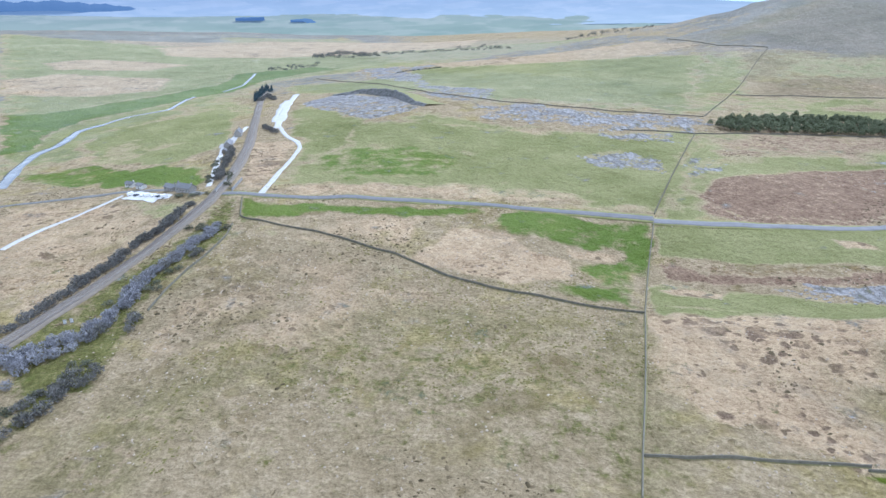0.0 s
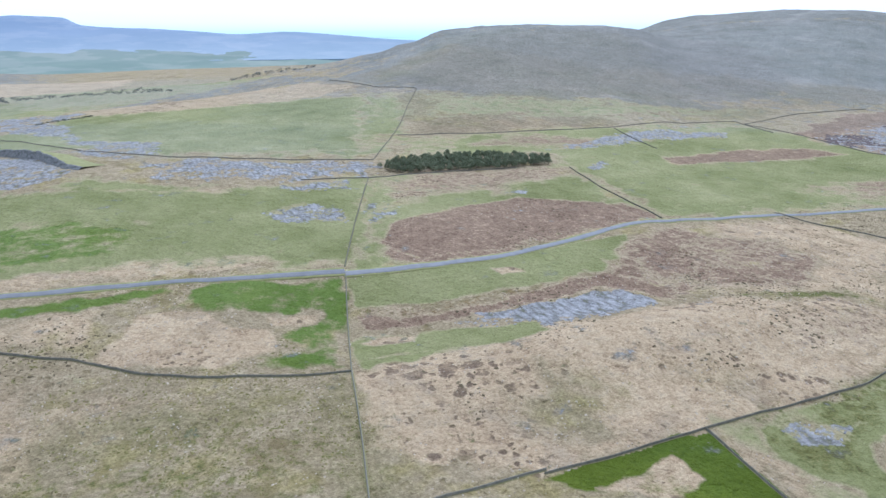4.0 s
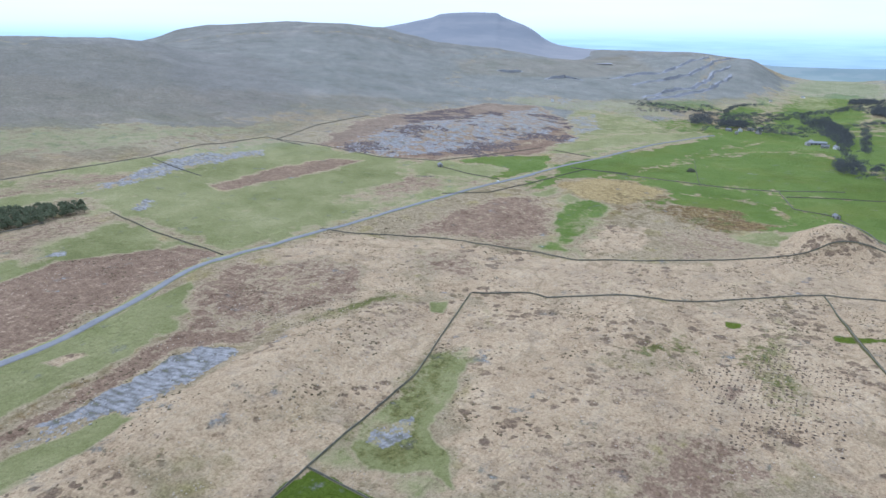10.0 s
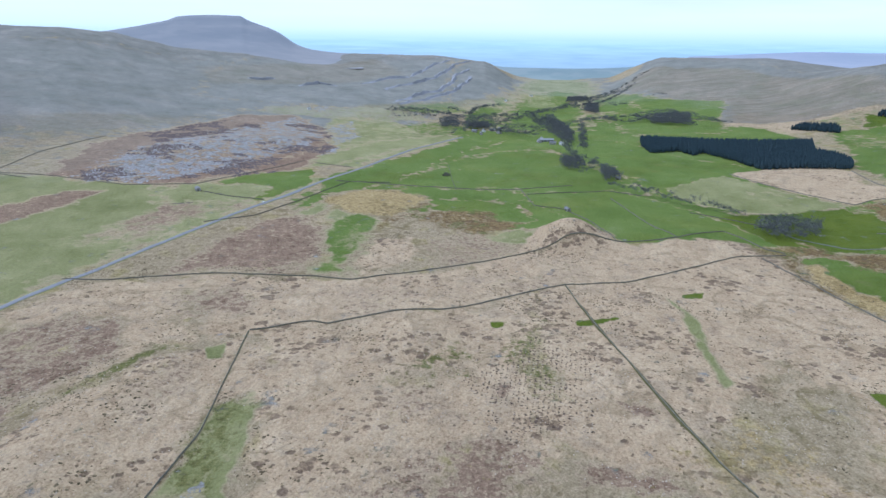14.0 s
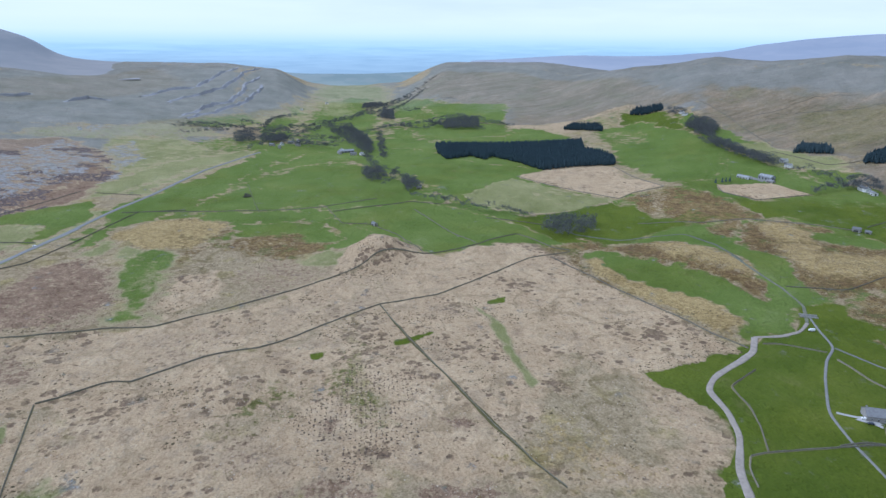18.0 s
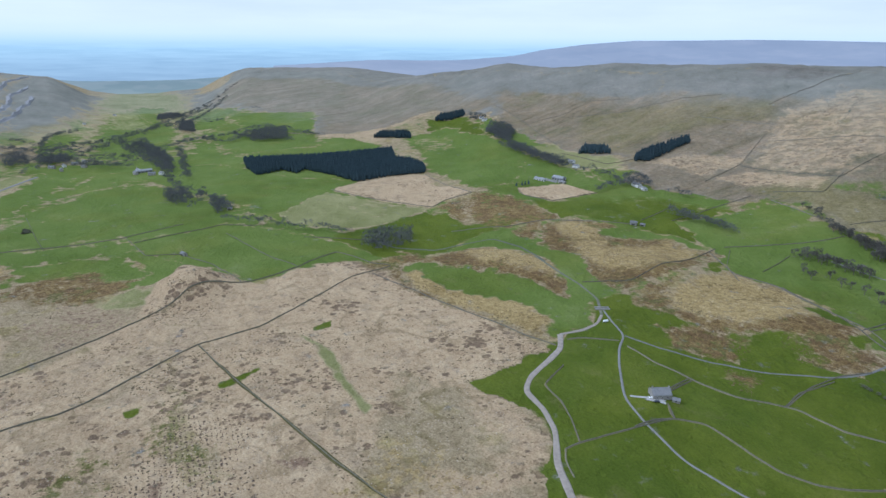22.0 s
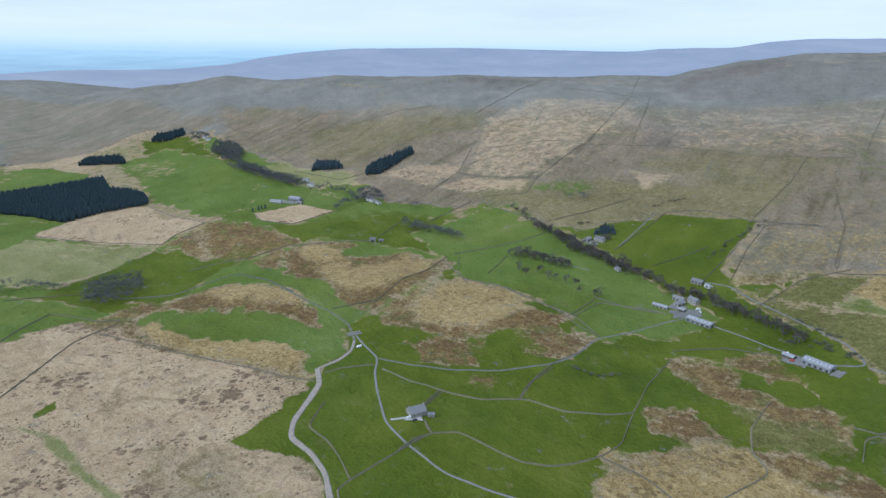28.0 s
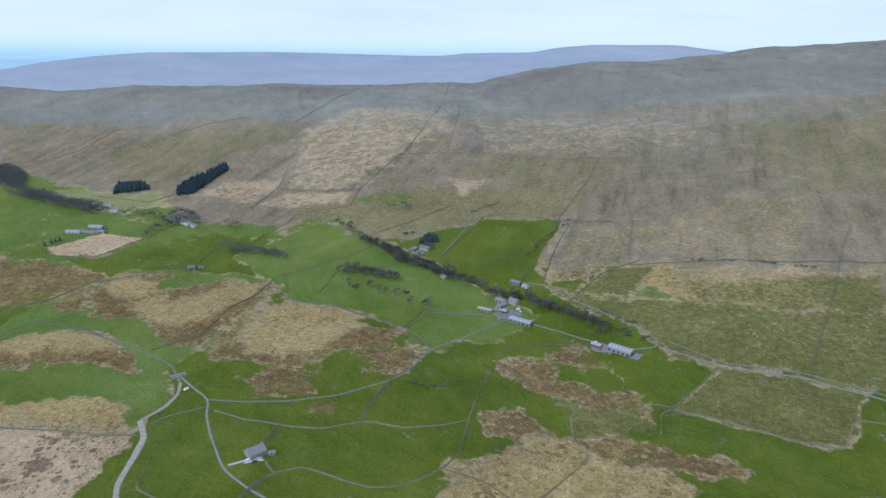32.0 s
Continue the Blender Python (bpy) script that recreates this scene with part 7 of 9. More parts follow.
FAR_EAST = far_material("far_hazed_hills", (0.20, 0.21, 0.18), (0.12, 0.13, 0.14), (0.19, 0.28, 0.41), 0.62, 0.10)
FAR_DALE = far_material("far_hazed_fields", (0.15, 0.175, 0.11), (0.13, 0.14, 0.12), (0.18, 0.26, 0.34), 0.36, 0.14)
# near-black wood; its blue is haze, given as emission
FAR_FOREST = far_material("far_hazed_forest", (0.03, 0.05, 0.05), (0.03, 0.04, 0.05), (0.10, 0.18, 0.33), 0.7)
FAR_VALE = far_material("far_hazed_vale", (0.12, 0.145, 0.10), (0.10, 0.12, 0.12), (0.27, 0.35, 0.45), 0.5, 0.10)
FAR_WEST = far_material("far_hazed_west_hills", (0.17, 0.16, 0.14), (0.12, 0.125, 0.125), (0.31, 0.37, 0.49), 0.72, 0.06)
FAR_SOUTH = far_material("far_hazed_fell", (0.22, 0.20, 0.175), (0.15, 0.15, 0.145), (0.24, 0.28, 0.34), 0.42, 0.06)
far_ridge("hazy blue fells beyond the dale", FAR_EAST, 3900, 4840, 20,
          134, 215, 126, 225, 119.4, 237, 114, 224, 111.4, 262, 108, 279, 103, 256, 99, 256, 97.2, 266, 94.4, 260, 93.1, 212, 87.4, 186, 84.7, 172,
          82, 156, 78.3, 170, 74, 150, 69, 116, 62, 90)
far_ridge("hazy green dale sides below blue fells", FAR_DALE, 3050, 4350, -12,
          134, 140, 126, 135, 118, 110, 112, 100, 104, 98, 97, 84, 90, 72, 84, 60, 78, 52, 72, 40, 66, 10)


def far_wood(r, *rows):
    """A dark wood on a far slope: bearing, foot and ragged top in turn."""
    b, low, high = (np.array(rows[k::3], float) for k in range(3))
    az = np.arange(b.min(), b.max(), 0.06)
    order = np.argsort(b)
    lo, hi = (np.interp(az, b[order], v[order]) for v in (low, high))
    thick = np.maximum(hi - lo, 0)
    hi = lo + thick * (1 + 0.5 * fbm(az * 60, az * 0, 40, 4, 33)) + np.minimum(thick, 6) * 0.3 * fbm(az * 60, az * 0, 9, 2, 35)
    lo = lo - 6 * fbm(az * 60, az * 0 + 9, 60, 3, 36)
    a, n = np.radians(az), len(az)
    v = [np.stack([np.cos(a) * (r + d), np.sin(a) * (r + d), z], -1) for d, z in ((0, lo), (25, (lo + hi) / 2), (60, hi), (90, lo - 30))]
    faces = [(k * n + i + 1, k * n + i, (k + 1) * n + i, (k + 1) * n + i + 1) for k in range(3) for i in range(n - 1)]
    tagged(new("backdrop", mesh_from("backdrop", np.concatenate(v), faces, FAR_FOREST, True)), "dark forest on far dale side, blue with painted haze", "distant forest", kind="structure")


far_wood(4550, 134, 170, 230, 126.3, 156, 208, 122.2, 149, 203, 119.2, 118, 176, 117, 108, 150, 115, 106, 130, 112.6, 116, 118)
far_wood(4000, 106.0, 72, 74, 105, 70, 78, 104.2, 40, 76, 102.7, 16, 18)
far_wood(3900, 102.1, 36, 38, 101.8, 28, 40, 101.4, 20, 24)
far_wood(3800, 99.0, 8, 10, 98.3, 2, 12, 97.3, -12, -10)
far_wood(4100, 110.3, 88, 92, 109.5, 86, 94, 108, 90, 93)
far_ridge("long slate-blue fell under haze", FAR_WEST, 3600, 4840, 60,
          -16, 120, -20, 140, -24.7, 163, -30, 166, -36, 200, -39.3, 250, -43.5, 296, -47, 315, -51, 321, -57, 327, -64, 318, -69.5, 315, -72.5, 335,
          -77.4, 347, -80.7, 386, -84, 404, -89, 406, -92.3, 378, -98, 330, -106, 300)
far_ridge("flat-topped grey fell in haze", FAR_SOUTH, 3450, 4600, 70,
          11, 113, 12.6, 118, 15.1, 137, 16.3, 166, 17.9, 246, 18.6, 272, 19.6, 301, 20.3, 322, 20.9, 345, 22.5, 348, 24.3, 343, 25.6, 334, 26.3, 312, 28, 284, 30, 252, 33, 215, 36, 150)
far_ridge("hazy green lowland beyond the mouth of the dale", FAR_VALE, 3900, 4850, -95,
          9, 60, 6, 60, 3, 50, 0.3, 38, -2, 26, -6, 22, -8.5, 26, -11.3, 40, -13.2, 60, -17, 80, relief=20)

# ---- trees ----
BARK = plain("grey_bark", (0.10, 0.085, 0.07), (0.19, 0.17, 0.15), 0.6)
TWIGS = plain("bare_twigs", (0.06, 0.058, 0.048), (0.155, 0.147, 0.128), 3.0, 0.95, 0.8)
# copy of the twigs made paler and greyer, so far woods look hazed
HAZED_TWIGS = plain("hazed_far_twigs", (0.085, 0.09, 0.088), (0.185, 0.19, 0.186), 6.0, 0.95, 1.5)
SCRUBBY = plain("grey_willow_scrub", (0.115, 0.112, 0.10), (0.24, 0.232, 0.215), 3.0, 0.95, 0.8)
BIRCHY = plain("pale_birch_twigs", (0.22, 0.218, 0.235), (0.38, 0.378, 0.40), 3.0, 0.95, 0.8)
BUSHY = plain("dark_scrub_leaves", (0.06, 0.065, 0.04), (0.15, 0.15, 0.10), 2.0, 0.95, 0.6)
NEEDLES = plain("spruce_needles", (0.018, 0.034, 0.042), (0.052, 0.08, 0.092), 3.0, 0.9, 0.5)
PINE = plain("pine_needles", (0.065, 0.078, 0.04), (0.17, 0.185, 0.105), 3.0, 0.9, 0.5)


def tube(verts, faces, a, b, ra, rb, sides=5):
    a, b = Vector(a), Vector(b)
    d = (b - a).normalized()
    u = d.orthogonal().normalized()
    v = d.cross(u)
    base = len(verts)
    for p, r in ((a, ra), (b, rb)):
        for k in range(sides):
            w = 2 * math.pi * k / sides
            verts.append(p + (u * math.cos(w) + v * math.sin(w)) * r)
    for k in range(sides):
        n = (k + 1) % sides
        faces.append((base + k, base + n, base + sides + n, base + sides + k))


def clump(verts, faces, p, size, rng, flat=0.7):
    """A ragged little tuft: a crooked double pyramid."""
    base = len(verts)
    for k in range(4):
        w = k * math.pi / 2 + rng.uniform(-0.5, 0.5)
        verts.append(Vector(p) + Vector((math.cos(w), math.sin(w), rng.uniform(-0.3, 0.3))) * size * rng.uniform(0.6, 1.2))
    verts.append(Vector(p) + Vector((0, 0, size * flat * rng.uniform(0.7, 1.2))))
    verts.append(Vector(p) - Vector((0, 0, size * flat * 0.6)))
    for k in range(4):
        faces.append((base + k, base + (k + 1) % 4, base + 4))
        faces.append((base + (k + 1) % 4, base + k, base + 5))


def spray(verts, faces, p, way, length, width, rng):
    """A thin fan of bare twigs."""
    way = Vector(way).normalized()
    side = way.orthogonal().normalized()
    side.rotate(Matrix.Rotation(rng.uniform(0, 6.28), 3, way))
    base = len(verts)
    for a, b in ((0, 0), (0.9, -0.5), (1.0, 0.1), (0.75, 0.6)):
        verts.append(Vector(p) + way * length * a + side * width * b)
    faces.append((base, base + 1, base + 2))
    faces.append((base, base + 2, base + 3))


def thing(name, pieces, label, category, group):
    """An empty at the foot with its parts: name, verts, faces, material."""
    root = new(name)
    root.empty_display_size = 0.5
    for part_name, verts, faces, mat in pieces:
        ob = new(part_name, mesh_from(part_name, verts, faces, mat))
        ob.parent = root
    return tagged(root, label, category, group)


def bare_tree(seed, tall=10.0, spread=4.2):
    rng = random.Random(seed)
    tv, tf, cv, cf = [], [], [], []
    tube(tv, tf, (0, 0, -0.4), (0.1, 0, tall * 0.3), 0.42, 0.3)
    tube(tv, tf, (0.1, 0, tall * 0.3), (0, 0.2, tall * 0.8), 0.3, 0.08)
    tips = []
    for k in range(9):
        w, h = k * 2.4 + rng.uniform(-0.4, 0.4), tall * rng.uniform(0.22, 0.6)
        reach = spread * rng.uniform(0.55, 1.0)
        tip = (math.cos(w) * reach, math.sin(w) * reach, min(tall * 0.95, h + tall * rng.uniform(0.2, 0.42)))
        tube(tv, tf, (0, 0, h), tip, 0.14, 0.03, 4)
        tips.append(tip)
    tips.append((0, 0.2, tall * 0.85))
    for tip in tips:
        for k in range(22):
            w, e = rng.uniform(0, 6.28), rng.uniform(-0.4, 1.4)
            way = (math.cos(w) * math.cos(e), math.sin(w) * math.cos(e), math.sin(e) * 0.9 + 0.15)
            p = [c + rng.uniform(-0.9, 0.9) for c in tip]
            spray(cv, cf, p, way, rng.uniform(0.9, 2.1), rng.uniform(0.35, 0.8), rng)
    return thing("bare_tree", [("trunk", tv, tf, BARK), ("crown", cv, cf, TWIGS)],
                 "leafless grey-brown tree with fine twigs in pasture", "tree", "bare trees")


def low_bush(seed, name, mat, label, tall=2.6, spread=2.6, tufts=70):
    rng = random.Random(seed)
    tv, tf, cv, cf = [], [], [], []
    for k in range(6):
        w = k * 1.05 + rng.uniform(-0.3, 0.3)
        tube(tv, tf, (0, 0, -0.3), (math.cos(w) * spread * 0.6, math.sin(w) * spread * 0.6, tall * rng.uniform(0.5, 0.8)), 0.1, 0.03, 3)
    for k in range(tufts):
        w, q, e = rng.uniform(0, 6.28), math.sqrt(rng.random()), rng.random()
        p = (math.cos(w) * q * spread, math.sin(w) * q * spread, tall * (0.15 + 0.85 * e * (1 - 0.55 * q * q)))
        if mat is BUSHY:
            clump(cv, cf, p, rng.uniform(0.3, 0.6), rng)
        else:
            for j in range(3):
                spray(cv, cf, p, (rng.uniform(-1, 1), rng.uniform(-1, 1), rng.uniform(0.1, 1.2)), rng.uniform(0.6, 1.3), rng.uniform(0.25, 0.5), rng)
    return thing(name, [("stems", tv, tf, BARK), ("crown", cv, cf, mat)], label, "bush", name.replace("_", " ") + "es")


def conifer(seed, name, mat, label, tall=13.0, spread=2.6, tiers=8, bare=0.12, round_top=False):
    rng = random.Random(seed)
    tv, tf, cv, cf = [], [], [], []
    tube(tv, tf, (0, 0, -0.5), (0, 0, tall * 0.9), 0.22, 0.05)
    for k in range(tiers):
        f = k / (tiers - 1)
        z = tall * (bare + (0.92 - bare) * f)
        r = spread * ((1 - f * 0.88) if not round_top else math.sqrt(max(0.1, 1 - (2 * f - 0.75) ** 2)) * 0.95)
        n, base = 9, len(cv)
        cv.append(Vector((rng.uniform(-0.1, 0.1), rng.uniform(-0.1, 0.1), z + tall * 0.14)))
        for j in range(n * 2):
            w = math.pi * j / n + rng.uniform(-0.12, 0.12)
            q = r * (rng.uniform(0.85, 1.15) if j % 2 == 0 else rng.uniform(0.45, 0.65))
            cv.append(Vector((math.cos(w) * q, math.sin(w) * q, z - (tall * 0.05 if j % 2 == 0 else 0) + rng.uniform(-0.2, 0.2))))
        for j in range(n * 2):
            cf.append((base, base + 1 + j, base + 1 + (j + 1) % (n * 2)))
    return thing(name, [("trunk", tv, tf, BARK), ("crown", cv, cf, mat)], label, "tree", name.replace("_", " ") + "s")


def pine_tree(seed, tall=8.0, spread=3.3):
    rng = random.Random(seed)
    tv, tf, cv, cf = [], [], [], []
    tube(tv, tf, (0, 0, -0.5), (0.2, 0.1, tall * 0.85), 0.25, 0.06)
    for k in range(7):
        w, h = k * 2.3, tall * rng.uniform(0.3, 0.7)
        tip = (math.cos(w) * spread * 0.7, math.sin(w) * spread * 0.7, h + tall * 0.12)
        tube(tv, tf, (0.1, 0, h), tip, 0.09, 0.03, 3)
    for k in range(85):
        w, q, e = rng.uniform(0, 6.28), math.sqrt(rng.random()), rng.random()
        top = tall * (0.28 + 0.78 * math.sqrt(max(0.02, 1 - q * q * 0.9)))
        z = tall * 0.25 + (top - tall * 0.25) * math.sqrt(e)
        clump(cv, cf, (math.cos(w) * q * spread, math.sin(w) * q * spread, z), rng.uniform(0.5, 1.1), rng)
    return thing("pine", [("trunk", tv, tf, BARK), ("crown", cv, cf, PINE)],
                 "bushy grey-green pine in a walled moorland plantation", "tree", "plantation pines")


STOCK = {
    "bare": [bare_tree(s, 9.0 + s, 3.6 + 0.5 * s) for s in range(4)],
    "bush": [low_bush(20 + s, "dark_bush", BUSHY, "dark leafless thorn bush on rough grass") for s in range(3)],
    "scrub": [low_bush(30 + s, "willow_bush", SCRUBBY, "dark grey leafless willow scrub beside the railway", 3.8, 3.2, 95) for s in range(3)],
    "birch": [low_bush(60 + s, "birch_bush", BIRCHY, "pale silver-grey leafless birch scrub on the railway bank", 4.4, 3.3, 95) for s in range(3)],
    "spruce": [conifer(40 + s, "spruce", NEEDLES, "dark green spruce in a small shelter wood") for s in range(3)],
    "pine": [pine_tree(50 + s) for s in range(5)],
}
USED = {k: 0 for k in STOCK}
RNG = random.Random(5)


def plant(kind, x, y):
    """The stock's first plants take the first places, copies the rest."""
    stock = STOCK[kind]
    k = USED[kind]
    USED[kind] += 1
    big = RNG.uniform(0.75, 1.2)
    where = Vector((x, y, height(x, y) - 0.1))
    turn = Matrix.Rotation(RNG.uniform(0, 6.28), 4, "Z") @ Matrix.Diagonal((big, big, big * RNG.uniform(0.85, 1.15), 1))
    if k < len(stock):
        stock[k].matrix_basis = Matrix.Translation(where) @ turn
    else:
        ob = copy_thing(stock[RNG.randrange(len(stock))], Matrix.Identity(4))
        ob.matrix_basis = Matrix.Translation(where) @ turn


FAR_WOODS = {"bare": [], "spruce": [], "bush": []}


def tree_row(kind, spacing, jitter, *xy):
    x, y, tx, ty, s = along(xy, spacing)
    if kind in FAR_WOODS and np.hypot(x, y).mean() > 1020:
        FAR_WOODS[kind] += [(a + RNG.uniform(-jitter, jitter), b + RNG.uniform(-jitter, jitter)) for a, b in zip(x, y)]
        return
    for i in range(len(x)):
        plant(kind, x[i] + RNG.uniform(-jitter, jitter), y[i] + RNG.uniform(-jitter, jitter))


def copse(kind, spacing, *xy):
    pts = list(zip(xy[0::2], xy[1::2]))
    gx, gy = np.meshgrid(np.arange(min(xy[0::2]), max(xy[0::2]) + spacing, spacing), np.arange(min(xy[1::2]), max(xy[1::2]) + spacing, spacing))
    gx, gy = gx.ravel(), gy.ravel()
    gx = gx + np.array([RNG.uniform(-0.45, 0.45) for _ in gx]) * spacing
    gy = gy + np.array([RNG.uniform(-0.45, 0.45) for _ in gy]) * spacing
    keep = inside_distance(gx, gy, pts) > 0
    if kind in ("sitka", "farforest"):
        return forest(gx[keep], gy[keep])
    if kind in FAR_WOODS and np.hypot(gx, gy).mean() > 700:
        FAR_WOODS[kind] += list(zip(gx[keep].tolist(), gy[keep].tolist()))
        return
    for a, b in zip(gx[keep], gy[keep]):
        plant(kind, float(a), float(b))


def join_far_woods():
    """The distant woods, beyond counting, one mesh for each sort of tree."""
    for kind, spots in FAR_WOODS.items():
        if not spots:
            continue
        crowns = []
        for tree in STOCK[kind]:
            crown = [o for o in tree.children if o.name.startswith("crown")][0].data
            tips = [tuple(p.vertices) for p in crown.polygons]
            crowns.append((np.array([v.co[:] for v in crown.vertices]), tips[::2] if kind == "bare" else tips))
        xs, ys = np.array(spots).T
        zs = ground(xs, ys)
        verts, faces, base = [], [], 0
        for i, (x, y, z) in enumerate(zip(xs, ys, zs)):
            cv, cf = crowns[i % len(crowns)]
            big, w = RNG.uniform(0.75, 1.45) if kind == "bare" else RNG.uniform(0.75, 1.25), RNG.uniform(0, 6.28)
            c, s = math.cos(w) * big, math.sin(w) * big
            wide = 1.35 if kind == "spruce" else 1.15
            verts.append(np.stack([x + (cv[:, 0] * c - cv[:, 1] * s) * wide, y + (cv[:, 0] * s + cv[:, 1] * c) * wide, z + cv[:, 2] * big * (0.85 if kind == "spruce" else 1.0)], -1))
            faces += [tuple(base + k for k in f) for f in cf]
            base += len(cv)
        name, label, mat = {"bare": ("bare_woodland", "leafless woods in the far dale, greyed to suggest haze", HAZED_TWIGS), "bush": ("far_bushes", "dark bushes in far pasture", BUSHY),
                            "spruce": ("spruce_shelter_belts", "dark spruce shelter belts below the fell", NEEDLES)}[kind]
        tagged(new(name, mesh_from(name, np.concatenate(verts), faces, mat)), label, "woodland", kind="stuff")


def clear_stock():
    """Plants raised but never planted are taken away."""
    for kind, stock in STOCK.items():
        for ob in stock[USED[kind]:]:
            for child in list(ob.children):
                bpy.data.objects.remove(child)
            bpy.data.objects.remove(ob)


def forest(xs, ys):
    """A dense forestry block of spruce, too many to count, in one mesh."""
    verts, faces = [], []
    zs = ground(xs, ys)
    for x, y, z in zip(xs, ys, zs):
        tall, base = RNG.uniform(11, 16), len(verts)
        for f, r in ((0.0, 0.7), (0.25, 2.6), (0.55, 2.1), (0.8, 1.1)):
            n = 6
            for j in range(n):
                w = 2 * math.pi * (j + f * 2) / n + RNG.uniform(-0.2, 0.2)
                q = r * RNG.uniform(0.75, 1.25)
                verts.append((x + math.cos(w) * q, y + math.sin(w) * q, z + tall * f + RNG.uniform(-0.4, 0.4)))
        verts.append((x, y, z + tall))
        for k in range(3):
            for j in range(6):
                n = (j + 1) % 6
                faces.append((base + k * 6 + j, base + k * 6 + n, base + k * 6 + 6 + n, base + k * 6 + 6 + j))
        for j in range(6):
            faces.append((base + 18 + j, base + 18 + (j + 1) % 6, base + 24))
    ob = new("spruce_plantation", mesh_from("spruce_plantation", verts, faces, NEEDLES))
    return tagged(ob, "dense dark blue-green spruce plantation on the valley side", "plantation", kind="stuff")


tree_row("bare", 9, 4, 1082, -211, 1033, -238, 1004, -267, 961, -291, 924, -337, 885, -355)
copse("bare", 9, 805, -344, 864, -374, 867, -416, 842, -441, 790, -414, 778, -364)
copse("bare", 8, 1251, -144, 1355, -158, 1374, -190, 1264, -193, 1221, -171)
copse("bare", 8, 1153, -205, 1240, -222, 1238, -243, 1149, -234, 1112, -211)
tree_row("bare", 14, 5, 1192, -178, 1252, -208, 1351, -228)
tree_row("bare", 9, 9, 2247, -136, 2141, -195, 1977, -232, 1722, -216, 1520, -182)
tree_row("bare", 12, 8, 2155, 141, 2155, 28, 2106, -65, 2221, -164)
tree_row("bare", 9, 9, 2018, -246, 2141, -342, 2154, -435)
copse("bare", 9, 1935, -474, 2121, -526, 2185, -605, 2100, -635, 1929, -589)
tree_row("bare", 10, 4, 2010, -618, 1964, -661, 1922, -696)
tree_row("bare", 12, 8, 1841, -26, 1804, -104, 1845, -186)
tree_row("bare", 14, 9, 1742, 98, 1854, 56, 1964, -27)
copse("bush", 3, 1159, 81, 1196, 77, 1161, 69)
copse("bare", 7, 1447, -991, 1508, -1040, 1479, -1066, 1398, -1049, 1333, -990)
tree_row("bare", 8, 6, 1300, -934, 1186, -923, 1095, -913, 1015, -905)
tree_row("bare", 9, 5, 980, -903, 940, -937)
tree_row("bare", 7, 4, 842, -823, 853, -871, 849, -917)
copse("bare", 9, 844, -899, 899, -953, 849, -957, 793, -917, 814, -913)
tree_row("bare", 8, 4, 758, -921, 721, -933)
tree_row("bare", 7, 3, 669, -825, 620, -834, 554, -828)
copse("bare", 10, 1634, -1052, 1684, -1088, 1605, -1090, 1576, -1071)
tree_row("spruce", 7, 3, 969, -741, 970, -768)
tree_row("bare", 14, 8, 542, -974, 476, -931, 405, -890, 348, -869, 304, -862, 248, -843)
tree_row("bare", 7, 5, 387, -871, 335, -861, 294, -849)
tree_row("bare", 7, 5, 205, -810, 164, -806, 122, -790, 74, -761, 48, -743)
tree_row("bare", 7, 3, 453, -809, 406, -810, 360, -809)
tree_row("bare", 6, 3, 680, -836, 627, -839, 566, -829)
tree_row("bare", 30, 3, 422, -778, 376, -781, 288, -751)
tree_row("bush", 7, 4, 37, -740, 24, -736)
tree_row("bush", 7, 4, 4, -731, -5, -726)
copse("bare", 9, 1359, -956, 1449, -1026, 1373, -1022, 1314, -980)
tree_row("bare", 8, 6, 1235, -936, 1149, -929, 1061, -930, 1021, -920)
tree_row("bare", 8, 5, 937, -918, 889, -925, 852, -898)
tree_row("bare", 9, 6, 464, -1048, 446, -1058)
tree_row("bush", 5, 3, 234, -566, 220, -557, 209, -559, 192, -576)
tree_row("bush", 6, 4, 13, -763, 64, -792)
tree_row("spruce", 6, 4, -343, 967, -375, 1117, -352, 1080)
tree_row("bush", 6, 4, -212, 473, -223, 512, -233, 551)
tree_row("bush", 6, 5, -208, 491, -187, 447)
tree_row("bush", 5, 3, -202, 438, -213, 436, -225, 439)
tree_row("bare", 10, 6, -449, 1777, -283, 1732, -147, 1786, -10, 1725, 69, 1646)
tree_row("bare", 11, 8, 223, 1786, 329, 1858, 457, 1842)
tree_row("bare", 14, 8, -449, 1786, -400, 1851, -299, 1825)
copse("pine", 6.5, 238, 695, 254, 652, 359, 643, 445, 646, 464, 675, 396, 708, 311, 720)
copse("sitka", 5.0, 1649, -384, 1578, -564, 1542, -752, 1407, -695, 1363, -715, 1269, -703, 1218, -674, 1242, -593, 1237, -518, 1340, -501, 1433, -473, 1400, -442, 1461, -427, 1430, -358, 1537, -362)
tree_row("bush", 8, 5, 192, -919, 176, -1001, 151, -1058)
tree_row("bush", 9, 6, 327, -1082, 286, -1126)
tree_row("bare", 8, 8, 474, -927, 428, -907, 376, -878, 321, -857, 275, -845, 234, -838)
tree_row("bare", 7, 5, 441, -913, 357, -879, 285, -849)
tree_row("bare", 6, 4, 448, -817, 412, -820, 364, -816)
tree_row("bush", 5, 4, 416, -963, 403, -978)
tree_row("bare", 6, 5, 137, -788, 97, -773, 66, -759, 44, -748)
copse("bush", 5, 38, -744, 35, -758, 17, -740, 21, -730)
copse("bush", 5, 9, -724, -1, -738, -2, -720)
copse("bush", 4, 359, -924, 366, -950, 351, -958, 344, -932)
copse("bush", 4, 66, -742, 57, -749, 55, -737)
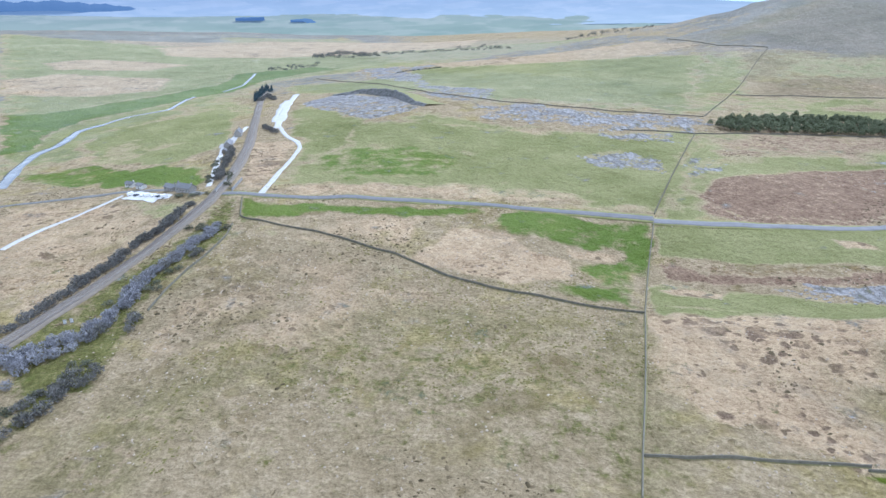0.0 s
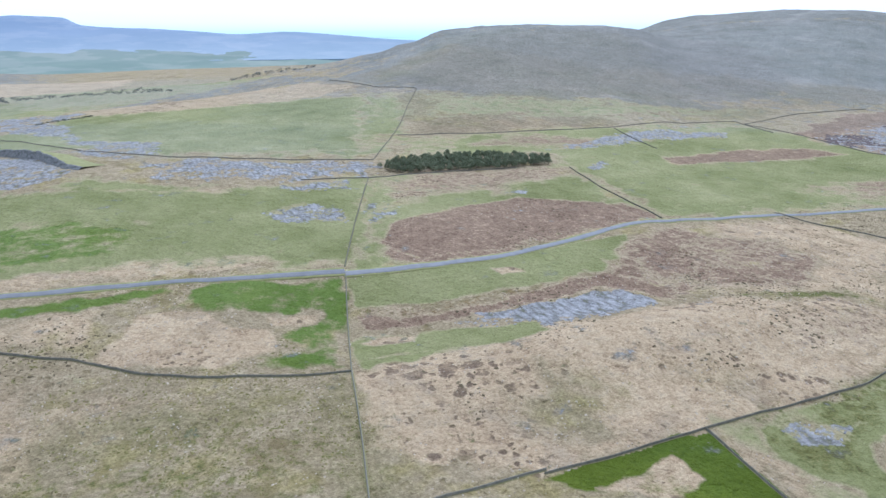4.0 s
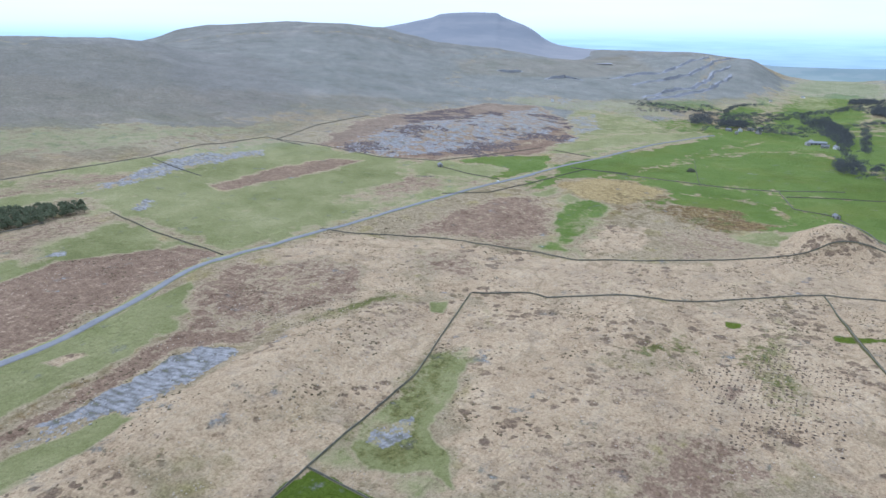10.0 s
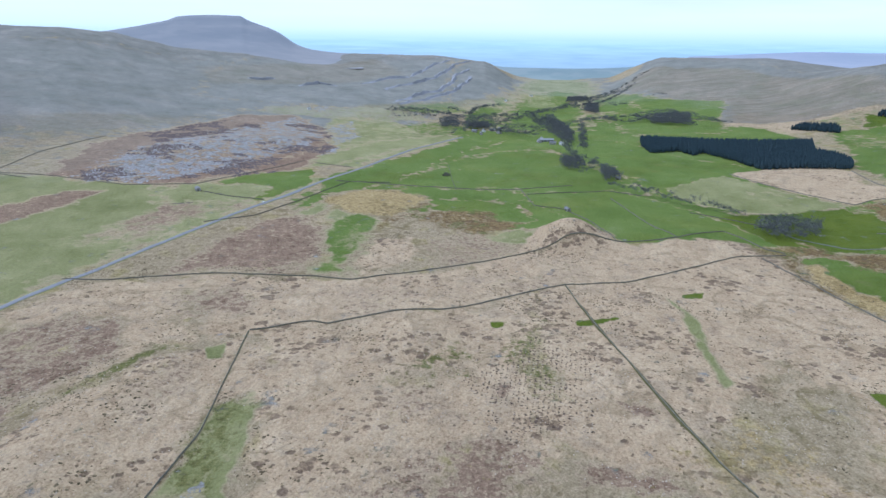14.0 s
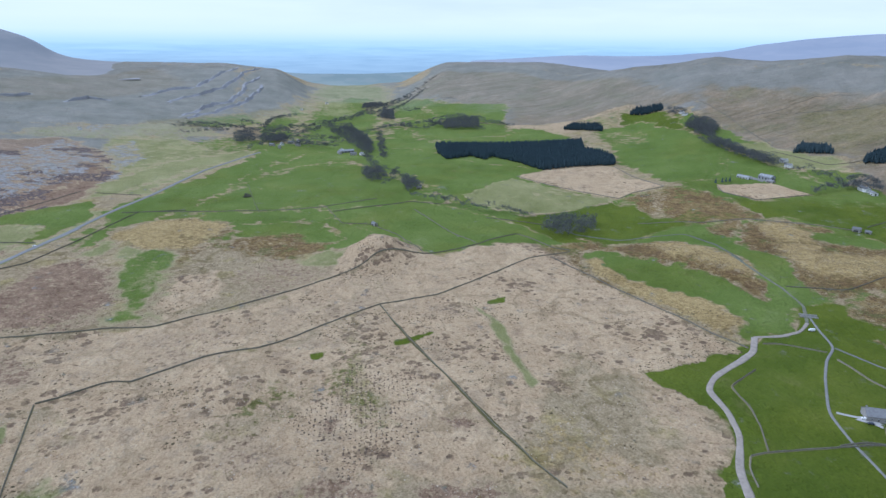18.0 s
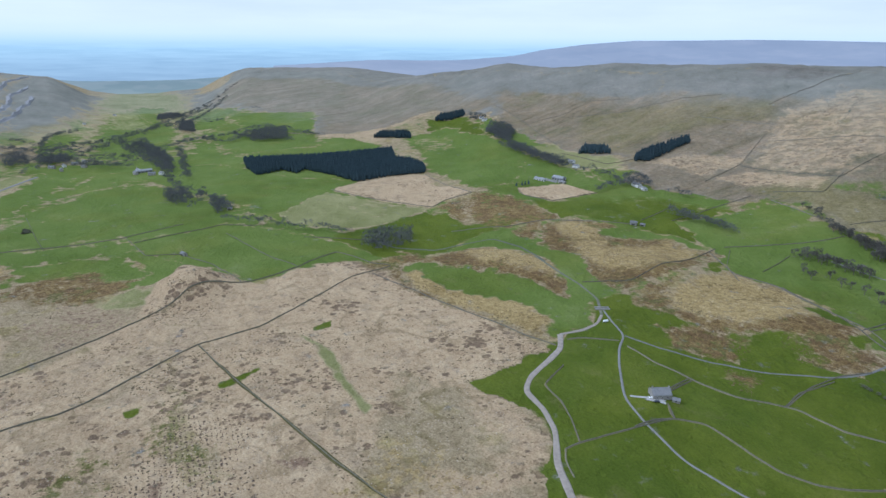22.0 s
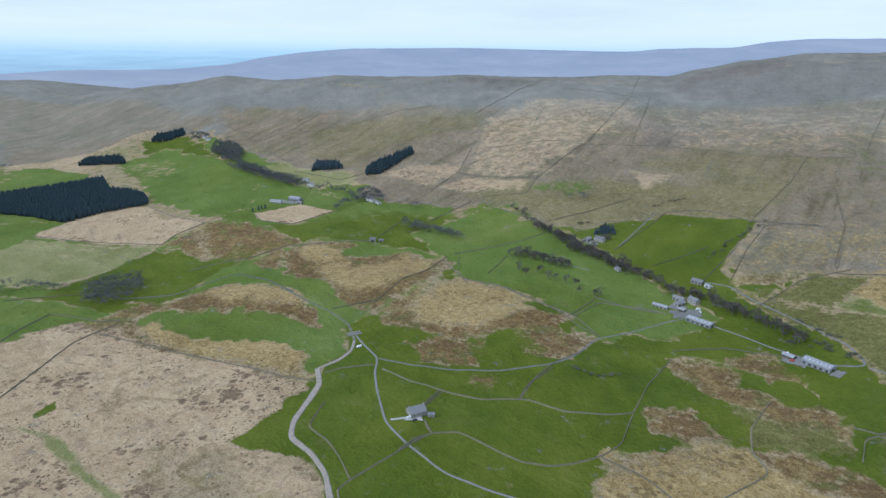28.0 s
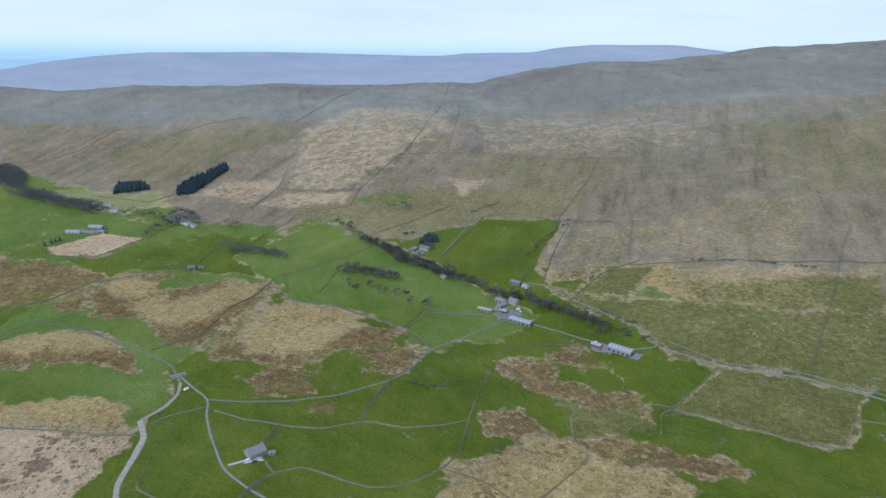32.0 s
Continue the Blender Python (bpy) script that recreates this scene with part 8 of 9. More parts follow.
copse("sitka", 5.5, 1765, -801, 1813, -846, 1726, -899, 1653, -869)
copse("sitka", 5.5, 1797, -1027, 1830, -1074, 1765, -1118, 1717, -1092, 1749, -1048)
copse("sitka", 5, 1085, -999, 1115, -1043, 1076, -1071, 1037, -1049)
copse("sitka", 5, 950, -1032, 977, -1067, 938, -1176, 915, -1162, 921, -1045)
tree_row("bush", 4, 3, -50, -946, -61, -947)
tree_row("bush", 4, 3, -92, -948, -103, -946)
tree_row("bush", 4, 3, -136, -946, -154, -942)
tree_row("bush", 4, 3, -180, -937, -200, -935)
tree_row("bare", 7, 9, 2095, 67, 2183, -30, 2317, -142, 2455, -215)
copse("bare", 12, 2130, -137, 2167, -201, 1872, -230, 1612, -215, 1620, -186, 1815, -165)
tree_row("bare", 6, 9, 2127, -295, 2156, -383, 2142, -475, 1990, -495)
copse("bare", 7, 1886, 67, 1987, 63, 2000, 3, 1895, 0)
tree_row("bare", 8, 9, 2207, 320, 2217, 273, 2165, 193, 2132, 130)
tree_row("bare", 8, 5, 1826, -20, 1780, -75, 1727, -128)
tree_row("bare", 9, 12, 2442, -230, 2749, -329, 2993, -449, 3398, -644, 3547, -830)
copse("bare", 8, 2939, -341, 3147, -380, 3126, -457, 2944, -453)
tree_row("bare", 9, 6, 1888, 136, 1986, 92)
tree_row("bare", 9, 7, 2454, 37, 2516, -20)
copse("bare", 7, 2474, -357, 2767, -413, 2732, -447, 2362, -390)
tree_row("bare", 8, 6, 2623, -492, 2595, -533)
tree_row("bare", 6, 7, 1465, -1020, 1358, -982, 1229, -939, 1131, -926, 1036, -909)
copse("bare", 11, 1263, -919, 1305, -961, 1160, -949, 1029, -917, 1050, -892)
tree_row("bare", 7, 4, 2047, -481, 1975, -528, 1884, -593)
tree_row("bush", 5, 4, -185, 377, -160, 370)
tree_row("bush", 6, 6, -165, 1259, -82, 1332)
tree_row("bare", 8, 6, -449, 1786, -422, 1954, -288, 1753)
tree_row("bare", 9, 5, -460, 1419, -410, 1423, -376, 1489)
tree_row("bare", 8, 8, 2018, 299, 2063, 236, 2087, 171)
copse("bare", 11, 1857, 141, 2038, 152, 2088, 105, 1880, 84)
tree_row("bare", 9, 8, 1922, 81, 2033, 60, 2112, 22, 2048, -20)
tree_row("bare", 9, 8, 1835, -22, 1918, -69, 1900, -102)
tree_row("bare", 8, 10, 2011, -20, 2147, -110)
tree_row("bush", 6, 4, -190, 287, -182, 289, -171, 323)
tree_row("bare", 9, 7, 404, -898, 356, -875, 313, -856, 266, -842, 217, -820)
tree_row("bare", 10, 6, 472, -923, 397, -884, 332, -861)
tree_row("bare", 6, 4, 215, -826, 159, -801, 128, -791)
copse("spruce", 5, 375, -938, 376, -962, 356, -972, 345, -955)
tree_row("bush", 7, 4, -183, 193, -179, 214, -175, 236)
tree_row("bare", 10, 12, 2139, 351, 2222, 228, 2113, 99, 2108, -12)
tree_row("bare", 9, 8, 1976, -9, 1930, -114, 1844, -153)
tree_row("bare", 9, 10, 1985, 110, 2028, 36, 1906, -22)
tree_row("bare", 10, 8, 1513, -185, 1358, -187, 1274, -220, 1149, -239)
tree_row("bare", 8, 8, 1988, -283, 1713, -249, 1491, -221)
tree_row("bare", 9, 6, 2184, -485, 2249, -603, 2102, -642)
tree_row("bare", 9, 6, 1260, -945, 1202, -950)
tree_row("bare", 25, 8, 417, -764, 368, -763, 340, -770, 286, -746)
tree_row("birch", 4, 2.5, -210, 229, -204, 239, -195, 247, -187, 256, -185, 271, -183, 287, -185, 304)
tree_row("birch", 4, 2.5, -218, 240, -197, 229, -191, 240, -186, 249, -183, 263, -183, 293, -185, 310)
tree_row("birch", 4.5, 2, -207, 236, -204, 247, -194, 254)
tree_row("birch", 5, 2.5, -189, 293, -187, 310, -187, 321, -179, 322)
tree_row("birch", 4.5, 2.5, -178, 327, -175, 341, -171, 351, -167, 360, -165, 375)
tree_row("birch", 5, 2.5, -179, 336, -173, 349, -167, 370)
tree_row("birch", 5, 2, -199, 215, -199, 224)
tree_row("scrub", 4, 2.5, -175, 181, -174, 189, -172, 197, -170, 203, -169, 215, -165, 221, -165, 230)
tree_row("scrub", 4.5, 2.5, -184, 203, -178, 205, -175, 215, -171, 225)
tree_row("scrub", 5, 2.5, -182, 252, -181, 260)
tree_row("scrub", 4, 2, -170, 263, -171, 275)
tree_row("scrub", 4.5, 2.5, -183, 316, -178, 327, -172, 336, -166, 338)
tree_row("scrub", 3.6, 1.8, -228, 255, -225, 267, -223, 281, -221, 298, -219, 315, -216, 333, -212, 343)
tree_row("scrub", 3.4, 2, -223, 306, -220, 323, -217, 342, -214, 357, -207, 371, -204, 385, -202, 399)
tree_row("scrub", 3.6, 2, -214, 354, -209, 364, -205, 378, -205, 405, -200, 417)
tree_row("scrub", 4, 2, -207, 476, -216, 511, -225, 547, -238, 592)
tree_row("scrub", 4, 2, -246, 713, -230, 682, -217, 665)
tree_row("scrub", 4, 3, -331, 958, -341, 1024, -310, 957)
tree_row("bare", 9, 8, 2186, 70, 2224, -6, 2208, -101, 2279, -165)
tree_row("bare", 8, 6, 2171, 69, 2391, 51, 2546, -8, 2567, -41)
tree_row("bare", 8, 8, 2150, -381, 2049, -404, 1986, -437, 2093, -498)
tree_row("bare", 8, 7, 2108, -502, 2180, -568, 2169, -625, 2118, -660)
tree_row("bare", 10, 6, 2067, -645, 1946, -681)
tree_row("bare", 9, 9, 2371, -130, 2504, -203, 2629, -306, 2751, -393)
tree_row("bare", 7, 8, 2229, -190, 2018, -199, 1812, -203, 1664, -206)
tree_row("bare", 8, 9, 2282, -209, 1984, -222, 1773, -215)
tree_row("bare", 9, 14, 2610, -350, 3066, -518, 3294, -644)
tree_row("bare", 9, 12, 2520, -360, 2925, -521, 3299, -703)
tree_row("bare", 9, 6, 2149, 142, 2064, 66)
tree_row("bare", 9, 6, 2122, 326, 2157, 269, 2109, 193)
tree_row("bare", 10, 6, 2320, 152, 2248, 90)
tree_row("bare", 12, 5, 1853, 5, 1812, -35, 1776, -96)
tree_row("bare", 12, 4, 2693, -493, 2683, -532)
tree_row("bare", 12, 4, 2730, -670, 2721, -717)
tree_row("bare", 9, 5, 1494, -1050, 1401, -1010, 1352, -1012)
tree_row("bare", 9, 6, 1256, -938, 1133, -923, 1061, -936)
join_far_woods()
clear_stock()

# ---- farms, houses and the station ----
def box(verts, faces, x0, x1, y0, y1, z0, z1):
    b = len(verts)
    verts += [(x0, y0, z0), (x1, y0, z0), (x1, y1, z0), (x0, y1, z0), (x0, y0, z1), (x1, y0, z1), (x1, y1, z1), (x0, y1, z1)]
    faces += [tuple(b + k for k in f) for f in ((0, 3, 2, 1), (4, 5, 6, 7), (0, 1, 5, 4), (1, 2, 6, 5), (2, 3, 7, 6), (3, 0, 4, 7))]


def piece(name, parent, mat, *boxes, label=""):
    verts, faces = [], []
    for b in boxes:
        box(verts, faces, *b)
    ob = new(name, mesh_from(name, verts, faces, mat))
    ob.parent = parent
    return tagged(ob, label)


PANE = plain("window_pane", (0.03, 0.035, 0.04), (0.07, 0.08, 0.09), 0.5, 0.1)
FRAME = plain("painted_frame", (0.55, 0.55, 0.53), (0.75, 0.75, 0.73), 0.5)
TIMBER = plain("weathered_timber", (0.13, 0.11, 0.09), (0.24, 0.21, 0.18), 0.8)
ROOFLIGHT = plain("roof_light", (0.36, 0.38, 0.40), (0.48, 0.50, 0.52), 0.8, 0.4)


def building(name, x, y, length, width, eaves, rise, turn, walls, roof, label, category="building", windows=0, chimneys=0,
             bays=0, lights=0, group=""):
    """A gabled building with its ridge along its length: walls, two roof slopes, openings, chimneys."""
    root = new(name)
    root.empty_display_size = 1
    root.matrix_basis = pose(x, y, height(x, y), 0, 0, turn)
    tagged(root, label, category, group)
    l, w = length / 2, width / 2
    v = []
    for sx in (-l, l):
        v += [(sx, -w, -1.5), (sx, -w, eaves), (sx, 0, eaves + rise), (sx, w, eaves), (sx, w, -1.5)]
    f = [(4, 3, 2, 1, 0), (5, 6, 7, 8, 9), (0, 1, 6, 5), (3, 4, 9, 8), (1, 2, 7, 6), (2, 3, 8, 7), (4, 0, 5, 9)]
    wall = new("wall", mesh_from("wall", v, f, walls))
    wall.parent = root
    for s in (-1, 1):
        o, drop, t = 0.4, rise / w * 0.4, 0.22
        q = [(-l - o, s * (w + o), eaves - drop), (l + o, s * (w + o), eaves - drop), (l + o, 0, eaves + rise), (-l - o, 0, eaves + rise)]
        q = [(a, b, c + 0.05) for a, b, c in q] + [(a, b, c + t + 0.05) for a, b, c in q]
        slope = new("roof_slope", mesh_from("roof_slope", q, [(3, 2, 1, 0), (4, 5, 6, 7), (0, 1, 5, 4), (1, 2, 6, 5), (2, 3, 7, 6), (3, 0, 4, 7)], roof))
        slope.parent = root
        for k in range(lights):
            px = -l + length * (k + 0.5) / lights
            a, b = 0.35, 0.7
            r = [(px + dx, s * w * (1 - fb), eaves + rise * fb + 0.32) for dx, fb in ((-0.6, a), (0.6, a), (0.6, b), (-0.6, b))]
            ob = new("roof_light", mesh_from("roof_light", r, [(0, 1, 2, 3)], ROOFLIGHT))
            ob.parent = slope
    for k in range(windows):
        px = -l + length * (k + 0.7) / (windows + 0.4)
        for s in (-1, 1):
            for pz in ([1.0, 3.6] if eaves > 4.4 else [1.0]):
                win = piece("window", root, FRAME, (px - 0.6, px + 0.6, s * w - 0.06, s * w + 0.06, pz, pz + 1.3))
                piece("pane", win, PANE, (px - 0.5, px + 0.5, s * w - 0.08, s * w + 0.08, pz + 0.1, pz + 1.2))
    if windows:
        for s in (-1, 1):
            piece("door", root, TIMBER, (-0.5, 0.5, s * w - 0.07, s * w + 0.07, -0.2, 2.0))
    for k in range(chimneys):
        px = (-l + 0.6) if k == 0 else (l - 0.6)
        stack = piece("chimney", root, walls, (px - 0.5, px + 0.5, -0.35, 0.35, eaves + rise * 0.6, eaves + rise + 1.3))
        piece("chimney_pot", stack, SLATE, (px - 0.15, px + 0.15, -0.15, 0.15, eaves + rise + 1.3, eaves + rise + 1.8))
    # open bays: dark panels on the solid wall paint the shade inside
    for k in range(bays):
        px = -l + length * (k + 0.5) / bays
        for s in (-1, 1):
            piece("barn_opening", root, DARK, (px - length / bays * 0.27, px + length / bays * 0.27, s * w - 0.08, s * w + 0.08, 0.0, eaves * 0.62),
                  label="dark panel painting the shade of an open barn bay")
    # gable doorways get the same dark shade panel
    if bays:
        for s in (-1, 1):
            piece("gable_door", root, DARK, (s * l - 0.08, s * l + 0.08, -w * 0.3, w * 0.3, 0, eaves * 0.8))
    return root


def yard(x, y, length, width, turn, mat=LANE, label="grey concrete farmyard beside the buildings"):
    c, s = math.cos(radians(turn)), math.sin(radians(turn))
    n = 9
    verts, faces = [], []
    for i in range(n):
        for j in range(n):
            u, v = (i / (n - 1) - 0.5), (j / (n - 1) - 0.5)
            k = 1.0 + 0.5 * (value_noise(np.array([i * 0.9 + x]), np.array([j * 0.9 + y]), 3)[0] - 0.5)
            u, v = u * length * k, v * width * k
            px, py = x + u * c - v * s, y + u * s + v * c
            verts.append((px, py, height(px, py) + 0.28))
    for i in range(n - 1):
        for j in range(n - 1):
            faces.append((i * n + j, (i + 1) * n + j, (i + 1) * n + j + 1, i * n + j + 1))
    return tagged(new("farmyard", mesh_from("farmyard", verts, faces, mat, True)), label, "yard", kind="structure")


PAINT_WHITE = plain("white_vehicle_paint", (0.70, 0.71, 0.72), (0.82, 0.82, 0.82), 2.0, 0.3)
PAINT_DARK = plain("dark_vehicle_paint", (0.04, 0.05, 0.07), (0.10, 0.11, 0.13), 2.0, 0.3)
PAINT_RED = plain("red_machine_paint", (0.30, 0.06, 0.04), (0.42, 0.10, 0.07), 2.0, 0.5)
RUBBER = plain("tyre_rubber", (0.02, 0.02, 0.02), (0.04, 0.04, 0.04), 0.5)


def vehicle(name, x, y, turn, mat, label, length=4.4, width=1.8, tall=1.45, van=False, on=0.0):
    root = new(name)
    root.matrix_basis = pose(x, y, height(x, y) + 0.32 + on, 0, 0, turn)
    tagged(root, label, "vehicle")
    l, w = length / 2, width / 2
    prof = [(-l, 0.35), (-l, 0.85), (-l * 0.86, 0.95), (-l * 0.62, tall), (l * 0.25, tall), (l * 0.55, 0.95), (l, 0.82), (l, 0.35)]
    if van:
        prof = [(-l, 0.35), (-l, tall), (l * 0.6, tall), (l * 0.82, 1.2), (l, 1.0), (l, 0.35)]
    n = len(prof)
    v = [(a, -w * (0.86 if b > 1.2 else 1), b) for a, b in prof] + [(a, w * (0.86 if b > 1.2 else 1), b) for a, b in prof]
    f = [tuple(range(n)), tuple(range(2 * n - 1, n - 1, -1))] + [(k, n + k, n + (k + 1) % n, (k + 1) % n) for k in range(n)]
    body = new("body", mesh_from("body", v, f, mat))
    body.parent = root
    piece("windscreen", root, PANE, (l * 0.2, l * 0.5, -w * 0.8, w * 0.8, 0.98, min(tall - 0.08, 1.38)))
    for a in (-0.6, 0.62):
        for s in (-1, 1):
            tv, tf = [], []
            tube(tv, tf, (l * a, s * w - s * 0.12, 0.32), (l * a, s * w + s * 0.04, 0.32), 0.32, 0.32, 10)
            tf.append(tuple(range(9, -1, -1)))
            tf.append(tuple(range(10, 20)))
            wheel = new("wheel", mesh_from("wheel", tv, tf, RUBBER))
            wheel.parent = root
    return root


def build_farms():
    # lone house by the lane
    building("house", 306, -390, 15, 12, 3.6, 3.8, 62, STONEWORK, SLATE, "grey slate-roofed stone house alone beside the lane", "house", 3, 2)
    building("outhouse", 294, -396, 6, 4.5, 2.4, 1.4, 35, STONEWORK, SLATE, "small stone outhouse beside the lone house", "outhouse", 1)
    yard(303, -382, 15, 6, 35, GRAVEL, "pale gravel forecourt of the lone house")
    vehicle("car", 300, -380, 60, PAINT_DARK, "dark parked car on the pale gravel forecourt", on=0.05)
    vehicle("car", 306, -381, 50, PAINT_WHITE, "white parked car on the pale gravel forecourt", on=0.05)
    # the large farm
    building("long_barn", 157, -749, 31, 11, 3.6, 2.0, 164, SHEETING, SHEETING, "long grey sheet-roofed cattle barn at the farm", "barn", bays=5, lights=6)
    building("cow_shed", 211, -770, 20, 6, 2.8, 1.6, 171, STONEWORK, SHEETING, "long stone cow shed with grey sheet roof", "shed", bays=4, lights=4)
    building("farmhouse", 178, -797, 14, 8, 4.8, 2.8, 150, STONEWORK, SLATE, "stone farmhouse with slate roof among barns", "house", 3, 2)
    building("barn", 192, -786, 13, 7, 4.0, 2.4, 60, STONEWORK, SLATE, "old stone barn in the farmyard", "barn", bays=2)
    building("barn", 197, -799, 15, 6, 3.6, 2.0, 165, STONEWORK, SLATE, "low stone barn behind the farmyard", "barn", bays=3)
    building("lean_to_shed", 185, -772, 9, 6, 2.8, 1.2, 164, TIMBER, SHEETING, "weathered timber shed in the farmyard", "shed", bays=1)
    yard(178, -766, 34, 20, 30)
    yard(192, -779, 22, 14, 165)
    vehicle("van", 168, -780, 40, PAINT_WHITE, "white van parked in the farmyard", 5.4, 2.0, 2.3, True, 0.1)
    vehicle("car", 164, -776, 130, PAINT_WHITE, "white car parked beside the farmhouse", on=0.1)
    # the barn down the lane
    building("barn", 28, -698, 28, 13, 4.2, 2.4, 159, SHEETING, SHEETING, "large grey sheet-roofed barn with open end by the lane", "barn", bays=5, lights=7)
    building("implement_shed", 56, -706, 12, 7, 2.8, 1.4, 159, TIMBER, SHEETING, "low timber shed with red machinery beside it", "shed", bays=2)
    yard(48, -700, 26, 18, 159)
    yard(10, -688, 10, 14, 159, LANE, "concrete apron before the open barn end")
    vehicle("trailer", 52, -698, 20, PAINT_RED, "red farm trailer standing in the yard", 5.0, 2.2, 1.6, True, 0.1)
    vehicle("trailer", 58, -712, 100, PAINT_WHITE, "white livestock trailer beside the shed", 4.5, 2.0, 2.2, True, 0.1)
    # the farm in the walled pale field
    building("long_barn", 962, -838, 26, 13, 5.0, 3.0, 11, SHEETING, SHEETING, "grey sheet-roofed barn at the edge of the pale field", "barn", bays=4, lights=5)
    building("cow_shed", 982, -806, 26, 8, 3.6, 2.0, 10, WHITEWASH, SHEETING, "low white-walled shed below the larger barn", "shed", bays=4, lights=4)
    building("shed", 938, -826, 14, 8, 3.0, 1.6, 11, STONEWORK, SLATE, "small stone shed beside the barn", "shed", bays=1)
    yard(972, -820, 44, 14, 10)
    # scattered farmhouses under the fell
    building("farmhouse", 358, -924, 16, 8, 4.2, 2.6, 169, STONEWORK, SLATE, "grey stone farmhouse against dark conifers", "house", 3, 2)
    building("barn", 375, -915, 12, 8, 4.0, 2.2, 80, STONEWORK, SLATE, "stone barn beside the grey farmhouse", "barn", bays=2)
    yard(366, -912, 20, 12, 169)
    building("cottage", 296, -843, 10, 6, 3.4, 2.2, 150, STONEWORK, SLATE, "small stone cottage below the tree line", "house", 2, 1)
    building("barn", 188, -848, 15, 8, 3.8, 2.2, 165, STONEWORK, SLATE, "dark-roofed barn beside the gravel track", "barn", bays=3)
    building("shed", 172, -840, 9, 6, 2.6, 1.3, 150, WHITEWASH, SHEETING, "pale shed at the start of the gravel track", "shed", bays=1)
    building("farmhouse", 829, -914, 20, 9, 5.0, 2.8, 169, WHITEWASH, SLATE, "white farmhouse among bare trees", "house", 4, 2)
    building("barn", 806, -908, 16, 8, 3.6, 2.0, 160, WHITEWASH, SLATE, "white-walled barn beside the farmhouse", "barn", bays=2)
    building("field_barn", 670, -741, 10, 7, 4.0, 2.2, 30, STONEWORK, SLATE, "stone field barn at a wall corner in pasture", "barn", 0, bays=1)
    building("field_barn", 660, -750, 7, 5, 2.6, 1.4, 30, STONEWORK, SLATE, "low stone lean-to beside the field barn", "barn", bays=1)
    for x, y, t in ((1012, -926, 10), (1046, -944, 20), (1600, -1078, 10), (1570, -1068, 30), (2813, -70, 20), (3235, -204, 50)):
        building("cottage", x, y, 14, 8, 4.6, 2.4, t, WHITEWASH, SLATE, "small pale house among trees under the fell", "house", 2, 1, group="houses under the fell")
    building("field_barn", 912, -119, 9, 6, 3.2, 1.8, 20, STONEWORK, SLATE, "small stone barn beside the bright pasture", "barn", bays=1)
    building("field_barn", 931, 444, 14, 7, 3.4, 2.0, 32, STONEWORK, SLATE, "grey stone sheepfold barn near the road", "barn", bays=1)
    building("field_barn", 1150, -236, 8, 6, 3.4, 1.8, 60, STONEWORK, SLATE, "stone field barn among valley pasture", "barn", bays=1)
    # the hamlet down the dale
    for x, y, t, w in ((1858, 13, 10, 1), (1872, -12, 70, 0), (1893, -34, 20, 1), (1840, 40, 50, 0), (1678, -140, 12, 1), (1640, -130, 12, 0),
                       (1605, -161, 80, 0), (1595, -182, 20, 1), (1820, -30, 30, 0), (1800, 20, 0, 0)):
        building("cottage", x, y, 16, 8, 4.8, 2.6, t, WHITEWASH if w else STONEWORK, SLATE, "stone hamlet house with slate roof among trees" if not w else
                 "white hamlet house with slate roof among trees", "house", 3, 2, group="hamlet houses")
    building("long_barn", 1660, -150, 36, 14, 4.5, 2.6, 100, SHEETING, SHEETING, "pale sheet-roofed barn at the hamlet's edge", "barn", bays=4)
    building("house", 2014, 568, 16, 9, 5.0, 2.6, 20, WHITEWASH, SLATE, "lone white house on the valley side", "house", 3, 2)
    # inn and cottages at the road junction
    building("inn", -222, 452, 15, 7, 3.4, 2.6, 155, STONEWORK, SLATE, "stone-walled roadside inn with slate roof", "inn", 4, 2)
    building("inn_wing", -238, 462, 11, 6, 3.0, 2.2, 150, STONEWORK, SLATE, "dark stone wing beside the roadside inn", "house", 3, 1)
    building("cottage", -286, 490, 9, 5, 2.6, 1.6, 155, WHITEWASH, SLATE, "white cottage beside the road junction", "house", 2, 1)
    building("shed", -272, 480, 8, 5, 2.8, 1.4, 150, WHITEWASH, SLATE, "small white shed beside the road", "shed", 1)
    yard(-254, 453, 46, 15, 150, CHALK, "pale gravel car park before the inn")
    for k in range(7):
        vehicle("camper_van" if k % 3 == 0 else "car", -272 + k * 6.2, 463 - k * 3.4, 62, PAINT_WHITE if k % 4 != 1 else PAINT_DARK,
                "white camper van in the gravel car park" if k % 3 == 0 else "car parked in a row on pale gravel",
                5.6 if k % 3 == 0 else 4.3, 2.0, 2.5 if k % 3 == 0 else 1.45, k % 3 == 0, 0.1)
    # station and its terrace
    building("station_house", -261, 672, 18, 7, 4.2, 2.6, 104, STONEWORK, SLATE, "stone railway station house beside the line", "station", 4, 2)
    building("cottage_row", -247, 606, 18, 7, 4.2, 2.4, 104, STONEWORK, SLATE, "row of stone railway cottages by the drive", "house", 5, 2)
    building("signal_hut", -240, 577, 6, 4, 3.0, 1.4, 104, TIMBER, SLATE, "weathered timber hut beside the railway", "hut", 1)
    yard(-258, 650, 50, 6, 104, GRAVEL, "pale gravel station platform")
    yard(-254, 615, 22, 10, 104, GRAVEL, "pale gravel station forecourt")
    vehicle("car", 881, 324, 125, PAINT_WHITE, "white car standing on the moorland road", on=0.1)
    vehicle("van", 436, -456, 68, PAINT_WHITE, "white van beside the bridge over the beck", 5.2, 2.0, 2.2, True)


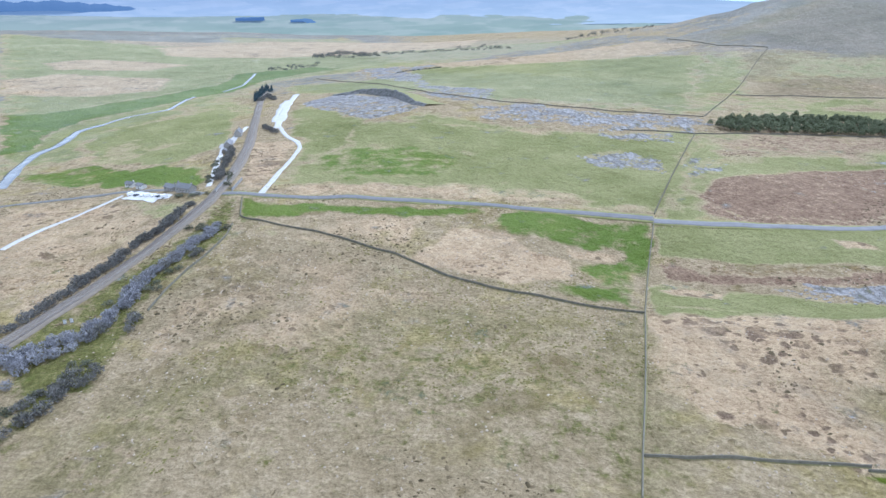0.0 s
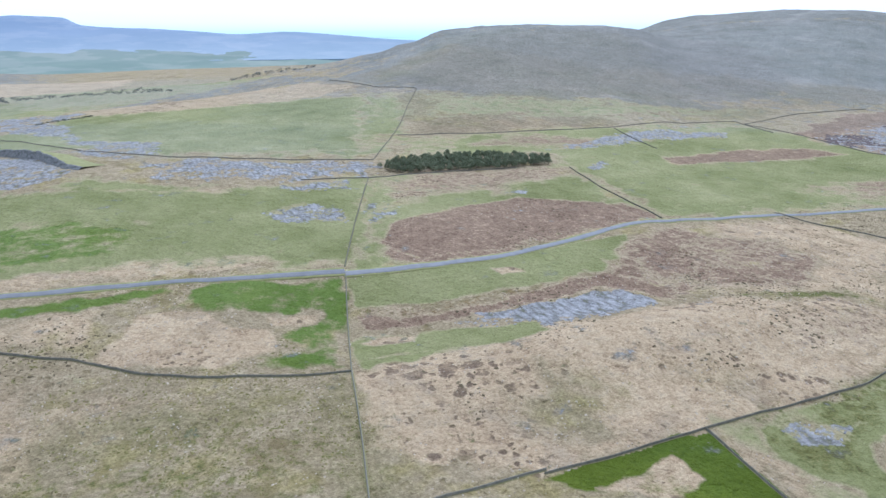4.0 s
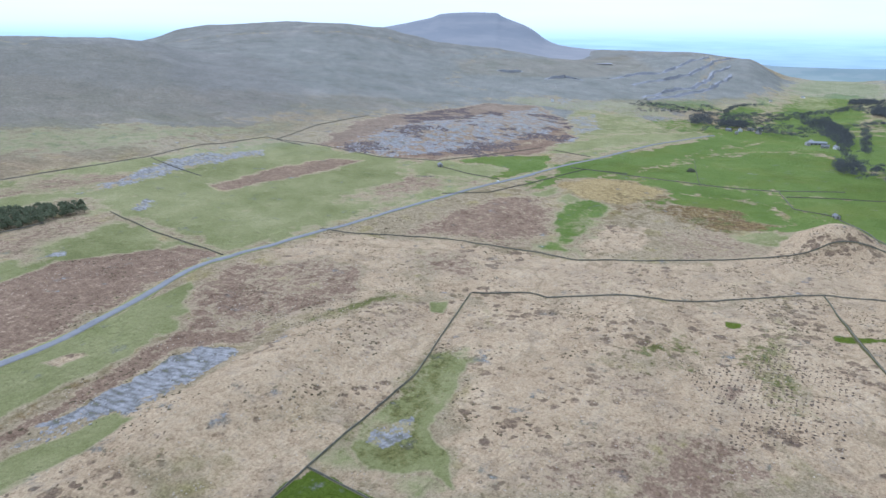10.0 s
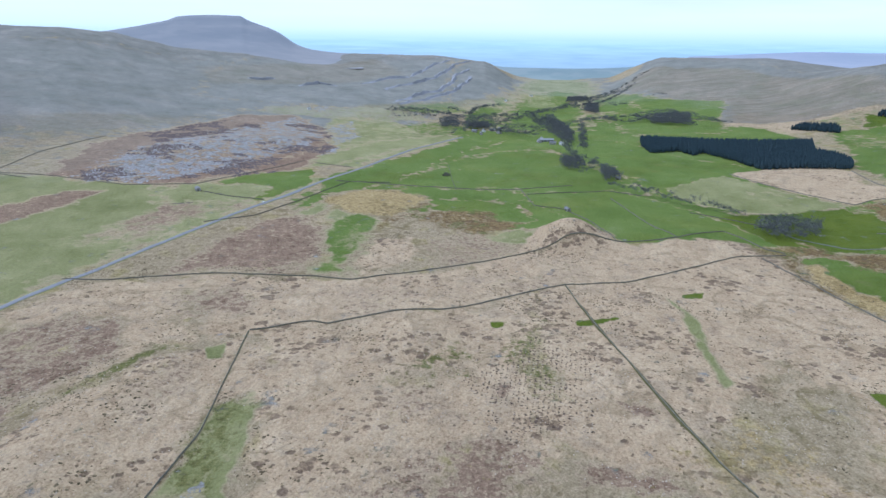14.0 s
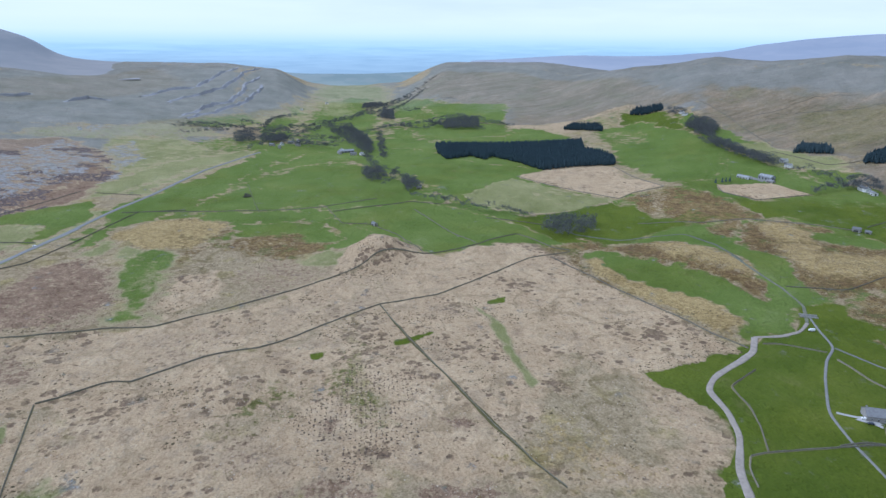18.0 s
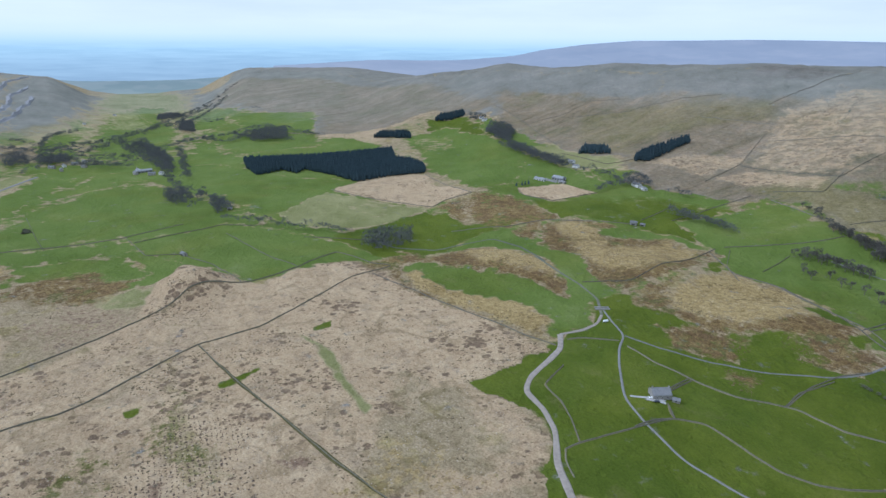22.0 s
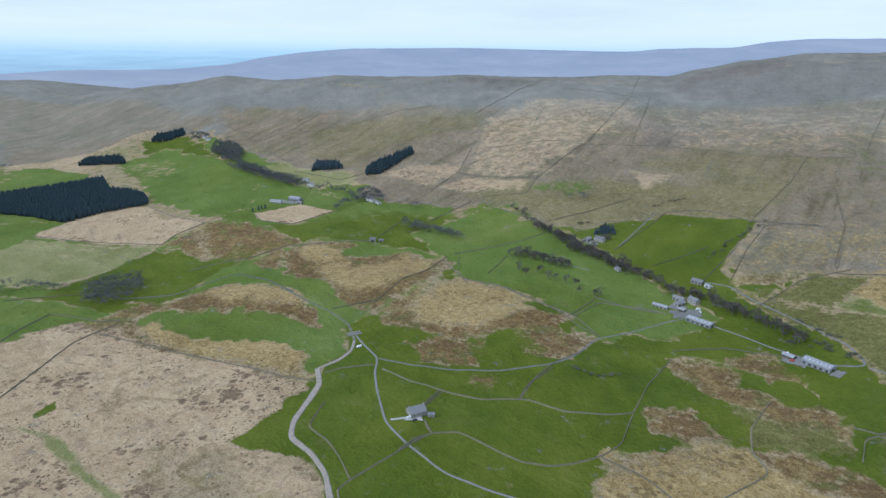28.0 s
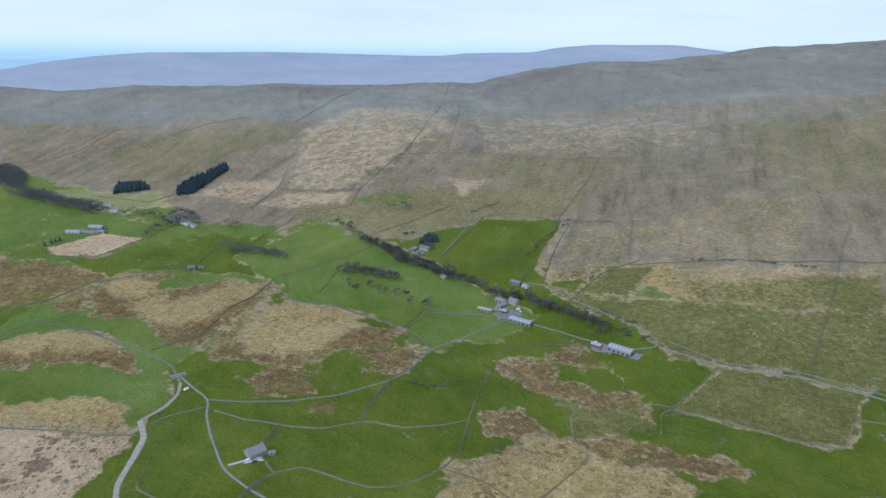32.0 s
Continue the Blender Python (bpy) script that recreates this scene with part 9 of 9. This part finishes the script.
def rail_bridge():
    """Stone parapets where the line crosses the road."""
    root = new("railway_bridge")
    root.matrix_basis = pose(-189, 454, height(-189, 454), 0, 0, 97)
    tagged(root, "stone railway bridge with parapets over the road", "bridge")
    for s in (-1, 1):
        piece("parapet", root, STONEWORK, (-16, 16, s * 5.9 - 0.35, s * 5.9 + 0.35, -3, 1.9))
        piece("coping", root, SLATE, (-16, 16, s * 5.9 - 0.45, s * 5.9 + 0.45, 1.9, 2.15))
    return root


def beck_bridge():
    root = new("beck_bridge")
    root.matrix_basis = pose(463, -477, height(463, -477), 0, 0, 60)
    tagged(root, "low stone road bridge over the beck", "bridge")
    piece("deck", root, LANE, (-7, 7, -2.4, 2.4, -0.3, 0.6))
    for s in (-1, 1):
        piece("parapet", root, STONEWORK, (-8, 8, s * 2.6 - 0.25, s * 2.6 + 0.25, -1, 1.5))
    return root


def quarry_face(xy):
    """A broken limestone cliff with a grassy back."""
    x, y, tx, ty, s = along(xy, 2.5)
    n = len(x)
    tall = 8 * np.sin(np.linspace(0.15, 2.99, n)) * (1 + 0.5 * fbm(s, s * 0, 14, 4, 8)) + 1.0
    verts = []
    for o, h, j in ((-6, -0.5, 2), (-2.5, 0.25, 2), (-1.0, 0.6, 1.2), (0.2, 0.95, 0.8), (1.5, 1.0, 0.3), (12, 0.6, 1), (34, -0.2, 1)):
        wob = j * 3 * fbm(s, s * 0 + o, 7, 3, int(o) + 40)
        px, py = x - ty * (o + wob), y + tx * (o + wob)
        sign = 1.0
        away = np.hypot(px, py) - np.hypot(x, y)
        verts.append(np.stack([px, py, ground(px, py) + h * tall], -1))
    faces = [(k * n + i, k * n + i + 1, (k + 1) * n + i + 1, (k + 1) * n + i) for k in range(6) for i in range(n - 1)]
    me = mesh_from("quarry_face", np.concatenate(verts), faces, CLIFF)
    me.materials.append(VERGE)
    for k, p in enumerate(me.polygons):
        p.material_index = 1 if k >= 4 * (n - 1) else 0
    return tagged(new("quarry_face", me), "dark broken limestone quarry face with grassy top", "cliff", kind="structure")


CLIFF = plain("quarry_rock", (0.09, 0.09, 0.085), (0.27, 0.265, 0.26), 3.0, 0.95, 0.6, bump=0.9, distance=0.5)
build_farms()
rail_bridge()
beck_bridge()
quarry_face(CLIFF_LINE)

# ---- tussocks, rushes and loose stone ----
def cover_at(x, y):
    """The kinds of ground at places, from the nearest ring."""
    r, az = np.hypot(x, y), np.degrees(np.arctan2(y, x))
    i = np.clip(np.searchsorted(AZ, az), 0, len(AZ) - 1)
    j = np.clip(np.searchsorted(RINGS, r), 0, len(RINGS) - 1)
    return COVER[i, j]


def island_shades(name, dark, light, roughness=0.95):
    m, add = material(name)
    one = add("ShaderNodeNewGeometry").outputs["Random Per Island"]
    where = add("ShaderNodeNewGeometry").outputs["Position"]
    n = calc(add, "ADD", calc(add, "MULTIPLY", one, 0.7), calc(add, "MULTIPLY", grain(add, where, 0.8), 0.3))
    finish(add, ramp(add, n, (0.1, dark), (0.9, light)), roughness, grain(add, where, 0.4), 0.6, 0.2, specular=0.1)
    return m


SPOT_RNG = np.random.RandomState(12)


def spread_over(count, r0, r1, az0, az1):
    """Places at random, even over the ground."""
    r = np.sqrt(SPOT_RNG.uniform(r0 * r0, r1 * r1, count))
    a = np.radians(SPOT_RNG.uniform(az0, az1, count))
    return r * np.cos(a), r * np.sin(a)


def mounds(name, label, category, x, y, size, tall, mat, sides=6):
    """Low ragged domes in one mesh: tussocks or rush clumps."""
    n = len(x)
    w = np.arange(sides) * 2 * np.pi / sides
    z = ground(x, y)
    rim = size[:, None] * SPOT_RNG.uniform(0.6, 1.25, (n, sides))
    turn = SPOT_RNG.uniform(0, 6.28, n)[:, None]
    long = SPOT_RNG.uniform(0.6, 1.5, n)[:, None]
    v = np.zeros((n, sides + 1, 3))
    v[:, :sides, 0] = x[:, None] + np.cos(w + turn) * rim * long
    v[:, :sides, 1] = y[:, None] + np.sin(w + turn) * rim / long
    v[:, :sides, 2] = z[:, None] - 0.25
    v[:, sides, 0] = x + SPOT_RNG.uniform(-0.3, 0.3, n) * size
    v[:, sides, 1] = y + SPOT_RNG.uniform(-0.3, 0.3, n) * size
    v[:, sides, 2] = z + tall
    k = np.arange(sides)
    f = np.stack([k, (k + 1) % sides, np.full(sides, sides)], -1)[None] + (np.arange(n) * (sides + 1))[:, None, None]
    return tagged(new(name, mesh_from(name, v.reshape(-1, 3), f.reshape(-1, 3), mat)), label, category, kind="stuff")


def slabs(name, label, category, x, y, size, tall, turn, mat):
    """Flat tilted blocks of limestone in one mesh."""
    n = len(x)
    z = ground(x, y)
    c, s = np.cos(turn), np.sin(turn)
    v = np.zeros((n, 8, 3))
    for i, (a, b) in enumerate(((-1, -1), (1, -1), (1, 1), (-1, 1))):
        u = a * size * SPOT_RNG.uniform(0.7, 1.4, n)
        w = b * size * SPOT_RNG.uniform(0.25, 0.6, n)
        for k, h in ((0, -0.3), (4, 1.0)):
            shrink = 1.0 if k == 0 else 0.9
            v[:, i + k, 0] = x + (u * c - w * s) * shrink
            v[:, i + k, 1] = y + (u * s + w * c) * shrink
            v[:, i + k, 2] = z + (h if h < 0 else tall * SPOT_RNG.uniform(0.6, 1.2, n))
    f = np.array([(4, 5, 6, 7), (0, 1, 5, 4), (1, 2, 6, 5), (2, 3, 7, 6), (3, 0, 4, 7)])[None] + (np.arange(n) * 8)[:, None, None]
    return tagged(new(name, mesh_from(name, v.reshape(-1, 3), f.reshape(-1, 4), mat)), label, category, kind="stuff")


GRIP_X, GRIP_Y, GRIP_TURN = 384.1, -40.2, -7.0


def strew():
    rush = island_shades("dark_rush", (0.07, 0.055, 0.03), (0.17, 0.13, 0.075))
    bleached = island_shades("bleached_tussock", (0.30, 0.24, 0.17), (0.52, 0.44, 0.34))
    olive = island_shades("olive_tussock", (0.13, 0.12, 0.04), (0.24, 0.20, 0.08))
    stone = island_shades("grey_limestone", (0.20, 0.192, 0.185), (0.35, 0.335, 0.325), 0.85)
    # dark clumps gather in drifts on the bleached and rough grass
    x, y = spread_over(90000, 110, 800, -62, 130)
    cov = cover_at(x, y)
    drift = fbm(x, y, 70, 4, 61) + 0.5 * fbm(x, y, 18, 3, 62)
    keep = (cov[:, 0] < 0.3) & (cov[:, 8] < 0.25) & (cov[:, 5] < 0.4) & (cov[:, 1] < 0.3) & (drift + 0.12 * SPOT_RNG.rand(len(x)) > 0.24)
    x, y = x[keep], y[keep]
    mounds("dark_rushes", "dark brown rush clumps in drifts over pale grass", "rushes", x, y,
           0.45 + 1.5 * SPOT_RNG.rand(len(x)) ** 2.5, SPOT_RNG.uniform(0.25, 0.7, len(x)), rush)
    x, y = spread_over(26000, 110, 620, -62, 130)
    cov = cover_at(x, y)
    keep = (cov[:, 0] < 0.3) & (cov[:, 8] < 0.25) & (cov[:, 5] < 0.4) & (fbm(x, y, 50, 4, 71) + 0.5 * fbm(x, y, 14, 3, 72) > 0.04)
    x, y = x[keep], y[keep]
    mounds("pale_tussocks", "bleached tussock grass over the rough moor", "tussocks", x, y,
           SPOT_RNG.uniform(0.4, 1.0, len(x)), SPOT_RNG.uniform(0.2, 0.55, len(x)), bleached)
    x, y = spread_over(30000, 110, 520, 40, 130)
    cov = cover_at(x, y)
    keep = (cov.max(axis=1) < 0.4) & (fbm(x, y, 60, 4, 81) + 0.4 * fbm(x, y, 14, 3, 82) > 0.06)
    x, y = x[keep], y[keep]
    mounds("olive_tussocks", "olive moss and sedge clumps over the moor", "tussocks", x, y,
           SPOT_RNG.uniform(0.5, 1.3, len(x)), SPOT_RNG.uniform(0.2, 0.5, len(x)), olive)
    # old drainage grips: dashes of brown sedge in rows
    grip = island_shades("brown_sedge", (0.06, 0.043, 0.03), (0.14, 0.10, 0.072))
    u, w = np.meshgrid(np.arange(-40, 40), np.arange(-20, 17))
    u, w = u.ravel() * 2.6 + SPOT_RNG.normal(0, 0.8, u.size), w.ravel() * 3.6 + SPOT_RNG.normal(0, 0.45, w.size)
    turn = radians(GRIP_TURN)
    x, y = GRIP_X + u * math.cos(turn) - w * math.sin(turn), GRIP_Y + u * math.sin(turn) + w * math.cos(turn)
    keep = (fbm(x, y, 46, 4, 65) + 0.4 * fbm(x, y, 12, 3, 66) - np.hypot(u / 95, w / 52) ** 2 * 0.5 > -0.3) & (SPOT_RNG.rand(len(x)) < 0.85)
    x, y = x[keep], y[keep]
    mounds("sedge_grips", "brown sedge tufts in rows along old drainage grips", "sedge", x, y,
           0.9 + 1.2 * SPOT_RNG.rand(len(x)) ** 1.5, SPOT_RNG.uniform(0.2, 0.45, len(x)), grip)
    # heather on the limestone rise
    heather = island_shades("dark_heather", (0.085, 0.065, 0.06), (0.17, 0.135, 0.12))
    x, y = spread_over(60000, 950, 1900, 12, 34)
    cov = cover_at(x, y)
    keep = (cov[:, 2] > 0.55) & (fbm(x, y, 90, 5, 67) + 0.5 * fbm(x, y, 25, 3, 68) > 0.1)
    x, y = x[keep], y[keep]
    mounds("dark_heather", "dark heather clumps among limestone", "heather", x, y,
           SPOT_RNG.uniform(1.5, 4.0, len(x)), SPOT_RNG.uniform(0.5, 1.1, len(x)), heather)
    # rush clumps through the wet pastures
    wet = island_shades("brown_rush", (0.085, 0.058, 0.028), (0.21, 0.155, 0.085))
    x, y = spread_over(90000, 320, 950, -88, -22)
    cov = cover_at(x, y)
    keep = (np.maximum(cov[:, 4], cov[:, 10]) > 0.25) & (fbm(x, y, 24, 4, 95) + 0.4 * fbm(x, y, 7, 2, 96) > 0.1)
    x, y = x[keep], y[keep]
    mounds("pasture_rushes", "brown rush clumps scattered through wet green pasture", "rushes", x, y,
           SPOT_RNG.uniform(0.4, 1.2, len(x)), SPOT_RNG.uniform(0.25, 0.6, len(x)), wet)
    # clints on the limestone pavement
    x, y = spread_over(160000, 250, 1500, -20, 110)
    cov = cover_at(x, y)
    keep = (cov[:, 1] > 0.34) & (cov[:, 1] + 2.2 * fbm(x, y, 26, 4, 91) > 0.6)
    x, y = x[keep], y[keep]
    far = np.hypot(x, y) / 700
    slabs("limestone_clints", "flat grey limestone clints split by grikes", "limestone", x, y,
          SPOT_RNG.uniform(0.8, 2.2, len(x)) * np.clip(far, 0.6, 1.6), SPOT_RNG.uniform(0.15, 0.5, len(x)), 0.5 + SPOT_RNG.normal(0, 0.25, len(x)), stone)


strew()
for sx, sy in ((-199.5, 267), (-197, 268.5)):
    cab = new("signal_cabinet")
    cab.matrix_basis = pose(sx - 4, sy, height(sx - 4, sy), 0, 0, 30)
    tagged(cab, "white trackside signal cabinet beside the rails", "cabinet", "signal cabinets")
    piece("plinth", cab, LANE, (-0.7, 0.7, -0.5, 0.5, -0.6, 0.2))
    piece("casing", cab, WHITEWASH, (-0.6, 0.6, -0.4, 0.4, 0.2, 1.9))
    piece("lid", cab, SHEETING, (-0.68, 0.68, -0.48, 0.48, 1.9, 2.0))
